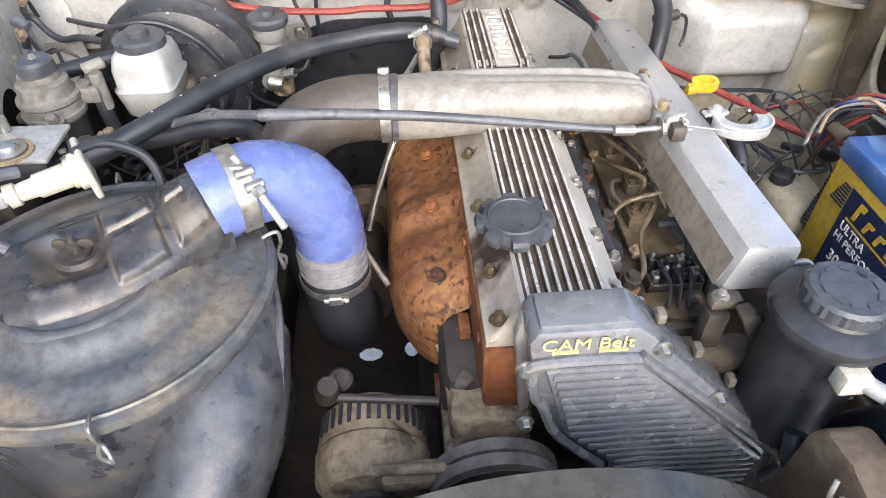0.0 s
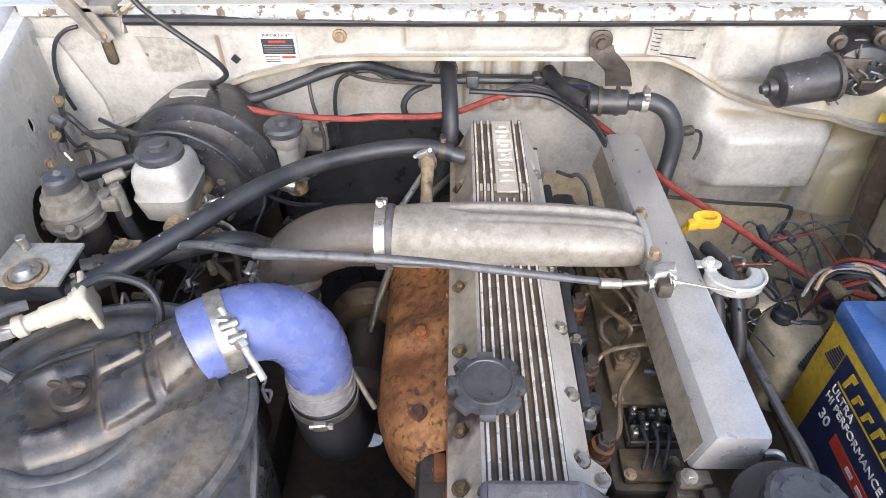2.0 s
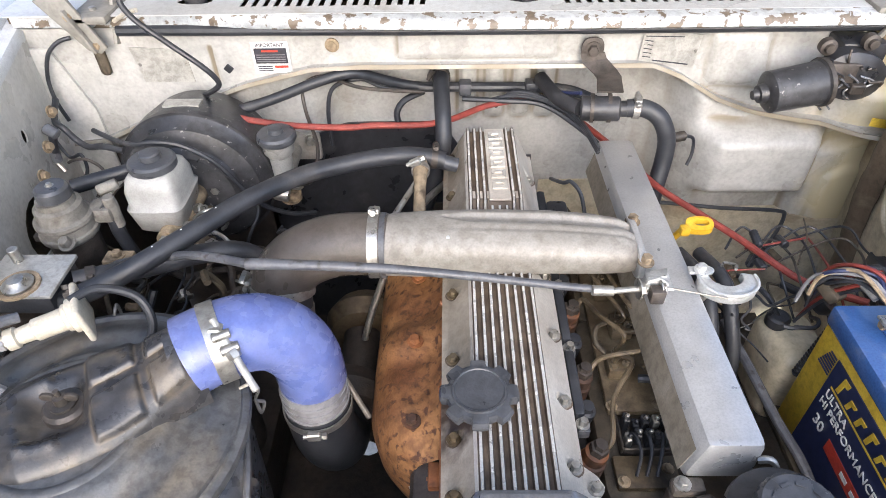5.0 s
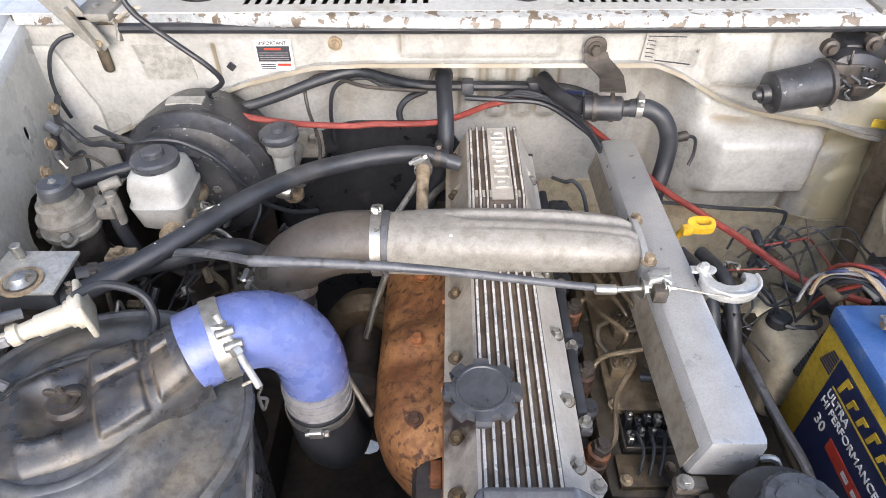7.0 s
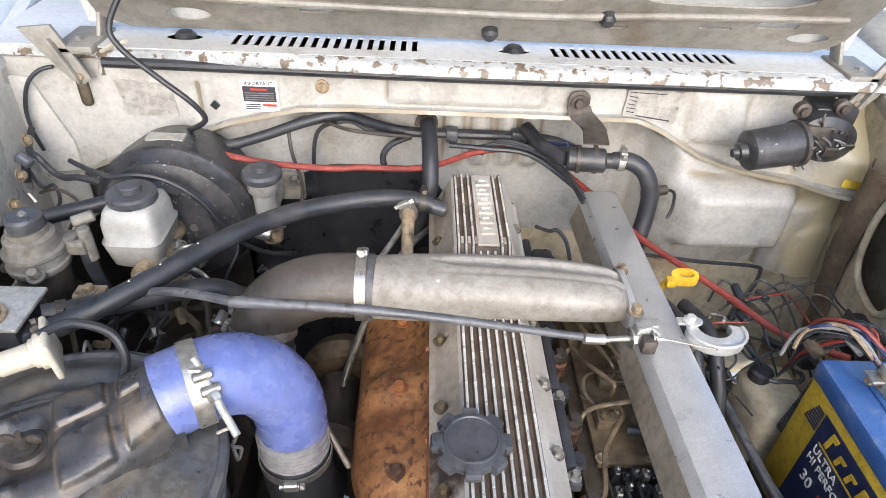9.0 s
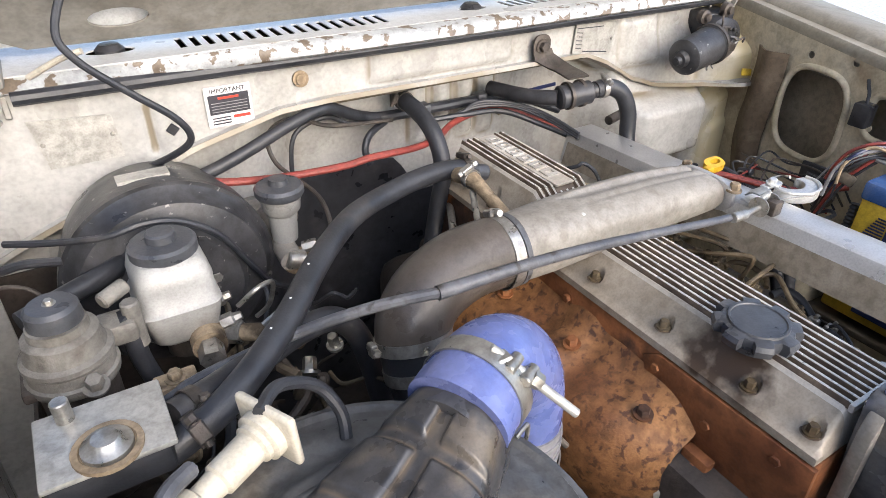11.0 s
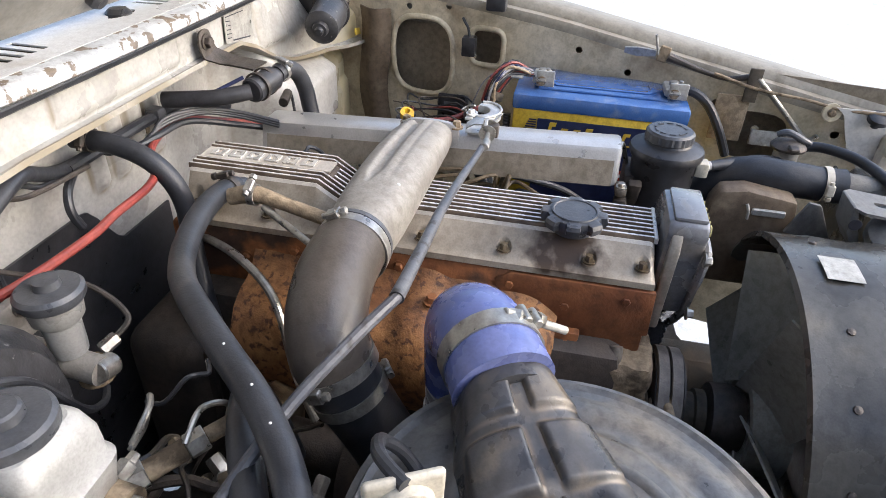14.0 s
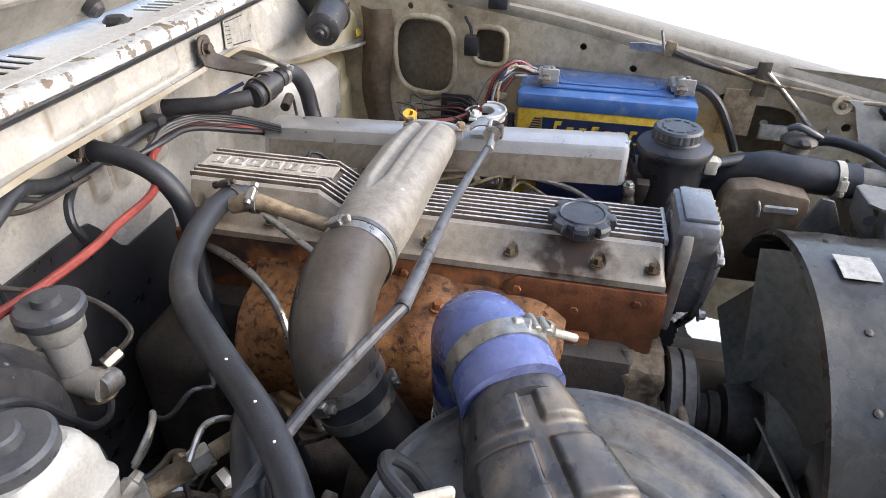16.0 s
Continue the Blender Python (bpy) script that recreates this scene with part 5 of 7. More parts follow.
clu = thing("clutch_master_cylinder", (-0.35, 0.55, 0.87), "alloy clutch cylinder with white cup and black cap", "clutch cylinder")
CL = Vector((-0.348, 0.527, 0))
part("cup", spun([(0.925, 0.017), (0.935, 0.018), (0.965, 0.019), (0.972, 0.025), (0.990, 0.027), (1.000, 0.031)], CL, (0, 0, 1), 28), WHITEPL, clu, "cloudy white fluid cup")
part("cap", spun([(0.992, 0.030), (0.996, 0.0325), (1.003, 0.0325), (1.007, 0.029), (1.008, 0.013), (1.016, 0.012), (1.017, 0)], CL, (0, 0, 1), 36), CAPBLACK, clu, "flat black rubber cap")
part("bore", tube([CL + Vector((-0.005, -0.035, 0.908)), CL + Vector((0.0, 0.12, 0.922))], 0.016, 18), ALU_DULL, clu)
part("flange", box(CL + Vector((-0.04, 0.085, 0.895)), CL + Vector((0.05, 0.10, 0.95)), 0.006), ALU_DULL, clu)
part("nut", hexbolt(CL + Vector((0.035, 0.085, 0.94)), (0, -1, 0), 0.008, 0.01), STEEL, clu)
part("banjo", rod(CL + Vector((-0.012, -0.034, 0.912)), CL + Vector((0.012, -0.034, 0.905)), 0.013, n=20, edge=0.002), STEEL, clu)
part("bleed_union", hexbolt(CL + Vector((0.012, -0.02, 0.915)), (1, -0.4, 0.3), 0.008, 0.02, washer=False), STEEL, clu)
part("end_cap", rod(CL + Vector((0.008, -0.012, 0.878)), CL + Vector((0.008, -0.012, 0.905)), 0.018, n=20, edge=0.003), TAN, clu, "corroded end plug")
solo("clutch_pipe", tube([CL + Vector((0.030, -0.028, 0.922)), CL + Vector((0.055, -0.03, 0.935)), CL + Vector((0.060, 0.02, 0.965)), CL + Vector((0.03, 0.10, 0.99)), CL + Vector((0.03, 0.118, 1.03)), CL + Vector((0.07, 0.120, 1.045)), CL + Vector((0.13, 0.125, 1.02)), CL + Vector((0.24, 0.135, 1.005))], 0.0033, 8), DARKSTEEL, "thin dark steel hydraulic pipe along the firewall", "pipe")
solo("brake_pipe", tube([(-0.455, 0.38, 0.945), (-0.43, 0.375, 0.965), (-0.41, 0.39, 0.955), (-0.415, 0.40, 0.92), (-0.43, 0.41, 0.90)], 0.003, 8), STEEL, "thin bent steel brake pipe at the cylinder", "pipe")
solo("brake_pipe", tube([(-0.44, 0.34, 0.94), (-0.41, 0.34, 0.952), (-0.385, 0.33, 0.935), (-0.38, 0.34, 0.90)], 0.003, 8), STEEL, "thin looped steel brake pipe near the hose", "pipe")
solo("vacuum_hose", tube([(-0.66, 0.55, 1.0), (-0.61, 0.51, 1.008), (-0.561, 0.476, 1.018), (-0.52, 0.470, 1.026), (-0.482, 0.474, 1.016), (-0.441, 0.479, 0.982), (-0.408, 0.486, 0.923), (-0.382, 0.494, 0.881), (-0.345, 0.512, 0.850), (-0.31, 0.54, 0.83)], 0.0042, 8), RUBBER, "thin black hose draped across the brake booster", "hose")
prop = thing("pipe_manifold", (-0.45, 0.31, 0.90), "brass and steel pipe fittings near the brake cylinder", "fitting")
for k, (a, b, r) in enumerate((((-0.478, 0.392, 0.910), (-0.456, 0.374, 0.912), 0.014), ((-0.456, 0.374, 0.912), (-0.428, 0.350, 0.918), 0.0105), ((-0.428, 0.350, 0.918), (-0.414, 0.338, 0.921), 0.0125), ((-0.414, 0.338, 0.921), (-0.392, 0.318, 0.926), 0.008))):
    part("fitting", rod(a, b, r, n=6 if k % 2 == 0 else 14, edge=0.001), TAN if k % 2 else STEEL, prop)
part("clip", box((-0.56, 0.285, 0.925), (-0.52, 0.31, 0.945), 0.002), TAN, prop)
part("nut", hexbolt((-0.54, 0.297, 0.945), (0, 0, 1), 0.007, 0.008), TAN, prop)

# ---- coolant and heater hoses ----
main = thing("coolant_hose", (-0.3, 0.35, 0.97), "long black rubber coolant hose crossing the bay", "hose")
HP = [(-0.072, 0.475, 0.984), (-0.10, 0.476, 0.991), (-0.136, 0.474, 0.995), (-0.18, 0.467, 0.995), (-0.224, 0.455, 0.993), (-0.262, 0.438, 0.994), (-0.299, 0.413, 0.996), (-0.347, 0.364, 1.0), (-0.386, 0.320, 1.0), (-0.422, 0.277, 0.997), (-0.464, 0.236, 0.991), (-0.50, 0.210, 0.983), (-0.53, 0.196, 0.975), (-0.565, 0.188, 0.966)]
part("hose", tube(HP, 0.0140, 18, 6), RUBBER, main, "", 60)
clamp((-0.088, 0.4755, 0.988), (-1, 0, 0.15), 0.0147, main, 0.010, (0, 0.3, 1), DARKSTEEL)
clamp((-0.540, 0.193, 0.973), (-1, -0.25, -0.25), 0.0147, main, 0.012, (-0.2, -1, 0.6), DARKSTEEL)
for x, y, z in ((-0.3875, 0.3195, 1.0142), (-0.4235, 0.2765, 1.0112), (-0.4535, 0.247, 1.0068), (-0.491, 0.217, 0.9985)):
    part("paint_fleck", spun([(0, 0.0014), (0.0005, 0.0008)], (x, y, z), (0, -0.2, 1), 8), WHITEINK, main)
tee = thing("breather_tee", (-0.108, 0.43, 0.96), "grey metal branch pipe with small clamp below the hose", "pipe")
part("branch", tube([(-0.11, 0.462, 0.99), (-0.108, 0.44, 0.996), (-0.108, 0.425, 0.998), (-0.108, 0.39, 0.990), (-0.108, 0.345, 0.978), (-0.108, 0.315, 0.970)], [0.011, 0.012, 0.011, 0.009, 0.009, 0.009], 14), TAN, tee)
clamp((-0.108, 0.43, 0.997), (0, 1, 0), 0.0125, tee, 0.010, (-0.5, 0, 1))
part("stay_rod", rod((-0.115, 0.415, 0.985), (-0.160, 0.325, 0.962), 0.0045), STEEL, tee)
low = thing("lower_coolant_hose", (-0.45, 0.32, 0.90), "black rubber hose running under the long hose", "hose")
part("hose", tube([(-0.555, 0.215, 0.975), (-0.52, 0.235, 0.968), (-0.47, 0.265, 0.958), (-0.42, 0.295, 0.950), (-0.37, 0.318, 0.935), (-0.34, 0.325, 0.90), (-0.325, 0.32, 0.85), (-0.315, 0.31, 0.78)], 0.0145, 16), RUBBER, low)
clamp((-0.537, 0.225, 0.9715), (-1, -0.5, 0.2), 0.0152, low, 0.012, (0.3, -1, 0.2), DARKSTEEL)
fwh = thing("heater_hose", (-0.075, 0.6, 0.93), "black rubber heater hose bending down from the firewall", "hose")
part("hose", tube([(-0.078, 0.700, 1.028), (-0.078, 0.665, 1.028), (-0.077, 0.625, 1.022), (-0.075, 0.590, 1.005), (-0.074, 0.565, 0.975), (-0.078, 0.552, 0.94), (-0.09, 0.545, 0.90), (-0.11, 0.53, 0.84), (-0.13, 0.51, 0.78)], 0.0140, 16), RUBBER, fwh)
clamp((-0.078, 0.675, 1.028), (0, 1, 0), 0.0147, fwh, 0.010, (-1, 0, 0.4), DARKSTEEL)
fw2 = thing("vacuum_pipe", (-0.25, 0.62, 1.0), "dark grey sheathed hose following the firewall seam", "hose")
part("hose", tube([(-0.50, 0.60, 0.985), (-0.46, 0.605, 0.997), (-0.40, 0.612, 1.010), (-0.35, 0.618, 1.025), (-0.30, 0.625, 1.042), (-0.25, 0.635, 1.053), (-0.22, 0.645, 1.050), (-0.17, 0.672, 1.022), (-0.13, 0.685, 1.006), (-0.09, 0.69, 1.0)], 0.009, 12), RUBBER, fw2)
loom = thing("wiring_loom", (0.05, 0.68, 0.99), "dark taped wiring loom clipped along the firewall", "wiring")
part("sheath", tube([(-0.12, 0.685, 1.003), (0.0, 0.69, 1.000), (0.08, 0.688, 0.999), (0.16, 0.68, 0.995), (0.25, 0.66, 0.96)], 0.009, 10), RUBBER, loom)
for x in (-0.035, 0.085):
    part("clip", box((x - 0.011, 0.676, 0.988), (x + 0.011, 0.70, 1.012), 0.003), CAPBLACK, loom)
part("branch", tube([(-0.11, 0.685, 0.995), (-0.145, 0.67, 0.985), (-0.16, 0.66, 0.965), (-0.155, 0.655, 0.94)], 0.006, 10), RUBBER, loom)
part("branch", tube([(-0.13, 0.685, 1.004), (-0.18, 0.67, 1.01), (-0.22, 0.665, 1.03), (-0.27, 0.665, 1.015), (-0.285, 0.66, 0.97), (-0.285, 0.655, 0.90)], 0.0038, 8), RUBBER, loom)
red = thing("red_battery_cable", (0.0, 0.58, 0.95), "red battery cable running along the firewall", "cable")
part("sheath", tube([(-0.52, 0.60, 1.02), (-0.469, 0.585, 1.022), (-0.415, 0.575, 1.006), (-0.36, 0.57, 0.998), (-0.309, 0.567, 0.994), (-0.236, 0.565, 0.992), (-0.191, 0.566, 0.995), (-0.114, 0.575, 0.990), (-0.06, 0.60, 0.986), (0.0, 0.645, 0.985), (0.06, 0.66, 0.988), (0.115, 0.655, 0.985), (0.17, 0.62, 0.965), (0.23, 0.56, 0.94), (0.28, 0.48, 0.925), (0.33, 0.42, 0.918), (0.38, 0.36, 0.912), (0.44, 0.28, 0.905), (0.50, 0.22, 0.92)], 0.0055, 10), REDWIRE, red)
solo("starter_cable", tube([(-0.04, 0.665, 0.99), (0.03, 0.652, 0.992), (0.10, 0.645, 0.988), (0.16, 0.61, 0.965), (0.21, 0.55, 0.94), (0.25, 0.47, 0.90)], 0.005, 8), RUBBER, "black cable beside the red battery cable", "cable")
for k in range(3):
    solo("loom_wire", tube([(0.0 + 0.01 * k, 0.665, 0.985 - 0.006 * k), (0.05, 0.655, 1.0 + 0.004 * k), (0.11, 0.63, 1.0 + 0.003 * k), (0.16, 0.59, 0.98 + 0.004 * k), (0.185, 0.53, 0.96 + 0.004 * k)], 0.0032, 8), RUBBER, "thin dark wire of the engine loom", "wire", "loom wires")

hv = thing("heater_valve", (0.185, 0.60, 1.0), "black heater valve on a steel bracket", "valve")
part("bracket_head", prism(oval(0.175, 1.094, 0.019, 0.020, 20, 2.6), "y", 0.636, 0.640, 0.001), DARKSTEEL, hv, "dark steel bracket plate")
part("bracket", thicken(grid([[(0.156, 0.638, 1.086), (0.196, 0.638, 1.088)], [(0.160, 0.636, 1.070), (0.200, 0.636, 1.078)], [(0.178, 0.620, 1.058), (0.216, 0.620, 1.064)], [(0.182, 0.605, 1.056), (0.222, 0.605, 1.058)], [(0.178, 0.585, 1.056), (0.219, 0.585, 1.058)], [(0.174, 0.560, 1.055), (0.216, 0.556, 1.056)]]), 0.003), DARKSTEEL, hv, "bent dark steel strap", 30)
part("bolt", hexbolt((0.175, 0.636, 1.094), (0, -1, 0), 0.009, 0.009), DARKSTEEL, hv)
for bx in (0.168, 0.196):
    part("collar", ring_band((bx, 0.552, 1.032), (1, -0.16, 0.06), 0.0205, 0.006, 0.003, 24), DARKSTEEL, hv)
part("body", rod((0.150, 0.555, 1.030), (0.212, 0.545, 1.034), 0.020, n=24, edge=0.003), BLACKPL, hv)
part("spout", rod((0.212, 0.545, 1.034), (0.228, 0.542, 1.036), 0.013), BLACKPL, hv)
part("inlet", tube([(0.150, 0.556, 1.030), (0.12, 0.60, 1.025), (0.10, 0.68, 1.02)], 0.013, 14), BLACKPL, hv)
part("lever", rod((0.15, 0.565, 1.052), (0.12, 0.61, 1.03), 0.003), NAVY, hv, "dark blue link rod")
hh2 = thing("heater_hose", (0.28, 0.53, 0.9), "black rubber heater hose arching from the valve", "hose")
part("hose", tube([(0.222, 0.543, 1.036), (0.25, 0.538, 1.038), (0.275, 0.530, 1.024), (0.291, 0.524, 0.99), (0.292, 0.518, 0.95), (0.285, 0.505, 0.91), (0.28, 0.49, 0.86)], 0.0145, 16), RUBBER, hh2)
clamp((0.236, 0.541, 1.037), (1, -0.1, 0), 0.0150, hh2, 0.010, (0, -0.3, 1))
sens = thing("coolant_switch", (0.325, 0.56, 0.92), "small metal switch with wire on the firewall", "switch")
part("body", rod((0.30, 0.575, 0.955), (0.345, 0.585, 0.958), 0.009, n=12, edge=0.001), DARKSTEEL, sens)
part("wire", tube([(0.345, 0.585, 0.958), (0.362, 0.587, 0.95), (0.366, 0.585, 0.92), (0.36, 0.58, 0.90)], 0.003, 8), RUBBER, sens)

# throttle cable across the engine
cable = thing("throttle_cable", (-0.1, 0.2, 0.98), "grey sheathed throttle cable with rubber sleeve", "cable")
part("sleeve", tube([(-0.60, 0.290, 0.915), (-0.52, 0.282, 0.948), (-0.430, 0.250, 0.988), (-0.365, 0.214, 1.018), (-0.305, 0.185, 1.032)], 0.0058, 10), GREYCABLE, cable, "cracked grey rubber sleeve")
part("sheath", tube([(-0.31, 0.187, 1.031), (-0.22, 0.184, 1.030), (-0.12, 0.184, 1.022), (-0.02, 0.180, 1.012), (0.06, 0.176, 1.003), (0.115, 0.173, 0.998)], [0.0075, 0.0065, 0.006, 0.0055, 0.005, 0.005], 12), GREYCABLE, cable)
part("ferrule", rod((0.108, 0.169, 1.0), (0.135, 0.170, 0.998), 0.0065, n=14, edge=0.001), STEEL, cable)
part("thread", rod((0.135, 0.170, 0.998), (0.195, 0.176, 0.998), 0.004, n=12), STEEL, cable)
for x in (0.165, 0.19):
    part("locknut", hexbolt((x, 0.173, 0.998), (1, 0.1, 0), 0.009, 0.007), STEEL, cable)
part("inner_wire", rod((0.195, 0.176, 0.999), (0.272, 0.162, 0.992), 0.0012, n=8), STEEL, cable)
wheel = thing("throttle_quadrant", (0.28, 0.19, 0.95), "zinc-plated throttle quadrant on its bracket", "lever")
arc = [(0.284 + 0.037 * math.cos(a), 0.196 + 0.030 * math.sin(a)) for a in np.linspace(radians(-200), radians(20), 22)]
part("quadrant", prism(arc + [(0.284 + 0.021 * math.cos(a), 0.204 + 0.018 * math.sin(a)) for a in np.linspace(radians(20), radians(-200), 16)], "z", 0.976, 0.990, 0.002), ZINC, wheel)
part("horn_plate", prism(oval(0.258, 0.212, 0.013, 0.009, 16), "z", 0.990, 0.993, 0.0005), ZINC, wheel)
part("rim", tube([(0.284 + 0.036 * math.cos(a), 0.196 + 0.029 * math.sin(a), 0.991) for a in np.linspace(radians(-195), radians(15), 16)], 0.0025, 8, 2), ZINC, wheel)
part("arm", box((0.240, 0.209, 0.986), (0.266, 0.222, 0.990), 0.001, 1), ZINC, wheel)
part("pivot", hexbolt((0.256, 0.214, 0.992), (0, 0, 1), 0.006, 0.006), ZINC, wheel)
part("bracket", prism([(0.246, 0.93), (0.275, 0.985), (0.262, 0.987), (0.244, 0.96)], "y", 0.19, 0.196, 0.001), STEEL, wheel)
part("spring", tube([(0.300, 0.215, 0.99), (0.306, 0.228, 0.985), (0.295, 0.236, 0.982), (0.288, 0.228, 0.984)], 0.002, 6), STEEL, wheel)

dip = thing("dipstick", (0.30, 0.345, 0.90), "yellow plastic dipstick handle on its tube", "dipstick")
ring = [(0.296 + u, 0.336 + w) for u, w in oval(0, 0, 0.020, 0.011, 20, 2.6)]
hole = [(0.299 + u, 0.337 + w) for u, w in oval(0, 0, 0.011, 0.005, 16, 2.4)]
part("handle", pierced(ring, [hole], lambda a, b, c: Vector((a, b, 0.968 + 0.35 * (b - 0.34) - c)), 0.009), YELLOW, dip)
part("grip", box((0.267, 0.322, 0.952), (0.281, 0.336, 0.966), 0.003), YELLOW, dip)
part("stem", rod((0.274, 0.334, 0.958), (0.258, 0.36, 0.89), 0.005, n=10), YELLOW, dip)
part("guide_tube", rod((0.259, 0.358, 0.893), (0.2, 0.40, 0.6), 0.006, n=10), DARKSTEEL, dip)

# ---- injection side ----
pump = thing("injection_pump", (0.15, 0.15, 0.72), "oily brown injection pump with brass blocks and looping fuel pipes", "fuel pump")
part("housing", box((0.115, -0.02, 0.72), (0.205, 0.26, 0.850), 0.014), UNDER, pump, "oily dark housing")
part("governor", box((0.12, 0.25, 0.74), (0.20, 0.40, 0.855), 0.02), UNDER, pump)
part("top_plate", box((0.132, 0.084, 0.862), (0.204, 0.364, 0.872), 0.003), BRONZE, pump, "dusty olive-brown flat plate")
part("top_plate", box((0.128, -0.012, 0.852), (0.202, 0.030, 0.862), 0.003), BRONZE, pump)
for x, y in ((0.138, 0.092), (0.196, 0.094), (0.138, 0.19), (0.197, 0.26), (0.138, 0.30), (0.197, 0.352), (0.136, -0.004), (0.190, 0.012)):
    part("plate_bolt", hexbolt((x, y, 0.861 if y < 0.05 else 0.871), (0, 0, 1), 0.005, 0.006), TAN, pump)
for bx, by, bz in ((0.155, 0.149, 0.871), (0.171, 0.215, 0.871), (0.160, 0.288, 0.871)):
    blk = part("brass_block", box((bx - 0.015, by - 0.017, bz), (bx + 0.015, by + 0.017, bz + 0.020), 0.004), BRONZE, pump, "oily brass fuel block")
    for dx, dy in ((-0.007, -0.009), (0.008, -0.006), (-0.002, 0.010)):
        part("union_nut", spun([(0, 0.0058), (0.006, 0.0058), (0.007, 0.0042), (0.012, 0.0038)], (bx + dx, by + dy, bz + 0.019), (0.15 * dx / 0.008, 0.1, 1), 6), UNDER if dx > 0 else BRONZE, blk)
    part("plug", spun([(0, 0.0085), (0.006, 0.0085), (0.008, 0.006), (0.008, 0.0)], (bx + 0.0155, by + 0.004, bz + 0.010), (1, 0, 0.2), 12), DARKSTEEL, blk)
# fuel pipes loop from the blocks to the injectors
for k, (bx, by) in enumerate(((0.148, 0.140), (0.163, 0.143), (0.153, 0.159), (0.164, 0.206), (0.179, 0.209))):
    yi = (0.017, 0.126, 0.235, 0.344, 0.453)[k]
    lift = 0.012 + 0.005 * (k % 3)
    part("fuel_pipe", tube([(bx, by, 0.902), (bx + 0.003, by - 0.006, 0.906 + lift), (bx + 0.012 - 0.006 * k, by - 0.022 + 0.012 * k, 0.912 + lift), (0.5 * (bx + 0.112), 0.55 * yi + 0.45 * by, 0.910 + 0.6 * lift), (0.122, yi + 0.010, 0.905), (0.112, yi, 0.893)], 0.0032, 8), BRONZE, pump, "brown steel fuel pipe" if k == 0 else "")
part("leak_pipe", tube([(0.186, 0.140, 0.884), (0.197, 0.150, 0.889), (0.199, 0.175, 0.893), (0.190, 0.196, 0.892), (0.172, 0.198, 0.889)], 0.0038, 10), BRONZE, pump)
part("leak_pipe", tube([(0.142, 0.165, 0.885), (0.130, 0.178, 0.893), (0.134, 0.200, 0.896), (0.150, 0.214, 0.890)], 0.0032, 10), UNDER, pump)
part("return_hose", tube([(0.176, 0.125, 0.884), (0.196, 0.118, 0.888), (0.206, 0.100, 0.880), (0.204, 0.080, 0.868)], 0.0055, 10), RUBBER, pump)
# open tray of small plugs in front of the plate
tray = thing("plug_tray", (0.172, 0.058, 0.85), "dark open tray of small black and zinc plugs on the pump", "connector")
part("tray_floor", box((0.140, 0.035, 0.850), (0.207, 0.082, 0.856), 0.002), IRON, tray)
for lo, hi in (((0.140, 0.035, 0.8555), (0.143, 0.082, 0.870)), ((0.204, 0.035, 0.8555), (0.207, 0.082, 0.870)), ((0.1432, 0.035, 0.8555), (0.2038, 0.038, 0.866))):
    part("tray_wall", box(lo, hi, 0.001, 1), DARKSTEEL, tray)
for k in range(10):
    x, y = 0.147 + 0.0118 * (k % 5), 0.043 + 0.019 * (k // 5) + 0.003 * (k % 2)
    pl = part("plug", box((x, y, 0.856), (x + 0.008, y + 0.013, 0.872 + 0.004 * (k % 3)), 0.0015, 1), BLACKPL if k % 4 else STEEL, tray)
    part("pin", spun([(0, 0.0026), (0.006, 0.0026), (0.007, 0.0015)], (x + 0.004, y + 0.006, 0.8715 + 0.004 * (k % 3)), (0.2, -0.2, 1), 8), STEEL if k % 3 else BLACKPL, pl)
for k in range(3):
    part("lead", tube([(0.152 + 0.018 * k, 0.050, 0.877), (0.154 + 0.016 * k, 0.040, 0.886), (0.158 + 0.012 * k, 0.022, 0.880), (0.150 + 0.012 * k, 0.0, 0.866)], 0.0022, 6), RUBBER, tray)
for y in (0.070, 0.175, 0.287):
    tagged(part("rubber_boot", spun([(-0.03, 0.011), (-0.004, 0.0125), (0.0, 0.0125), (0.003, 0.009), (0.009, 0.008), (0.010, 0.0)], (0.099, y, 0.897), (0.15, 0, 1), 18), RUBBER), "black rubber boot beside the rusty injectors", "rubber boot", "rubber boots")
part("front_bracket", box((0.095, -0.075, 0.83), (0.24, -0.035, 0.86), 0.006), UNDER, pump)
part("stay", box((0.165, -0.055, 0.855), (0.19, -0.035, 0.912), 0.004), IRON, pump)
solo("pump_bracket", prism([(0.185, 0.93), (0.20, 0.935), (0.25, 0.88), (0.25, 0.84), (0.235, 0.84)], "y", -0.075, -0.055, 0.003), IRON, "black painted steel bracket ahead of the plenum", "bracket")

# ---- power steering reservoir ----
PS = Vector((0.246, -0.108, 0))
ps = thing("power_steering_reservoir", (PS.x, PS.y, 0.80), "black power steering reservoir with round ribbed cap", "reservoir")
part("body", spun([(0.80, 0.040), (0.81, 0.048), (0.955, 0.051), (0.965, 0.057), (0.972, 0.059), (0.978, 0.057), (0.982, 0.050), (0.986, 0.038), (0.990, 0.036)], PS, (0, 0, 1), 44), BLACKPL, ps)
pc = part("cap", spun([(0.989, 0.036), (0.991, 0.0375), (1.003, 0.0372), (1.0065, 0.034), (1.007, 0)], PS, (0, 0, 1), 60, wobble=lambda a, h: 1 + 0.02 * (1 if math.cos(24 * a) > 0 else -1) * (0.99 < h < 1.004)), CAPBLACK, ps, "dusty grey-black cap with moulded ring")
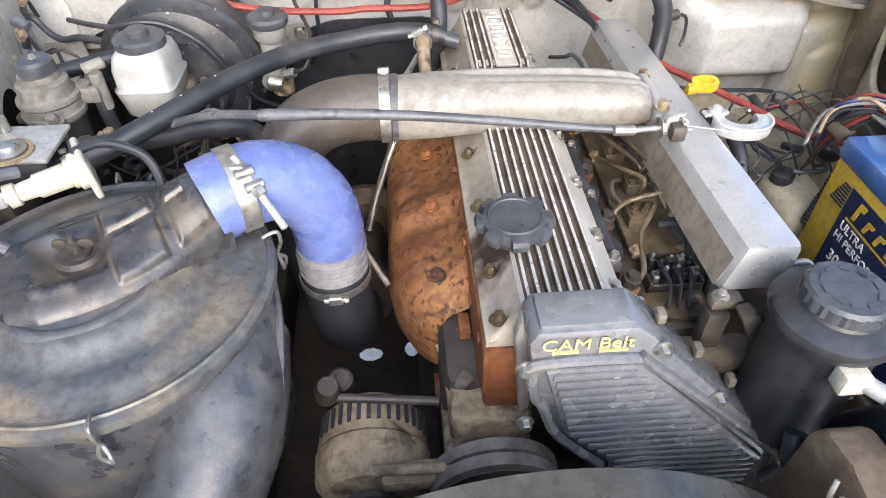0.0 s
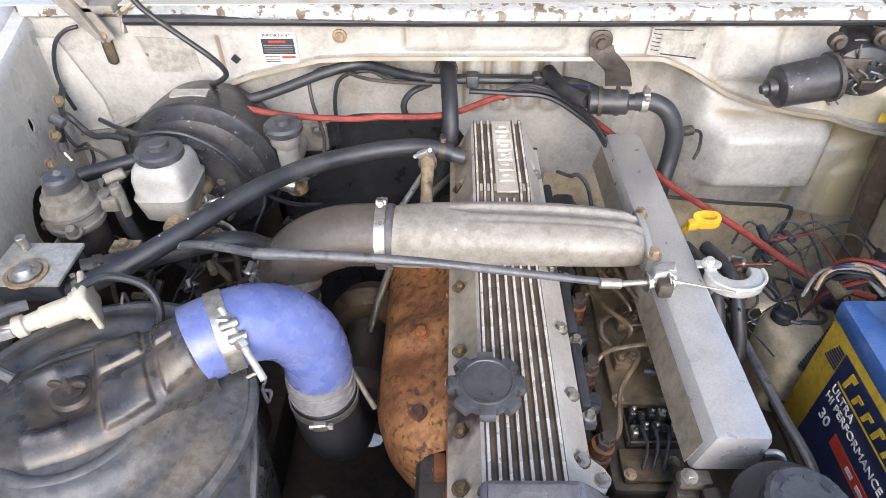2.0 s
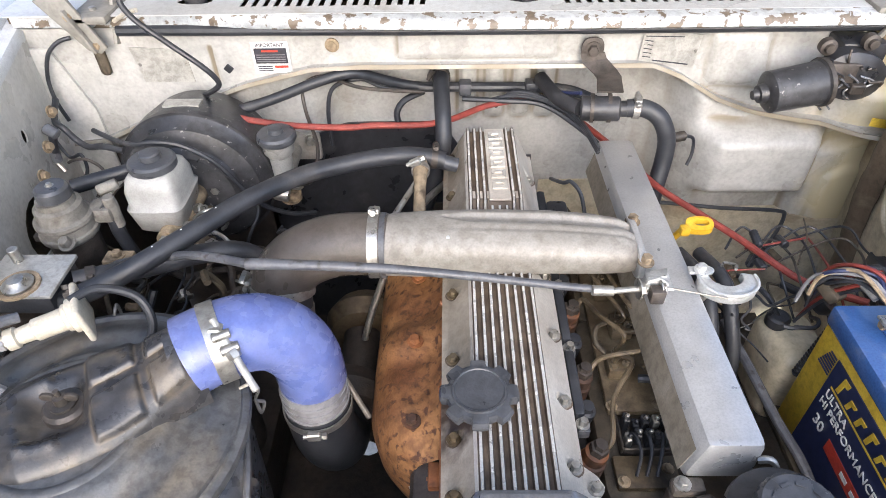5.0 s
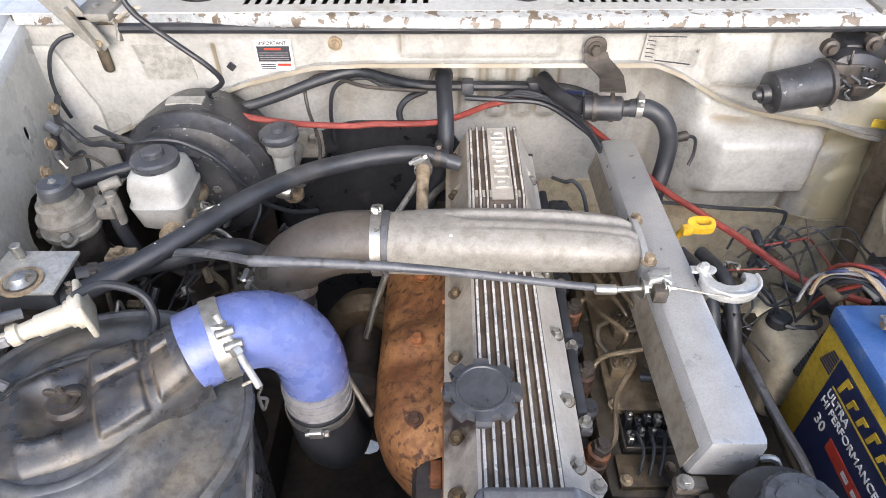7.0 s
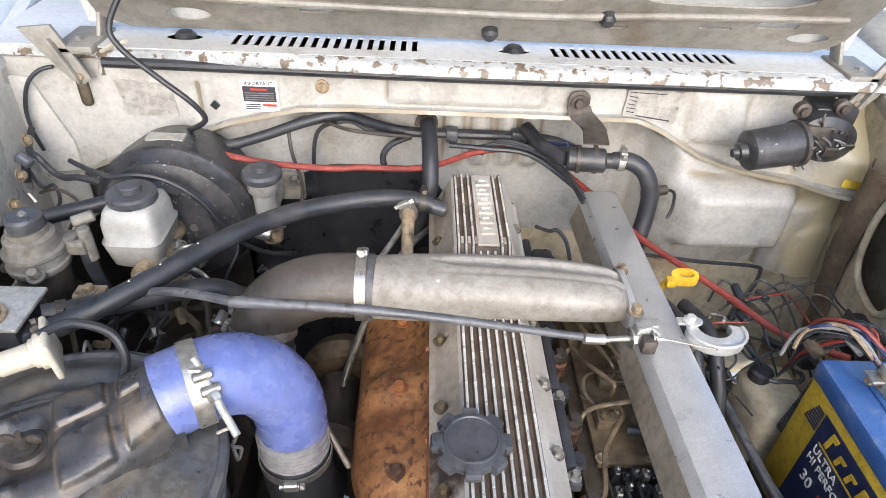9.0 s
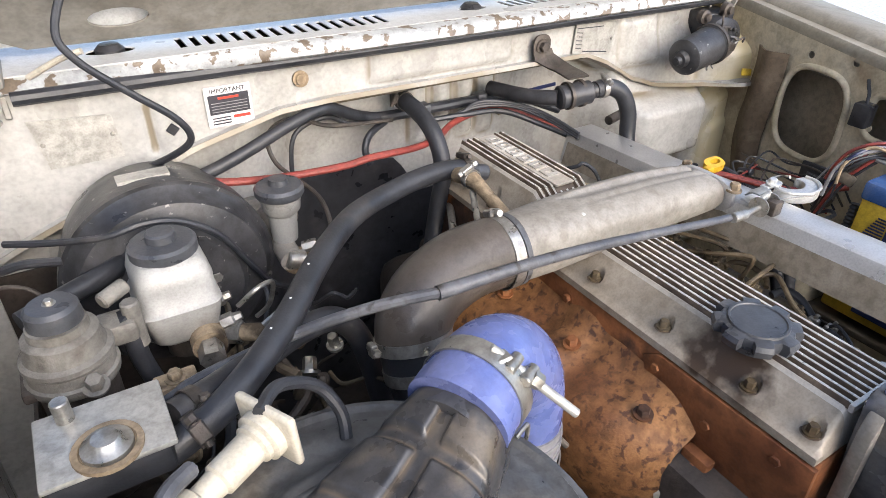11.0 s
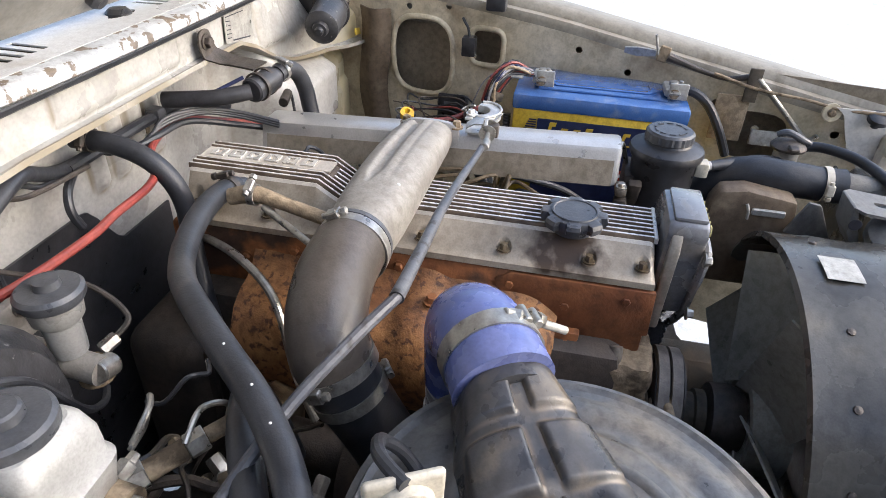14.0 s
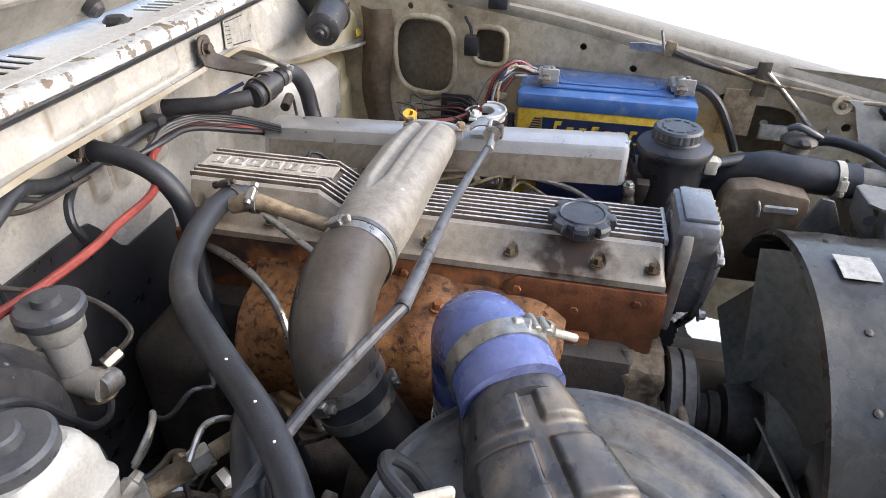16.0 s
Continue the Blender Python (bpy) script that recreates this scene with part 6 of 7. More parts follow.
for k in range(10):
    a = 2 * math.pi * k / 10
    q = PS + Vector((math.cos(a) * 0.024, math.sin(a) * 0.024, 1.0072))
    part("moulded_mark", box(q - Vector((0.005, 0.0016, 0)), q + Vector((0.005, 0.0016, 0.0008)), turn=pose(0, 0, 0, 0, 0, math.degrees(a) + 90)), CAPBLACK, pc)
part("spout", box((0.226, -0.176, 0.938), (0.252, -0.156, 0.962), 0.003), BEIGE, ps, "pale square spout with hose")
part("spout_nozzle", rod((0.248, -0.168, 0.949), (0.275, -0.188, 0.940), 0.0085, n=14), GREYBAND, ps)
part("lower_pipe", tube([(0.225, -0.165, 0.86), (0.222, -0.185, 0.83), (0.245, -0.20, 0.79), (0.25, -0.20, 0.72)], 0.011, 12), RUBBER, ps)
part("bracket", box((0.22, -0.075, 0.88), (0.30, -0.05, 0.93), 0.003), IRON, ps)
solo("return_hose", tube([(0.268, -0.185, 0.942), (0.285, -0.225, 0.945), (0.31, -0.27, 0.945), (0.345, -0.33, 0.93)], 0.009, 12), RUBBER, "black rubber return hose from the steering reservoir", "hose")

# ---- alternator and pulleys ----
ALT = Vector((-0.203, 0, 0.702))
alt = thing("alternator", (-0.205, -0.08, 0.64), "mud-dusted alloy alternator with slotted case", "alternator")
part("rear_case", spun([(0, 0.03), (0.004, 0.055), (0.018, 0.066), (0.060, 0.068)], ALT + Vector((0, -0.01, 0)), (0, -1, 0), 40), TAN, alt)
part("front_case", spun([(0.060, 0.066), (0.064, 0.070), (0.095, 0.068), (0.112, 0.055), (0.115, 0.03)], ALT + Vector((0, -0.01, 0)), (0, -1, 0), 40), TAN, alt)
for k in range(14):
    a = radians(20 + k * 10)
    o = Vector((math.cos(a), 0, math.sin(a)))
    q = ALT + o * 0.0655 + Vector((0, -0.045, 0))
    part("vent_slot", box(q - Vector((0.0022, 0.013, 0.004)), q + Vector((0.0022, 0.013, 0.004)), turn=pose(0, 0, 0, 0, 90 - math.degrees(a), 0)), INK, alt)
part("terminal_box", spun([(0, 0.016), (0.02, 0.016), (0.024, 0.012)], ALT + Vector((-0.035, 0.0, 0.055)), (0, -0.3, 1), 18), DARKSTEEL, alt)
part("bracket_arm", box((-0.19, -0.135, 0.735), (-0.09, -0.105, 0.755), 0.005), TAN, alt)
part("adjuster_bolt", rod((-0.20, -0.13, 0.78), (-0.09, -0.125, 0.765), 0.006), TAN, alt)
part("pulley", spun([(0, 0.012), (0.001, 0.034), (0.008, 0.034), (0.011, 0.028), (0.014, 0.034), (0.022, 0.034), (0.023, 0.012)], ALT + Vector((0, -0.128, 0)), (0, -1, 0), 32), DARKSTEEL, alt)
def lumpy(lo, hi, amp, cuts=7, bevel=0.010):
    """A rough sand-cast block with an uneven, mud-caked skin."""
    b = box(lo, hi, bevel, 2)
    bmesh.ops.subdivide_edges(b, edges=[e for e in b.edges if e.calc_length() > 0.012], cuts=cuts, use_grid_fill=True)
    for v in b.verts:
        n = noise.noise_vector(v.co * 42.0)
        v.co += n * amp + noise.noise_vector(v.co * 150.0) * amp * 0.3
    return b


water = thing("water_pump", (-0.08, -0.08, 0.70), "mud-caked alloy water pump housing with an eye bracket", "water pump")
part("casting", lumpy((-0.110, -0.099, 0.700), (-0.020, -0.034, 0.815), 0.006), TAN, water, "mud-caked casting")
part("lower_casting", lumpy((-0.102, -0.104, 0.640), (-0.020, -0.052, 0.698), 0.005), TAN, water)
part("web", prism([(-0.118, 0.742), (-0.112, 0.756), (-0.070, 0.752), (-0.070, 0.738)], "y", -0.106, -0.030, 0.003), TAN, water)
part("fin", box((-0.116, -0.082, 0.690), (-0.100, -0.078, 0.752), 0.001, 1), TAN, water)
part("eye_plate", prism([(-0.008, 0.738), (0.006, 0.750), (0.011, 0.800), (0.006, 0.820), (-0.012, 0.826), (-0.028, 0.818), (-0.032, 0.800), (-0.024, 0.782), (-0.026, 0.745)], "x", -0.094, -0.082, 0.003), ALU_DULL, water, "alloy bracket with a bolt eye")
part("eye_rim", spun([(0, 0.0115), (0.004, 0.0115), (0.004, 0.0075), (0.001, 0.0072)], (-0.094, -0.012, 0.806), (-1, -0.1, 0.2), 20), ALU_DULL, water)
part("eye_hole", spun([(0, 0.0072), (0.0008, 0.0068), (0.0008, 0)], (-0.0942, -0.012, 0.806), (-1, -0.1, 0.2), 16), INK, water, "dark bolt hole")
part("boss", spun([(0, 0.017), (0.010, 0.015), (0.012, 0.011)], (-0.092, -0.033, 0.753), (-1, -0.2, 0.3), 18), TAN, water)
part("boss_bolt", hexbolt((-0.104, -0.036, 0.757), (-1, -0.2, 0.3), 0.008, 0.007), TAN, water)
part("bypass_pipe", tube([(-0.088, -0.050, 0.830), (-0.096, -0.050, 0.815), (-0.102, -0.040, 0.790), (-0.108, -0.022, 0.762), (-0.112, -0.010, 0.735)], [0.0085, 0.0085, 0.0075, 0.006, 0.005], 12), OILY, water, "dull bent bypass pipe")
part("pale_cap", spun([(0, 0.018), (0.012, 0.017), (0.018, 0.010), (0.019, 0)], (-0.100, 0.042, 0.778), (-0.8, -0.2, 0.5), 20), BEIGE, water, "pale rounded cap")
solo("head_lug", prism([(0.000, 0.842), (0.034, 0.842), (0.034, 0.806), (0.020, 0.798), (0.004, 0.804)], "x", -0.092, -0.0775, 0.003), RUST_HEAD, "rusty bolted lug below the head", "lug")
solo("lug_bolt", hexbolt((-0.0925, 0.017, 0.820), (-1, 0, 0), 0.007, 0.006), RUST_HEAD, "rusty bolt in the lug below the head", "bolt")


def belt_loop(x, y, z0, z1, r0, r1, width, thick):
    """A flat belt running round a pulley at the top and a larger one below."""
    path = [(x + r1 * math.cos(a), z1 + r1 * math.sin(a)) for a in np.linspace(0, math.pi, 22)]
    path += [(x + r0 * math.cos(a), z0 + r0 * math.sin(a)) for a in np.linspace(math.pi, 2 * math.pi, 22)]
    rows = []
    for k, (px_, pz) in enumerate(path):
        c = Vector((x, 0, z1 if k < 22 else z0))
        n = (Vector((px_, 0, pz)) - c).normalized()
        p = Vector((px_, y, pz))
        h = Vector((0, width / 2, 0))
        rows.append([p - h, p - h * 0.9 + n * thick, p + h * 0.9 + n * thick, p + h])
    return grid(rows + rows[:1], close=True)


for y in (-0.119, -0.137):
    solo("drive_belt", belt_loop(-0.062, y, 0.55, 0.727, 0.075, 0.064, 0.0155, 0.010), BELT, "worn dusty grey drive belt ahead of the engine", "belt", "drive belts")
solo("idler_pulley", spun([(0, 0.02), (0.001, 0.062), (0.037, 0.062), (0.0375, 0.068), (0.0395, 0.068), (0.040, 0.02), (0.050, 0.018)], (-0.062, -0.109, 0.727), (0, -1, 0), 44), DARKSTEEL, "dark steel idler pulley under the drive belts", "pulley")
solo("fan_pulley", spun([(0, 0.02), (0.001, 0.036), (0.012, 0.036), (0.014, 0.030), (0.030, 0.030), (0.032, 0.036), (0.046, 0.036), (0.048, 0.02)], (-0.035, -0.152, 0.683), (0, -1, 0), 36), UNDER, "dark steel fan pulley and spacer", "pulley")

# ---- fan, shroud and radiator ----
SC = Vector((-0.035, 0, 0.683))
SR = 0.2745
shroud = thing("fan_shroud", (0, -0.3, 0.40), "dusty black plastic fan shroud ring", "fan shroud")
def shroud_y(y, a):
    """The rear edge is cut back low on the passenger side."""
    w = step(-1.75, -1.45, a) * (1 - step(0.30, 0.55, a))
    return min(y, -0.247 - 0.085 * w) + 0.004 + 0.010 * math.sin(a)


prof = [(-0.247, SR - 0.004), (-0.250, SR + 0.004), (-0.30, SR + 0.004), (-0.31, SR + 0.006), (-0.365, SR + 0.004), (-0.40, SR + 0.008), (-0.40, SR + 0.002), (-0.365, SR - 0.001), (-0.31, SR - 0.001), (-0.30, SR - 0.001), (-0.250, SR - 0.004)]
rings = [[(SC.x + r * math.cos(a), shroud_y(y, a), SC.z + r * math.sin(a)) for a in np.linspace(-math.pi, math.pi, 97)[:-1]] for y, r in prof]
part("ring", grid(rings + rings[:1], close=True), SHROUD, shroud, "", 40)
part("panel", pierced([(-0.36, 0.42), (0.36, 0.42), (0.36, 0.93), (-0.36, 0.93)], [[(SC.x + (SR + 0.03) * 0.92 * math.cos(a), SC.z + (SR + 0.03) * 0.88 * math.sin(a)) for a in np.linspace(0, 2 * math.pi, 49)[:-1]]], lambda a, b, c: Vector((a, -0.405 - c, b)), 0.004), SHROUD, shroud, "", 25)
part("label", thicken(grid([[(SC.x + (SR + 0.0085) * math.cos(a), y, SC.z + (SR + 0.0085) * math.sin(a)) for y in (-0.270, -0.284, -0.298, -0.312)] for a in np.linspace(radians(86), radians(96), 10)]), 0.0006), PAPER, shroud, "torn pale paper label")
for k in range(5):
    a = radians(75 + k * 18)
    part("rivet", spun([(0, 0.005), (0.002, 0.0045), (0.003, 0)], (SC.x + (SR + 0.004) * math.cos(a), -0.282, SC.z + (SR + 0.004) * math.sin(a)), (math.cos(a), 0, math.sin(a)), 12), DARKSTEEL, shroud)
fan = thing("cooling_fan", (0, -0.27, 0.42), "grey plastic cooling fan behind the engine pulley", "fan")
part("hub", spun([(0, 0.03), (0.004, 0.048), (0.03, 0.052), (0.05, 0.045), (0.055, 0.02)], (SC.x, -0.20, SC.z), (0, -1, 0), 36), DARKSTEEL, fan, "finned viscous clutch hub")
part("carrier", ring_band((SC.x, -0.275, SC.z), (0, 1, 0), 0.062, 0.055, 0.012, 40), FANGREY, fan)
for k in range(7):
    a0 = 2 * math.pi * k / 7 + 0.25
    rows = []
    for r in np.linspace(0.060, 0.250, 7):
        w = 0.12 + 0.18 * (r - 0.07)
        row = []
        for s in np.linspace(-1, 1, 5):
            a = a0 + s * (0.040 + 0.012 * (r / 0.25)) / r
            row.append((SC.x + r * math.cos(a), -0.272 - s * 0.030 + 0.006 * s * s, SC.z + r * math.sin(a)))
        rows.append(row)
    part("blade", thicken(grid(rows), 0.003), FANGREY, fan, "curved grey plastic blade" if k == 0 else "", 50)

rad = thing("radiator", (0, -0.46, 0.40), "black radiator with dusty top tank", "radiator")
part("core", box((-0.33, -0.48, 0.42), (0.33, -0.43, 0.88), 0.003), DARKSTEEL, rad)
part("top_tank", box((-0.34, -0.495, 0.875), (0.34, -0.415, 0.945), 0.018, 3), SHROUD, rad)
part("bottom_tank", box((-0.34, -0.495, 0.37), (0.34, -0.415, 0.43), 0.018, 3), SHROUD, rad)
part("neck", rod((0.267, -0.380, 0.934), (0.264, -0.450, 0.930), 0.024, n=24), DUSTALLOY, rad, "dull metal hose neck")
part("ribs", spun([(0, 0.046), (0.010, 0.054), (0.017, 0.054), (0.021, 0.048), (0.027, 0.056), (0.036, 0.056), (0.040, 0.049), (0.048, 0.052), (0.052, 0.040), (0.053, 0.0)], (0.120, -0.440, 0.905), (-0.35, 0.25, 1), 40), DULLTAG, rad, "ribbed grey outlet collar")
part("lug", pierced([(-0.352, 0.118), (-0.352, 0.172), (-0.364, 0.182), (-0.432, 0.182), (-0.432, 0.108), (-0.364, 0.108)], [oval(-0.402, 0.145, 0.016, 0.007, 16, 3)], lambda a, b, c: Vector((b, a, 0.971 + 0.10 * (a + 0.352) - c)), 0.004), DULLTAG, rad, "dull alloy bracket with a slot")
part("lug_leg", prism([(-0.3505, 0.971), (-0.3565, 0.971), (-0.378, 0.910), (-0.370, 0.904), (-0.354, 0.932)], "x", 0.118, 0.172, 0.0015), DULLTAG, rad)
part("lug_hole", spun([(0, 0.009), (0.001, 0.008), (0.001, 0)], (0.1178, -0.361, 0.945), (-1, 0, 0), 14), INK, rad)
tank_cap = thing("radiator_filler", (0.345, -0.318, 0.91), "pressed metal radiator filler cap on its alloy neck", "radiator cap")
part("neck", spun([(0.85, 0.024), (0.92, 0.024), (0.93, 0.020), (0.955, 0.020), (0.958, 0.026)], (0.345, -0.318, 0), (0, 0, 1), 24), ALU_DULL, tank_cap)
part("lever", tube([(0.350, -0.296, 0.978), (0.348, -0.312, 0.984), (0.345, -0.335, 0.976), (0.348, -0.352, 0.968)], [0.005, 0.006, 0.0055, 0.004], 10), GREYCABLE, tank_cap)
part("cap", spun([(0.958, 0.028), (0.962, 0.029), (0.968, 0.024), (0.972, 0.012), (0.973, 0)], (0.345, -0.318, 0), (0, 0, 1), 28), DARKSTEEL, tank_cap)
for k in (-1, 1):
    part("wing", box((0.345 + k * 0.030 - 0.010, -0.326, 0.966), (0.345 + k * 0.030 + 0.010, -0.310, 0.972), 0.002, 1), DARKSTEEL, tank_cap)
upper = thing("radiator_hose", (0.2, -0.28, 0.92), "thick black rubber upper radiator hose", "hose")
part("hose", tube([(0.31, -0.13, 0.76), (0.308, -0.165, 0.84), (0.296, -0.205, 0.905), (0.280, -0.25, 0.931), (0.270, -0.30, 0.936), (0.267, -0.355, 0.934), (0.267, -0.390, 0.934)], [0.030, 0.030, 0.031, 0.030, 0.029, 0.0275, 0.0285], 24), RUBBER, upper, "", 60)
clamp((0.267, -0.362, 0.934), (0, -1, 0), 0.0282, upper, 0.011, (-1, 0, 0.15), BEIGE)
solo("overflow_hose", tube([(0.355, -0.33, 0.955), (0.345, -0.37, 0.965), (0.30, -0.42, 0.965), (0.22, -0.46, 0.95), (0.16, -0.50, 0.92)], 0.0085, 12), RUBBER, "black rubber overflow hose from the radiator cap", "hose")
guard = thing("shroud_guard", (0.24, -0.27, 0.76), "dull brown sheet metal guard behind the shroud", "guard")
part("body", prism([(-0.185, 0.76), (-0.188, 0.905), (-0.200, 0.930), (-0.238, 0.936), (-0.315, 0.925), (-0.335, 0.76)], "x", 0.205, 0.250, 0.008), DARKBROWN, guard)
part("strip", box((0.200, -0.300, 0.897), (0.206, -0.250, 0.909), 0.002, 1), TAG, guard, "bare metal strip")
part("clip", tube([(0.202, -0.240, 0.915), (0.199, -0.244, 0.905), (0.201, -0.246, 0.890)], 0.0025, 8), TAG, guard)
part("gusset", prism([(-0.300, 0.880), (-0.322, 0.936), (-0.340, 0.934), (-0.372, 0.872)], "x", 0.188, 0.196, 0.003), DULLTAG, guard, "pale triangular gusset")
sup = thing("radiator_support", (0, -0.52, 0.5), "cream painted front radiator support panel", "panel")
part("crossbar", box((-0.62, -0.56, 0.93), (0.62, -0.50, 0.965), 0.008), CREAM, sup)
part("side_panel", box((0.42, -0.54, 0.45), (0.60, -0.50, 0.94), 0.006), CREAM, sup)
part("side_panel", box((-0.62, -0.54, 0.45), (-0.42, -0.50, 0.94), 0.006), CREAM, sup)
part("bolt", hexbolt((0.50, -0.505, 0.968), (0, 0, 1), 0.013, 0.014), DARKSTEEL, sup)

# ---- battery ----
BS = Vector((-0.015, -0.003, 0.014))
B0, B1 = Vector((0.418, -0.156, 0.750)), Vector((0.588, 0.160, 0.943))
bat = thing("battery", (0.477, 0, 0.765), "yellow car battery with blue lid and navy label", "battery")
part("case", box(B0, B1, 0.005), BATYEL, bat, "yellow plastic case")
part("lid", box((B0.x - 0.003, B0.y - 0.003, 0.940), (B1.x + 0.003, B1.y + 0.003, 0.970), 0.006), BATBLUE, bat, "blue plastic lid")
part("lid_step", box((0.451, -0.12, 0.969), (0.556, 0.12, 0.975), 0.003), BATBLUE, bat)
hp = [(0.440, -0.085), (0.455, -0.10), (0.500, -0.10), (0.500, -0.088), (0.462, -0.088), (0.452, -0.078), (0.452, 0.078), (0.462, 0.088), (0.500, 0.088), (0.500, 0.10), (0.455, 0.10), (0.440, 0.085)]
part("carry_handle", prism([(a + 0.026, b) for a, b in hp], "z", 0.975, 0.9775, 0.0005), BATBLUE, bat, "folded carry handle")
lx = B0.x - 0.0014
label = part("label_panel", box((lx, -0.13, 0.765), (B0.x - 0.0002, 0.112, 0.926)), NAVY, bat, "navy blue printed label")
part("yellow_stripe", box((lx - 0.0008, -0.075, 0.888), (lx - 0.0001, 0.100, 0.8905)), BATYEL, label)
for k in range(7):
    part("speed_line", box((lx - 0.0008, 0.114, 0.893 + k * 0.0048), (lx - 0.0001, 0.140 - k * 0.002, 0.8955 + k * 0.0048)), NAVY, label)
for k in range(7):
    y0, h_ = 0.092 - k * 0.023, (0.026, 0.016, 0.016, 0.021, 0.015, 0.016, 0.019)[k]
    part("brand_shape", prism([(y0, 0.895), (y0 - 0.004, 0.895 + h_), (y0 - 0.017, 0.895 + h_), (y0 - 0.015, 0.895 + 0.7 * h_), (y0 - 0.009, 0.895 + 0.7 * h_), (y0 - 0.006, 0.895)], "x", lx - 0.0014, lx - 0.0001), BATYEL, label)
turn = pose(0, 0, 0, 90, 0, -90)
words("ULTRA", 0.0165, Matrix.Translation((lx - 0.0012, 0.076, 0.8735)) @ turn, WHITEINK, label)
words("HI PERFORMANCE", 0.0165, Matrix.Translation((lx - 0.0012, 0.036, 0.857)) @ turn, WHITEINK, label)
words("30", 0.023, Matrix.Translation((lx - 0.0012, 0.086, 0.826)) @ turn, WHITEINK, label)
part("red_band", box((lx - 0.0008, -0.12, 0.818), (lx - 0.0001, 0.060, 0.838)), REDINK, label)
for k in range(5):
    part("print_line", box((lx - 0.0014, -0.09 + k * 0.024, 0.824), (lx - 0.0009, -0.075 + k * 0.024, 0.831)), WHITEINK, label)
for y, lab in ((0.115, "pos"), (-0.128, "neg")):
    term = thing("battery_terminal", (0.491, y, 0.970), "dull lead clamp terminal with bolt on the battery", "terminal", "battery terminals")
    part("clamp", box((0.458, y - 0.017, 0.977), (0.515, y + 0.017, 0.992), 0.005), TAG, term)
    part("side_plate", box((0.456, y - 0.024, 0.974), (0.462, y + 0.010, 1.004), 0.002), TAG, term)
    part("stud", rod((0.47, y - 0.010, 0.99), (0.47, y - 0.010, 1.006), 0.004, n=10), STEEL, term)
    part("post", rod((0.488, y, 0.970), (0.488, y, 0.999), 0.009, n=16, edge=0.001), STEEL, term)
    part("bolt", hexbolt((0.458, y, 0.985), (-1, 0, 0), 0.006, 0.014), TAN, term)
    part("lug", box((0.441, y - 0.009, 0.987), (0.471, y + 0.011, 0.991), 0.001, 1), STEEL, term)
    term.location += BS
bat.location += BS
for k, c in enumerate((RUBBER, REDWIRE, DARKSTEEL, RUBBER)):
    z = 0.992 + 0.003 * (k % 3)
    solo("battery_lead", tube([(0.46, 0.128 + 0.004 * k, z), (0.455 - 0.004 * k, 0.160 + 0.004 * k, z + 0.004), (0.445 - 0.006 * k, 0.182 + 0.005 * k, 0.972), (0.43, 0.20 + 0.006 * k, 0.935), (0.42 + 0.008 * k, 0.215 + 0.006 * k, 0.88)], 0.0022 + 0.0006 * (k % 2), 8), c, "thin battery lead curling down behind the battery", "wire", "battery leads").location += BS
solo("corrugated_conduit", spun([(0.003 * k, 0.0078 if k % 2 else 0.0064) for k in range(34)], (0.412, 0.168, 0.835), (0.16, 0.02, 1), 16), BLACKPL, "black corrugated conduit standing behind the battery", "conduit")
solo("earth_cable", tube([(0.485, -0.14, 0.986), (0.478, -0.168, 0.984), (0.472, -0.195, 0.965), (0.470, -0.222, 0.925), (0.48, -0.25, 0.87)], 0.0085, 10), RUBBER, "black earth cable from the battery terminal", "cable").location += BS
hold = thing("battery_hold_down", (0.51, -0.15, 0.93), "rusty twisted battery hold-down strap with hooked rod", "bracket")
part("strap", thicken(grid([[(0.528, -0.035, 1.044), (0.520, -0.035, 1.056)], [(0.518, -0.060, 1.042), (0.512, -0.060, 1.060)], [(0.512, -0.092, 1.046), (0.508, -0.092, 1.058)]]), 0.003), TAG, hold, "dusty grey twisted strap end", 40)
part("cross_plate", box((0.506, -0.116, 1.036), (0.512, -0.096, 1.066), 0.002, 1, turn=pose(0, 0, 0, 12, 0, 0)), TAN, hold, "rusty cross plate")
part("pin", rod((0.508, -0.096, 1.05), (0.508, -0.086, 1.085), 0.0025, n=8), STEEL, hold)
part("bar", tube([(0.510, -0.115, 1.047), (0.506, -0.145, 1.038), (0.500, -0.19, 1.026), (0.494, -0.225, 1.021), (0.486, -0.262, 1.030)], [0.009, 0.006, 0.0045, 0.0045, 0.006], 10), DARKSTEEL, hold, "flattened dark steel bar")
part("upright", box((0.478, -0.282, 0.985), (0.484, -0.258, 1.048), 0.002), UNDER, hold, "rusty upright plate")
part("lower_plate", box((0.484, -0.275, 0.905), (0.490, -0.215, 0.995), 0.003), TAN, hold)
part("hook_rod", tube([(0.482, -0.276, 1.030), (0.480, -0.300, 1.008), (0.474, -0.345, 0.966), (0.470, -0.382, 0.931), (0.468, -0.394, 0.930), (0.466, -0.402, 0.940)], 0.0048, 10), STEEL, hold, "hooked steel rod")
lug = thing("support_wing", (0.46, -0.47, 0.80), "cream pressed wing of the radiator support with bolt", "panel")
part("sheet", thicken(grid([[(0.450, y, z), (0.450, (y - 0.56) / 2, z), (0.450, -0.56, z)] for y, z in ((-0.535, 0.80), (-0.478, 0.895), (-0.452, 0.925), (-0.436, 0.962), (-0.425, 0.990), (-0.410, 1.002))]), 0.003), CREAM, lug, "", 0)
part("eyelet", spun([(0, 0.017), (0.004, 0.016), (0.005, 0.010), (0.004, 0.007)], (0.455, -0.406, 0.990), (-1, 0, 0.2), 20), YELLOWED, lug)
part("bolt", hexbolt((0.452, -0.406, 0.990), (-1, 0, 0.2), 0.006, 0.006), TAN, lug)
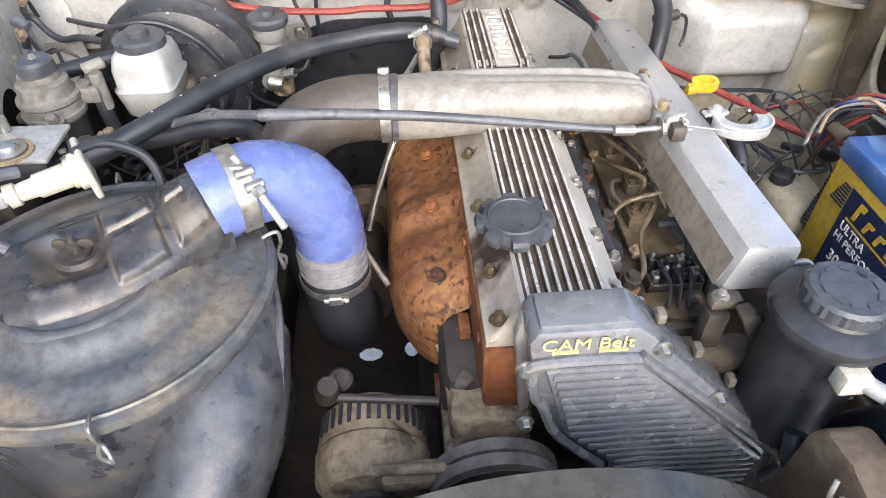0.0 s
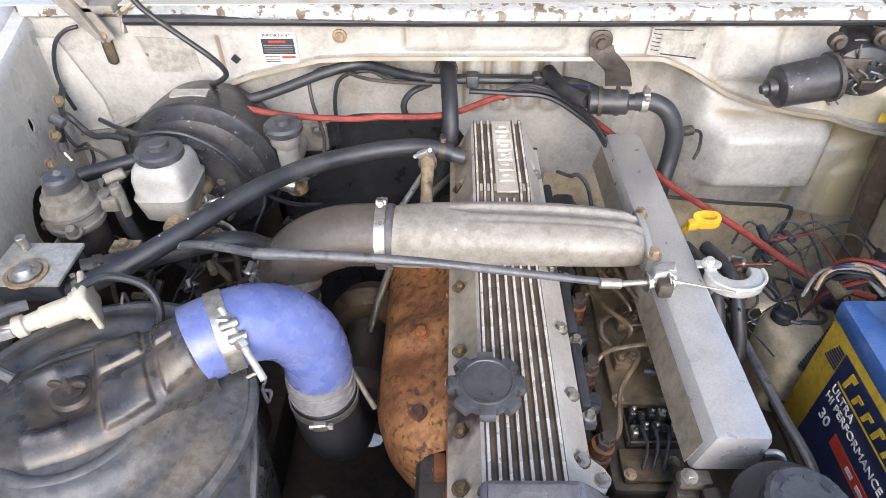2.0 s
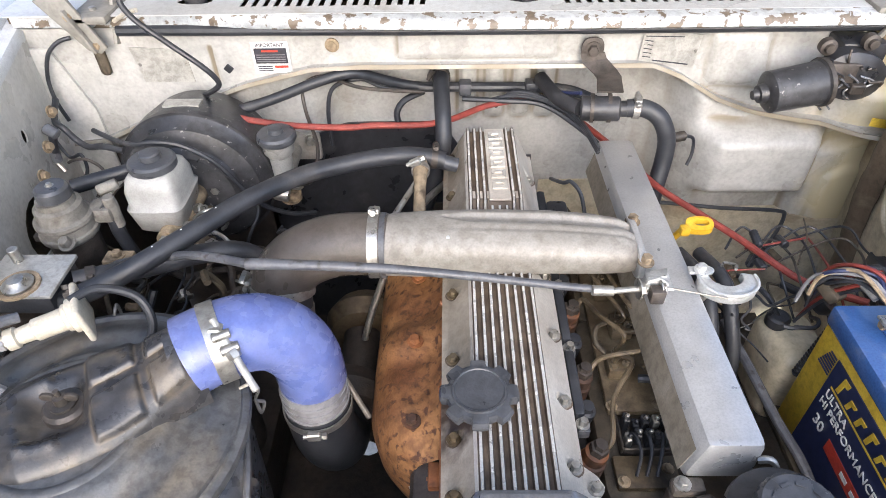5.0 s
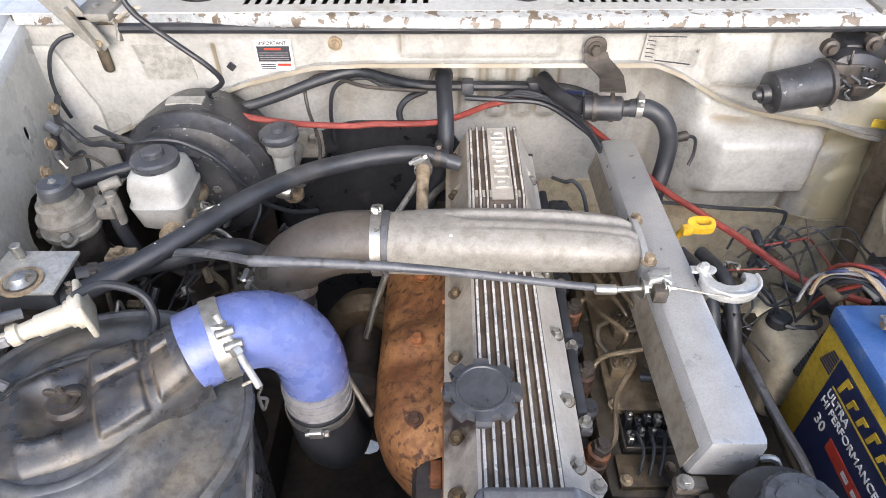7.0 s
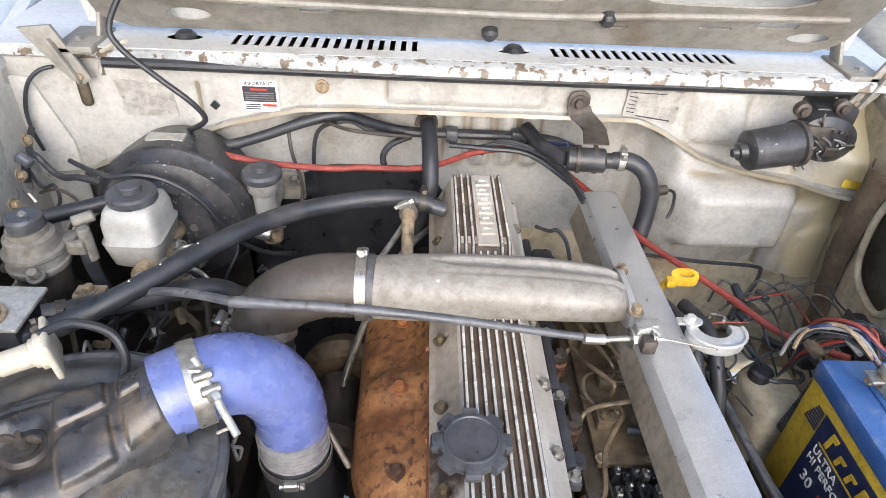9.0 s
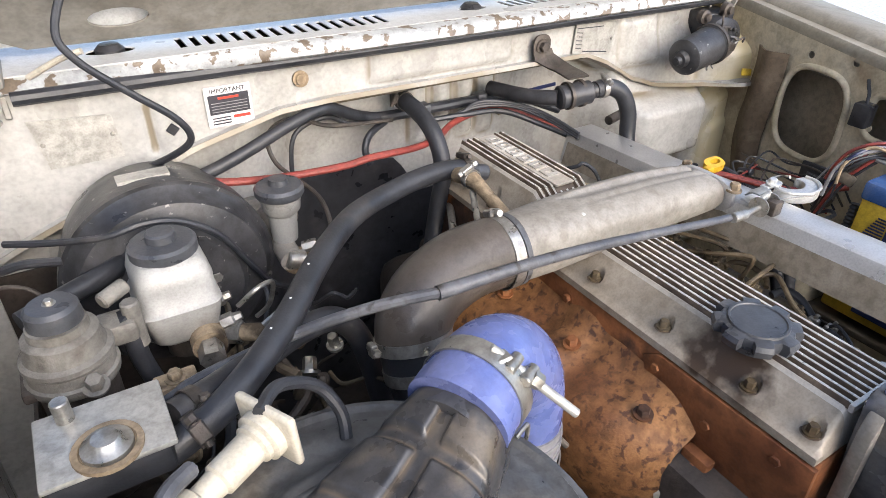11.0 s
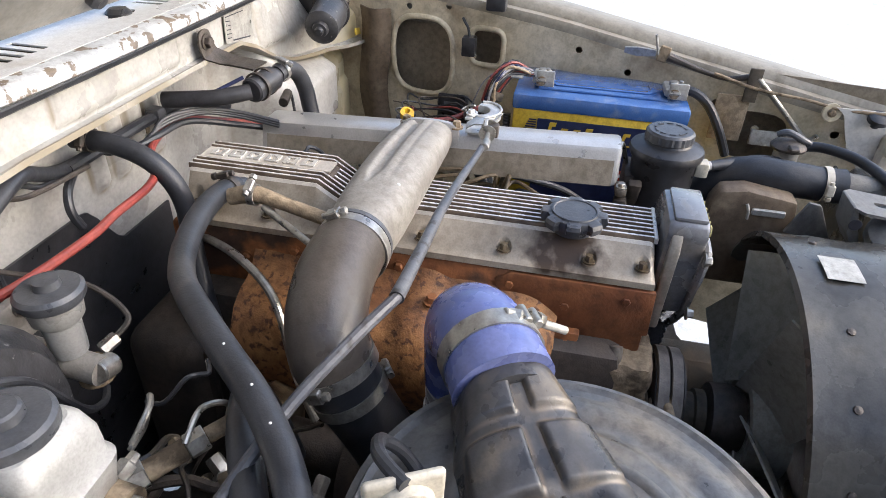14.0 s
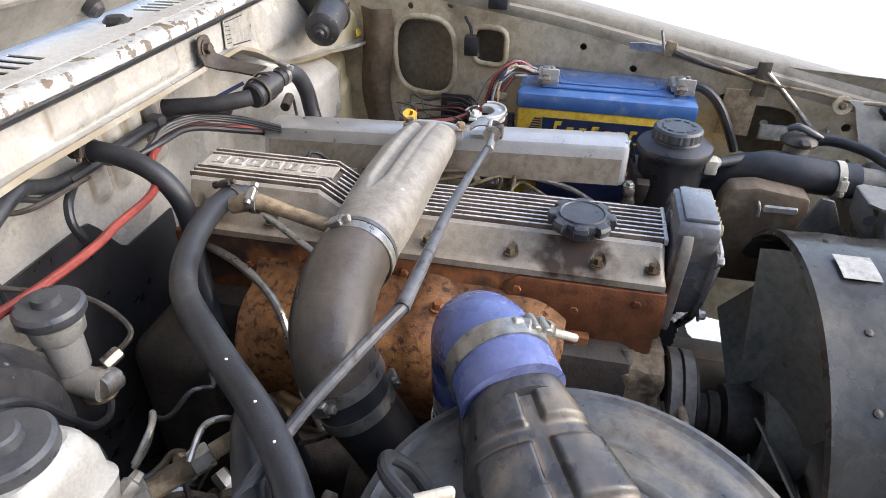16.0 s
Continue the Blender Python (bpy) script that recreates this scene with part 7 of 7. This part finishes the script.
part("rubber_stop", spun([(0, 0.007), (0.012, 0.007), (0.013, 0.018), (0.022, 0.018), (0.025, 0.012)], (0.448, -0.480, 0.975), (-0.4, 0, 1), 18), RUBBER, lug, "black rubber stop")
solo("release_cable", tube([(0.49, -0.20, 1.030), (0.475, -0.28, 1.012), (0.462, -0.36, 1.006), (0.452, -0.42, 0.998), (0.44, -0.50, 1.0)], 0.003, 8), TAN, "thin dusty cable along the inner fender", "cable")
solo("lamp_plug", box((0.474, -0.345, 0.905), (0.482, -0.290, 0.935), 0.003), TAG, "dull grey plate behind the battery rod", "plate")
tray = thing("battery_tray", (0.50, 0, 0.735), "dirty steel battery tray under the battery", "tray")
part("pan", box((0.40, -0.18, 0.737), (0.60, 0.18, 0.749), 0.003), UNDER, tray)
part("post", box((0.45, -0.05, 0.45), (0.52, 0.05, 0.737), 0.004), UNDER, tray)

# ---- fender side small things ----
wm = thing("wiper_motor", (0.53, 0.58, 1.03), "black wiper motor with dusty gear housing", "motor")
part("motor_body", spun([(-0.012, 0.0), (-0.012, 0.007), (-0.004, 0.009), (-0.003, 0.014), (0.008, 0.016), (0.010, 0.028), (0.014, 0.033), (0.092, 0.0345), (0.094, 0.037), (0.102, 0.037)], (0.428, 0.545, 1.058), (1, 0.12, 0.14), 32), BOOST, wm)
part("end_band", ring_band((0.524, 0.5565, 1.0715), (1, 0.12, 0.14), 0.0365, 0.007, 0.002), DARKSTEEL, wm)
part("gear_housing", spun([(0, 0.046), (0.025, 0.046), (0.03, 0.038), (0.034, 0.018)], (0.585, 0.60, 1.070), (0, -1, 0), 28, wobble=lambda a, h: 1 + 0.14 * math.cos(2 * a + 0.6)), BLACKPL, wm)
part("web", box((0.520, 0.565, 1.052), (0.585, 0.595, 1.098), 0.006), DARKSTEEL, wm)
for x, z in ((0.535, 1.118), (0.60, 1.125)):
    part("mount_lug", spun([(0, 0.013), (0.012, 0.013), (0.014, 0.008), (0.020, 0.007)], (x, 0.60, z - 0.004), (0, -1, 0), 20), DARKSTEEL, wm, "rubber mount with bolt")
wr = random.Random(3)
for k in range(11):
    p = Vector((wr.uniform(0.55, 0.60), 0.562, wr.uniform(1.055, 1.095)))
    pts = [p]
    for q in range(4):
        p = p + Vector((wr.uniform(-0.022, 0.026), wr.uniform(-0.004, 0.006), wr.uniform(-0.024, 0.018)))
        pts.append(p)
    part("cable", tube(pts, wr.choice((0.0014, 0.002)), 6, 4), wr.choice((NAVY, BLACKPL, BLACKPL, DARKSTEEL, TIMING)), wm)
part("plug", box((0.575, 0.552, 1.050), (0.598, 0.566, 1.066), 0.002, 1), DARKSTEEL, wm)
part("tag", box((0.622, 0.540, 0.998), (0.655, 0.543, 1.012), 0.001, 1, turn=pose(0, 0, 0, -14, 10, 0)), BATYEL, wm, "yellow plastic tag")
part("seal", box((0.565, 0.60, 1.040), (0.64, 0.655, 1.115), 0.006), BLACKPL, wm)
solo("bump_stop", box((0.565, 0.205, 1.088), (0.600, 0.245, 1.118), 0.004), BLACKPL, "square black rubber stop on the fender rail", "stop")
solo("relay", box((0.574, 0.263, 0.990), (0.600, 0.292, 1.030), 0.003), BLACKPL, "black plastic relay hanging at the inner fender opening", "relay")
solo("relay_wire", tube([(0.588, 0.278, 1.029), (0.592, 0.282, 1.045), (0.598, 0.290, 1.055), (0.604, 0.296, 1.062)], 0.003, 8), RUBBER, "short black wire above the relay", "wire")
fuse = thing("fuse_box", (0.59, 0.32, 0.845), "black plastic fuse box on the inner fender behind the battery", "fuse box")
part("case", box((0.566, 0.272, 0.842), (0.596, 0.339, 0.900), 0.006), BLACKPL, fuse)
part("cover", box((0.562, 0.275, 0.866), (0.5665, 0.336, 0.910), 0.003), BLACKPL, fuse)
part("marking", box((0.5613, 0.290, 0.887), (0.5622, 0.322, 0.893)), TIMING, fuse, "pale worn marking")
solo("horn", spun([(0, 0.012), (0.003, 0.022), (0.012, 0.023), (0.022, 0.018), (0.026, 0.008)], (0.455, 0.235, 0.918), (-0.6, 0.2, -0.8), 28), BLACKPL, "round black plastic horn near the battery", "horn")
bottle = thing("washer_bottle", (0.445, 0.235, 0.70), "yellowed plastic bottle low behind the battery", "bottle")
part("tank", box((0.395, 0.175, 0.70), (0.475, 0.29, 0.845), 0.025, 3), YELLOWED, bottle)
part("cap", spun([(0, 0.017), (0.014, 0.017), (0.017, 0.013)], (0.415, 0.255, 0.842), (0, 0, 1), 20), BLACKPL, bottle)
part("pipe", tube([(0.415, 0.255, 0.855), (0.40, 0.28, 0.875), (0.385, 0.32, 0.87), (0.38, 0.36, 0.84)], 0.004, 8), RUBBER, bottle)
for k in range(7):
    x0 = 0.40 + 0.025 * k
    solo("loose_wire", tube([(0.36 + 0.01 * k, 0.36 - 0.02 * (k % 3), 0.895), (x0, 0.40 - 0.03 * (k % 2), 0.905), (x0 + 0.03, 0.33 + 0.02 * (k % 4), 0.885 + 0.008 * (k % 3)), (x0 + 0.01, 0.28, 0.91), (x0 + 0.03, 0.24, 0.86)], 0.0019, 6), (RUBBER, DARKSTEEL, RUBBER, REDWIRE)[k % 4], "loose thin wire tangled behind the battery", "wire", "loose wires")
solo("heater_pipe", tube([(0.305, 0.548, 0.842), (0.37, 0.545, 0.837), (0.43, 0.54, 0.833), (0.530, 0.54, 0.826), (0.545, 0.535, 0.815), (0.53, 0.52, 0.775), (0.50, 0.50, 0.74)], 0.0036, 8), RUBBER, "thin black pipe below the heater bulge", "pipe")
for k in range(2):
    solo("coolant_pipe", tube([(0.275 + 0.03 * k, 0.33, 0.915), (0.29 + 0.03 * k, 0.27, 0.92), (0.295 + 0.028 * k, 0.22, 0.895), (0.30 + 0.028 * k, 0.18, 0.82), (0.30, 0.15, 0.72)], 0.010, 12), RUBBER, "black rubber hose dropping beside the plenum", "hose")
solo("bonnet_cable", tube([(0.34, 0.26, 0.84), (0.345, 0.18, 0.845), (0.36, 0.10, 0.83), (0.385, 0.03, 0.80), (0.39, -0.06, 0.74)], 0.0065, 10), GREYCABLE, "dusty grey pipe running low beside the battery", "pipe")

# ---- dark lower bay ----
PAN_GAPS = ((-0.230, 0.302, 0.024, 0.017), (-0.15, 0.31, 0.015, 0.02), (-0.162, 0.640, 0.016, 0.022), (0.53, -0.32, 0.12, 0.06), (0.19, -0.27, 0.05, 0.05))
pan_holes = [oval(x, y, rx, ry, 9) for x, y, rx, ry in PAN_GAPS]
# black sheet with gaps, added below the engine to keep ground light out
tagged(part("bay_floor_blocker", pierced([(-0.66, -0.40), (0.64, -0.40), (0.66, 0.78), (-0.70, 0.78)], pan_holes, lambda a, b, c: Vector((a, b, 0.42 + c)), 0.004), IRON, None, "", 0), "black sheet added below the engine to darken the bay", "splash pan", kind="structure")
# black sheet added over the lower firewall for the deep shade there
pad = tagged(part("firewall_dark_sheet", thicken(grid([[(x, firewall_y(x, z) - 0.006, 0.42 + (z - 0.42) * (1 - 0.16 * step(-0.09, -0.02, x))) for x in np.linspace(-0.43, 0.10, 36)] for z in np.linspace(0.42, 0.915, 18)]), 0.004), BLACKPL, None, "", 60), "black sheet added to darken the lower firewall", "insulation", kind="structure")
gbx = thing("gearbox", (0, 0.59, 0.42), "dark oily gearbox bell housing behind the engine", "gearbox")
part("bell_housing", box((-0.16, 0.52, 0.42), (0.16, 0.66, 0.76), 0.04, 3), IRON, gbx)
for k in range(5):
    part("housing_rib", box((-0.145 + k * 0.068, 0.514, 0.46), (-0.137 + k * 0.068, 0.53, 0.74), 0.002, 1), IRON, gbx)
for k in range(4):
    part("bolt", hexbolt((-0.12 + k * 0.08, 0.53, 0.762), (0, -0.3, 1), 0.008, 0.010), OILY, gbx)
# rails added beside the engine, also to darken the lower bay
rail = solo("chassis_rail", box((-0.46, -0.45, 0.43), (-0.38, 0.62, 0.55), 0.01), IRON, "black chassis rail added beside the engine to darken the bay", "chassis rail", "chassis rails")
copy_thing(rail, pose(0.42, rail.location.y, rail.location.z - 0.125))
solo("steering_box", spun([(0, 0.05), (0.12, 0.05), (0.13, 0.03)], (-0.42, 0.20, 0.62), (0, 0, 1), 24), IRON, "black oily steering box on the chassis rail", "steering box")

# ---- further small things ----
for x, z in ((0.085, 0.972), (0.112, 0.972), (0.150, 0.955)):
    solo("firewall_bolt", hexbolt((x, firewall_y(x, z) - 0.001, z), (0, -1, 0), 0.006, 0.008), TAN, "rusty hex bolt in the firewall", "bolt", "firewall bolts")
lw = thing("washer_wiring", (-0.70, 0.52, 0.96), "dark wiring and plugs beside the driver side apron", "wiring")
part("wire", tube([(-0.748, 0.62, 1.02), (-0.735, 0.575, 1.005), (-0.715, 0.56, 0.998), (-0.702, 0.56, 0.975), (-0.680, 0.55, 0.968), (-0.65, 0.54, 0.975), (-0.61, 0.53, 0.972)], 0.0055, 8), RUBBER, lw)
part("wire", tube([(-0.742, 0.56, 0.985), (-0.725, 0.555, 0.945), (-0.70, 0.55, 0.952), (-0.695, 0.54, 0.925), (-0.715, 0.53, 0.90)], 0.003, 8), RUBBER, lw)
part("wire", tube([(-0.735, 0.56, 0.93), (-0.70, 0.53, 0.955), (-0.665, 0.51, 0.968), (-0.64, 0.50, 0.95), (-0.65, 0.47, 0.92)], 0.0026, 8), DARKSTEEL, lw)
part("plug", rod((-0.748, 0.56, 1.000), (-0.728, 0.556, 0.988), 0.010, n=14, edge=0.002), TIMING, lw, "blue-grey plug body")
part("plug", rod((-0.748, 0.56, 0.972), (-0.750, 0.555, 0.935), 0.009, n=12, edge=0.002), TIMING, lw)
part("plug", rod((-0.738, 0.556, 0.985), (-0.746, 0.555, 0.955), 0.007, n=12, edge=0.001), BLACKPL, lw)
part("terminal", rod((-0.752, 0.555, 0.935), (-0.740, 0.55, 0.918), 0.005, n=10), STEEL, lw)
for x, y, z in ((-0.725, 0.56, 1.03), (-0.715, 0.50, 1.0), (-0.70, 0.44, 0.985)):
    solo("apron_bolt", hexbolt((x, y, z), (1, 0, 0.2), 0.007, 0.008), TAN, "painted hex bolt on the inner fender", "bolt", "apron bolts")
solo("corner_cable", tube([(-0.690, 0.640, 1.122), (-0.712, 0.636, 1.116), (-0.735, 0.632, 1.095), (-0.750, 0.628, 1.055), (-0.752, 0.626, 1.015), (-0.745, 0.626, 0.975)], 0.0035, 8), RUBBER, "thin dark cable down the corner by the hood hinge", "cable")
solo("hinge_slot_seal", box((-0.664, 0.643, 1.052), (-0.646, 0.652, 1.118), 0.007, 3), UNDER, "dark worn slot beside the hood hinge", "slot")
# hose and sensor beside the valve cover
solo("loom_arch", tube([(0.105, 0.50, 0.93), (0.118, 0.46, 0.95), (0.13, 0.455, 0.955), (0.145, 0.44, 0.94), (0.155, 0.42, 0.90)], 0.0032, 8), RUBBER, "thin black hose arching beside the valve cover", "hose")
solo("sensor_housing", box((0.09, 0.40, 0.88), (0.125, 0.45, 0.925), 0.008), BLACKPL, "black plastic sensor housing beside the valve cover", "sensor")
# loose clutter low in front
solo("engine_stay", rod((-0.175, 0.12, 0.805), (-0.215, 0.16, 0.86), 0.004, n=8), OILY, "thin steel stay rod beside the heat shield", "rod")
solo("linkage_rod", rod((-0.245, -0.03, 0.775), (-0.12, -0.045, 0.775), 0.0055, n=10), DARKSTEEL, "thin oily rod across the alternator", "rod")
solo("pipe_joint", spun([(0, 0.014), (0.02, 0.016), (0.035, 0.012)], (-0.255, -0.02, 0.765), (0.2, -0.3, 1), 14), IRON, "oily pipe joint above the alternator", "joint")

# segmented black strip along the cover edge
strip = thing("cover_strip", (0.085, 0.2, 0.90), "black rubber strip in segments with zinc bolts beside the cover", "strip")
for k in range(4):
    y = 0.039 + 0.112 * k
    part("segment", box((0.0795, y + 0.008, 0.903), (0.0925, y + 0.104, 0.921), 0.004), RUBBER, strip)
    part("joint", box((0.0815, y - 0.010, 0.898), (0.0965, y + 0.009, 0.913), 0.003), CAPBLACK, strip)
    part("bolt", hexbolt((0.088, y, 0.912), (0.1, 0, 1), 0.0055, 0.009), STEEL, strip)

tagged(part("toe_board", thicken(grid([[(x, firewall_y(x, z) - 0.006, z) for x in np.linspace(0.12, 0.77, 34)] for z in np.linspace(0.42, 0.775, 14)]), 0.004), YELLOWED, None, "", 60), "yellowed dirty toe board below the heater bulge", "toe board", kind="structure")
# tangle behind the battery
rng = random.Random(11)
tangle = thing("wiring_tangle", (0.43, 0.32, 0.84), "tangle of dark and red wires with taped joints behind the battery", "wiring")
for k in range(10):
    p = Vector((rng.uniform(0.33, 0.47), rng.uniform(0.22, 0.36), rng.uniform(0.85, 0.915)))
    pts = [p]
    way = Vector((rng.uniform(-1, 1), rng.uniform(-1, 1), rng.uniform(-0.3, 0.3))).normalized()
    for q in range(5):
        way = (way + Vector((rng.uniform(-0.9, 0.9), rng.uniform(-0.9, 0.9), rng.uniform(-0.4, 0.4)))).normalized()
        p = p + way * rng.uniform(0.018, 0.036)
        p = Vector((min(0.50, max(0.32, p.x)), min(0.42, max(0.19, p.y)), min(0.905, max(0.82, p.z))))
        pts.append(p)
    part("wire", tube(pts, rng.choice((0.0013, 0.0018, 0.0022, 0.003)), 6, 4), (REDWIRE if k % 11 == 0 else rng.choice((RUBBER, RUBBER, DARKSTEEL, BLACKPL, UNDER))), tangle)
for k in range(9):
    p = Vector((rng.uniform(0.34, 0.47), rng.uniform(0.22, 0.42), rng.uniform(0.86, 0.905)))
    part("taped_joint", rod(p, p + Vector((rng.uniform(-0.03, 0.03), rng.uniform(-0.03, 0.03), rng.uniform(-0.008, 0.008))), 0.0065, n=10, edge=0.002), rng.choice((BLACKPL, UNDER, RUBBER)), tangle)
posw = thing("terminal_wiring", (0.45, 0.16, 0.93), "bunch of thin coloured wires on the battery clamp", "wiring")
for k in range(12):
    a = Vector((0.468 + rng.uniform(-0.012, 0.012), 0.128 + rng.uniform(0, 0.012), 0.992 + rng.uniform(-0.004, 0.006)))
    b = a + Vector((rng.uniform(-0.03, 0.01), rng.uniform(0.03, 0.05), rng.uniform(0.004, 0.020)))
    c = b + Vector((rng.uniform(-0.04, 0.0), rng.uniform(0.015, 0.04), rng.uniform(-0.03, -0.008)))
    d_ = c + Vector((rng.uniform(-0.03, 0.02), rng.uniform(0.0, 0.03), rng.uniform(-0.06, -0.03)))
    part("wire", tube([a, b, c, d_], rng.choice((0.0016, 0.002, 0.0026)), 6, 5), rng.choice((RUBBER, RUBBER, REDWIRE, GREYBAND, DARKSTEEL, NAVY, TAN)), posw)
part("fuse_holder", box((0.425, 0.185, 0.945), (0.447, 0.212, 0.962), 0.003, turn=pose(0, 0, 0, 20, 10, 30)), UNDER, posw, "brown fuse holder")
part("crimp", rod((0.452, 0.150, 0.990), (0.446, 0.172, 0.992), 0.004, n=10), STEEL, posw)
posw.location += BS
# hinge arm and bracket details
for sx in (-1, 1):
    arm = thing("hinge_link", (sx * 0.655, 0.63, 1.12), "folded steel hinge link bolted beside the cowl end", "hinge", "hinge links")
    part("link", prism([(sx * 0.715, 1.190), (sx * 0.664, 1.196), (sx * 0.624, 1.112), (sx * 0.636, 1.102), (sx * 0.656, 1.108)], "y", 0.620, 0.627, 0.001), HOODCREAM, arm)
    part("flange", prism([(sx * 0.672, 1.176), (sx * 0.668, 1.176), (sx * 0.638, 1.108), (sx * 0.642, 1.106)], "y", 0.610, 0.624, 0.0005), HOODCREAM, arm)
    part("bolt", hexbolt((sx * 0.668, 0.624, 1.164), (0, -1, 0), 0.007, 0.007), TAN, arm)
    part("bolt", hexbolt((sx * 0.640, 0.624, 1.116), (0, -1, 0), 0.006, 0.007), TAN, arm)

# two black sheets added where the driver side lies in deep shade
tagged(part("dark_sheet_driver", thicken(grid([[(x, firewall_y(x, z) - 0.006, z) for x in np.linspace(-0.775, -0.42, 22)] for z in np.linspace(0.42, 0.90, 16)]), 0.004), IRON, None, "", 60), "dark sheet added as shade on the firewall behind the brake booster", "toe board", kind="structure")
solo("dark_sheet_apron", prism([(-0.55, 0.40), (0.64, 0.40), (0.64, 0.86), (0.30, 0.90), (-0.10, 0.84), (-0.55, 0.80)], "x", -0.672, -0.668), IRON, "black sheet added to darken the lower inner fender", "inner fender", kind="structure")
rng = random.Random(21)
knot = thing("hose_tangle", (-0.45, 0.33, 0.78), "tangle of dark hoses and pipes low beside the booster", "hoses")
for k in range(26):
    p = Vector((rng.uniform(-0.60, -0.32), rng.uniform(0.20, 0.46), rng.uniform(0.80, 0.89)))
    pts = [p]
    way = Vector((rng.uniform(-1, 1), rng.uniform(-1, 1), rng.uniform(-0.4, 0.4))).normalized()
    for q in range(5):
        way = (way + Vector((rng.uniform(-0.8, 0.8), rng.uniform(-0.8, 0.8), rng.uniform(-0.5, 0.5)))).normalized()
        p = p + way * rng.uniform(0.02, 0.045)
        p = Vector((min(-0.30, max(-0.63, p.x)), min(0.50, max(0.17, p.y)), min(0.895, max(0.76, p.z))))
        pts.append(p)
    part("pipe", tube(pts, rng.choice((0.002, 0.0028, 0.004, 0.006)), 7, 4), rng.choice((RUBBER, RUBBER, DARKSTEEL, IRON, BLACKPL, UNDER)), knot)
for k in range(10):
    p = Vector((rng.uniform(-0.58, -0.34), rng.uniform(0.22, 0.40), rng.uniform(0.82, 0.885)))
    part("fitting", hexbolt(p, (rng.uniform(-1, 1), rng.uniform(-1, 1), rng.uniform(-0.3, 1)), rng.uniform(0.006, 0.010), rng.uniform(0.012, 0.022)), rng.choice((TAN, DARKSTEEL, STEEL, OILY)), knot)

solo("wheel_arch_liner", prism([(-0.55, 0.40), (0.66, 0.40), (0.66, 1.08), (0.1, 1.01), (-0.25, 0.94), (-0.55, 0.89)], "x", -0.815, -0.81), UNDER, "dark undercoated wheel arch behind the inner fender", "wheel arch", kind="structure")
solo("corner_gusset", prism([(-0.80, 0.44), (-0.70, 0.44), (-0.70, 0.985), (-0.74, 1.10), (-0.80, 1.10)], "y", 0.645, 0.650), CREAM, "cream corner gusset between firewall and inner fender", "gusset", kind="structure")

# dark sheet added to hide bright ground past the firewall end
solo("corner_gusset", box((0.765, 0.735, 0.15), (1.0, 0.740, 1.08)), UNDER, "dark sheet added to close the gap behind the passenger firewall corner", "gusset", kind="structure")
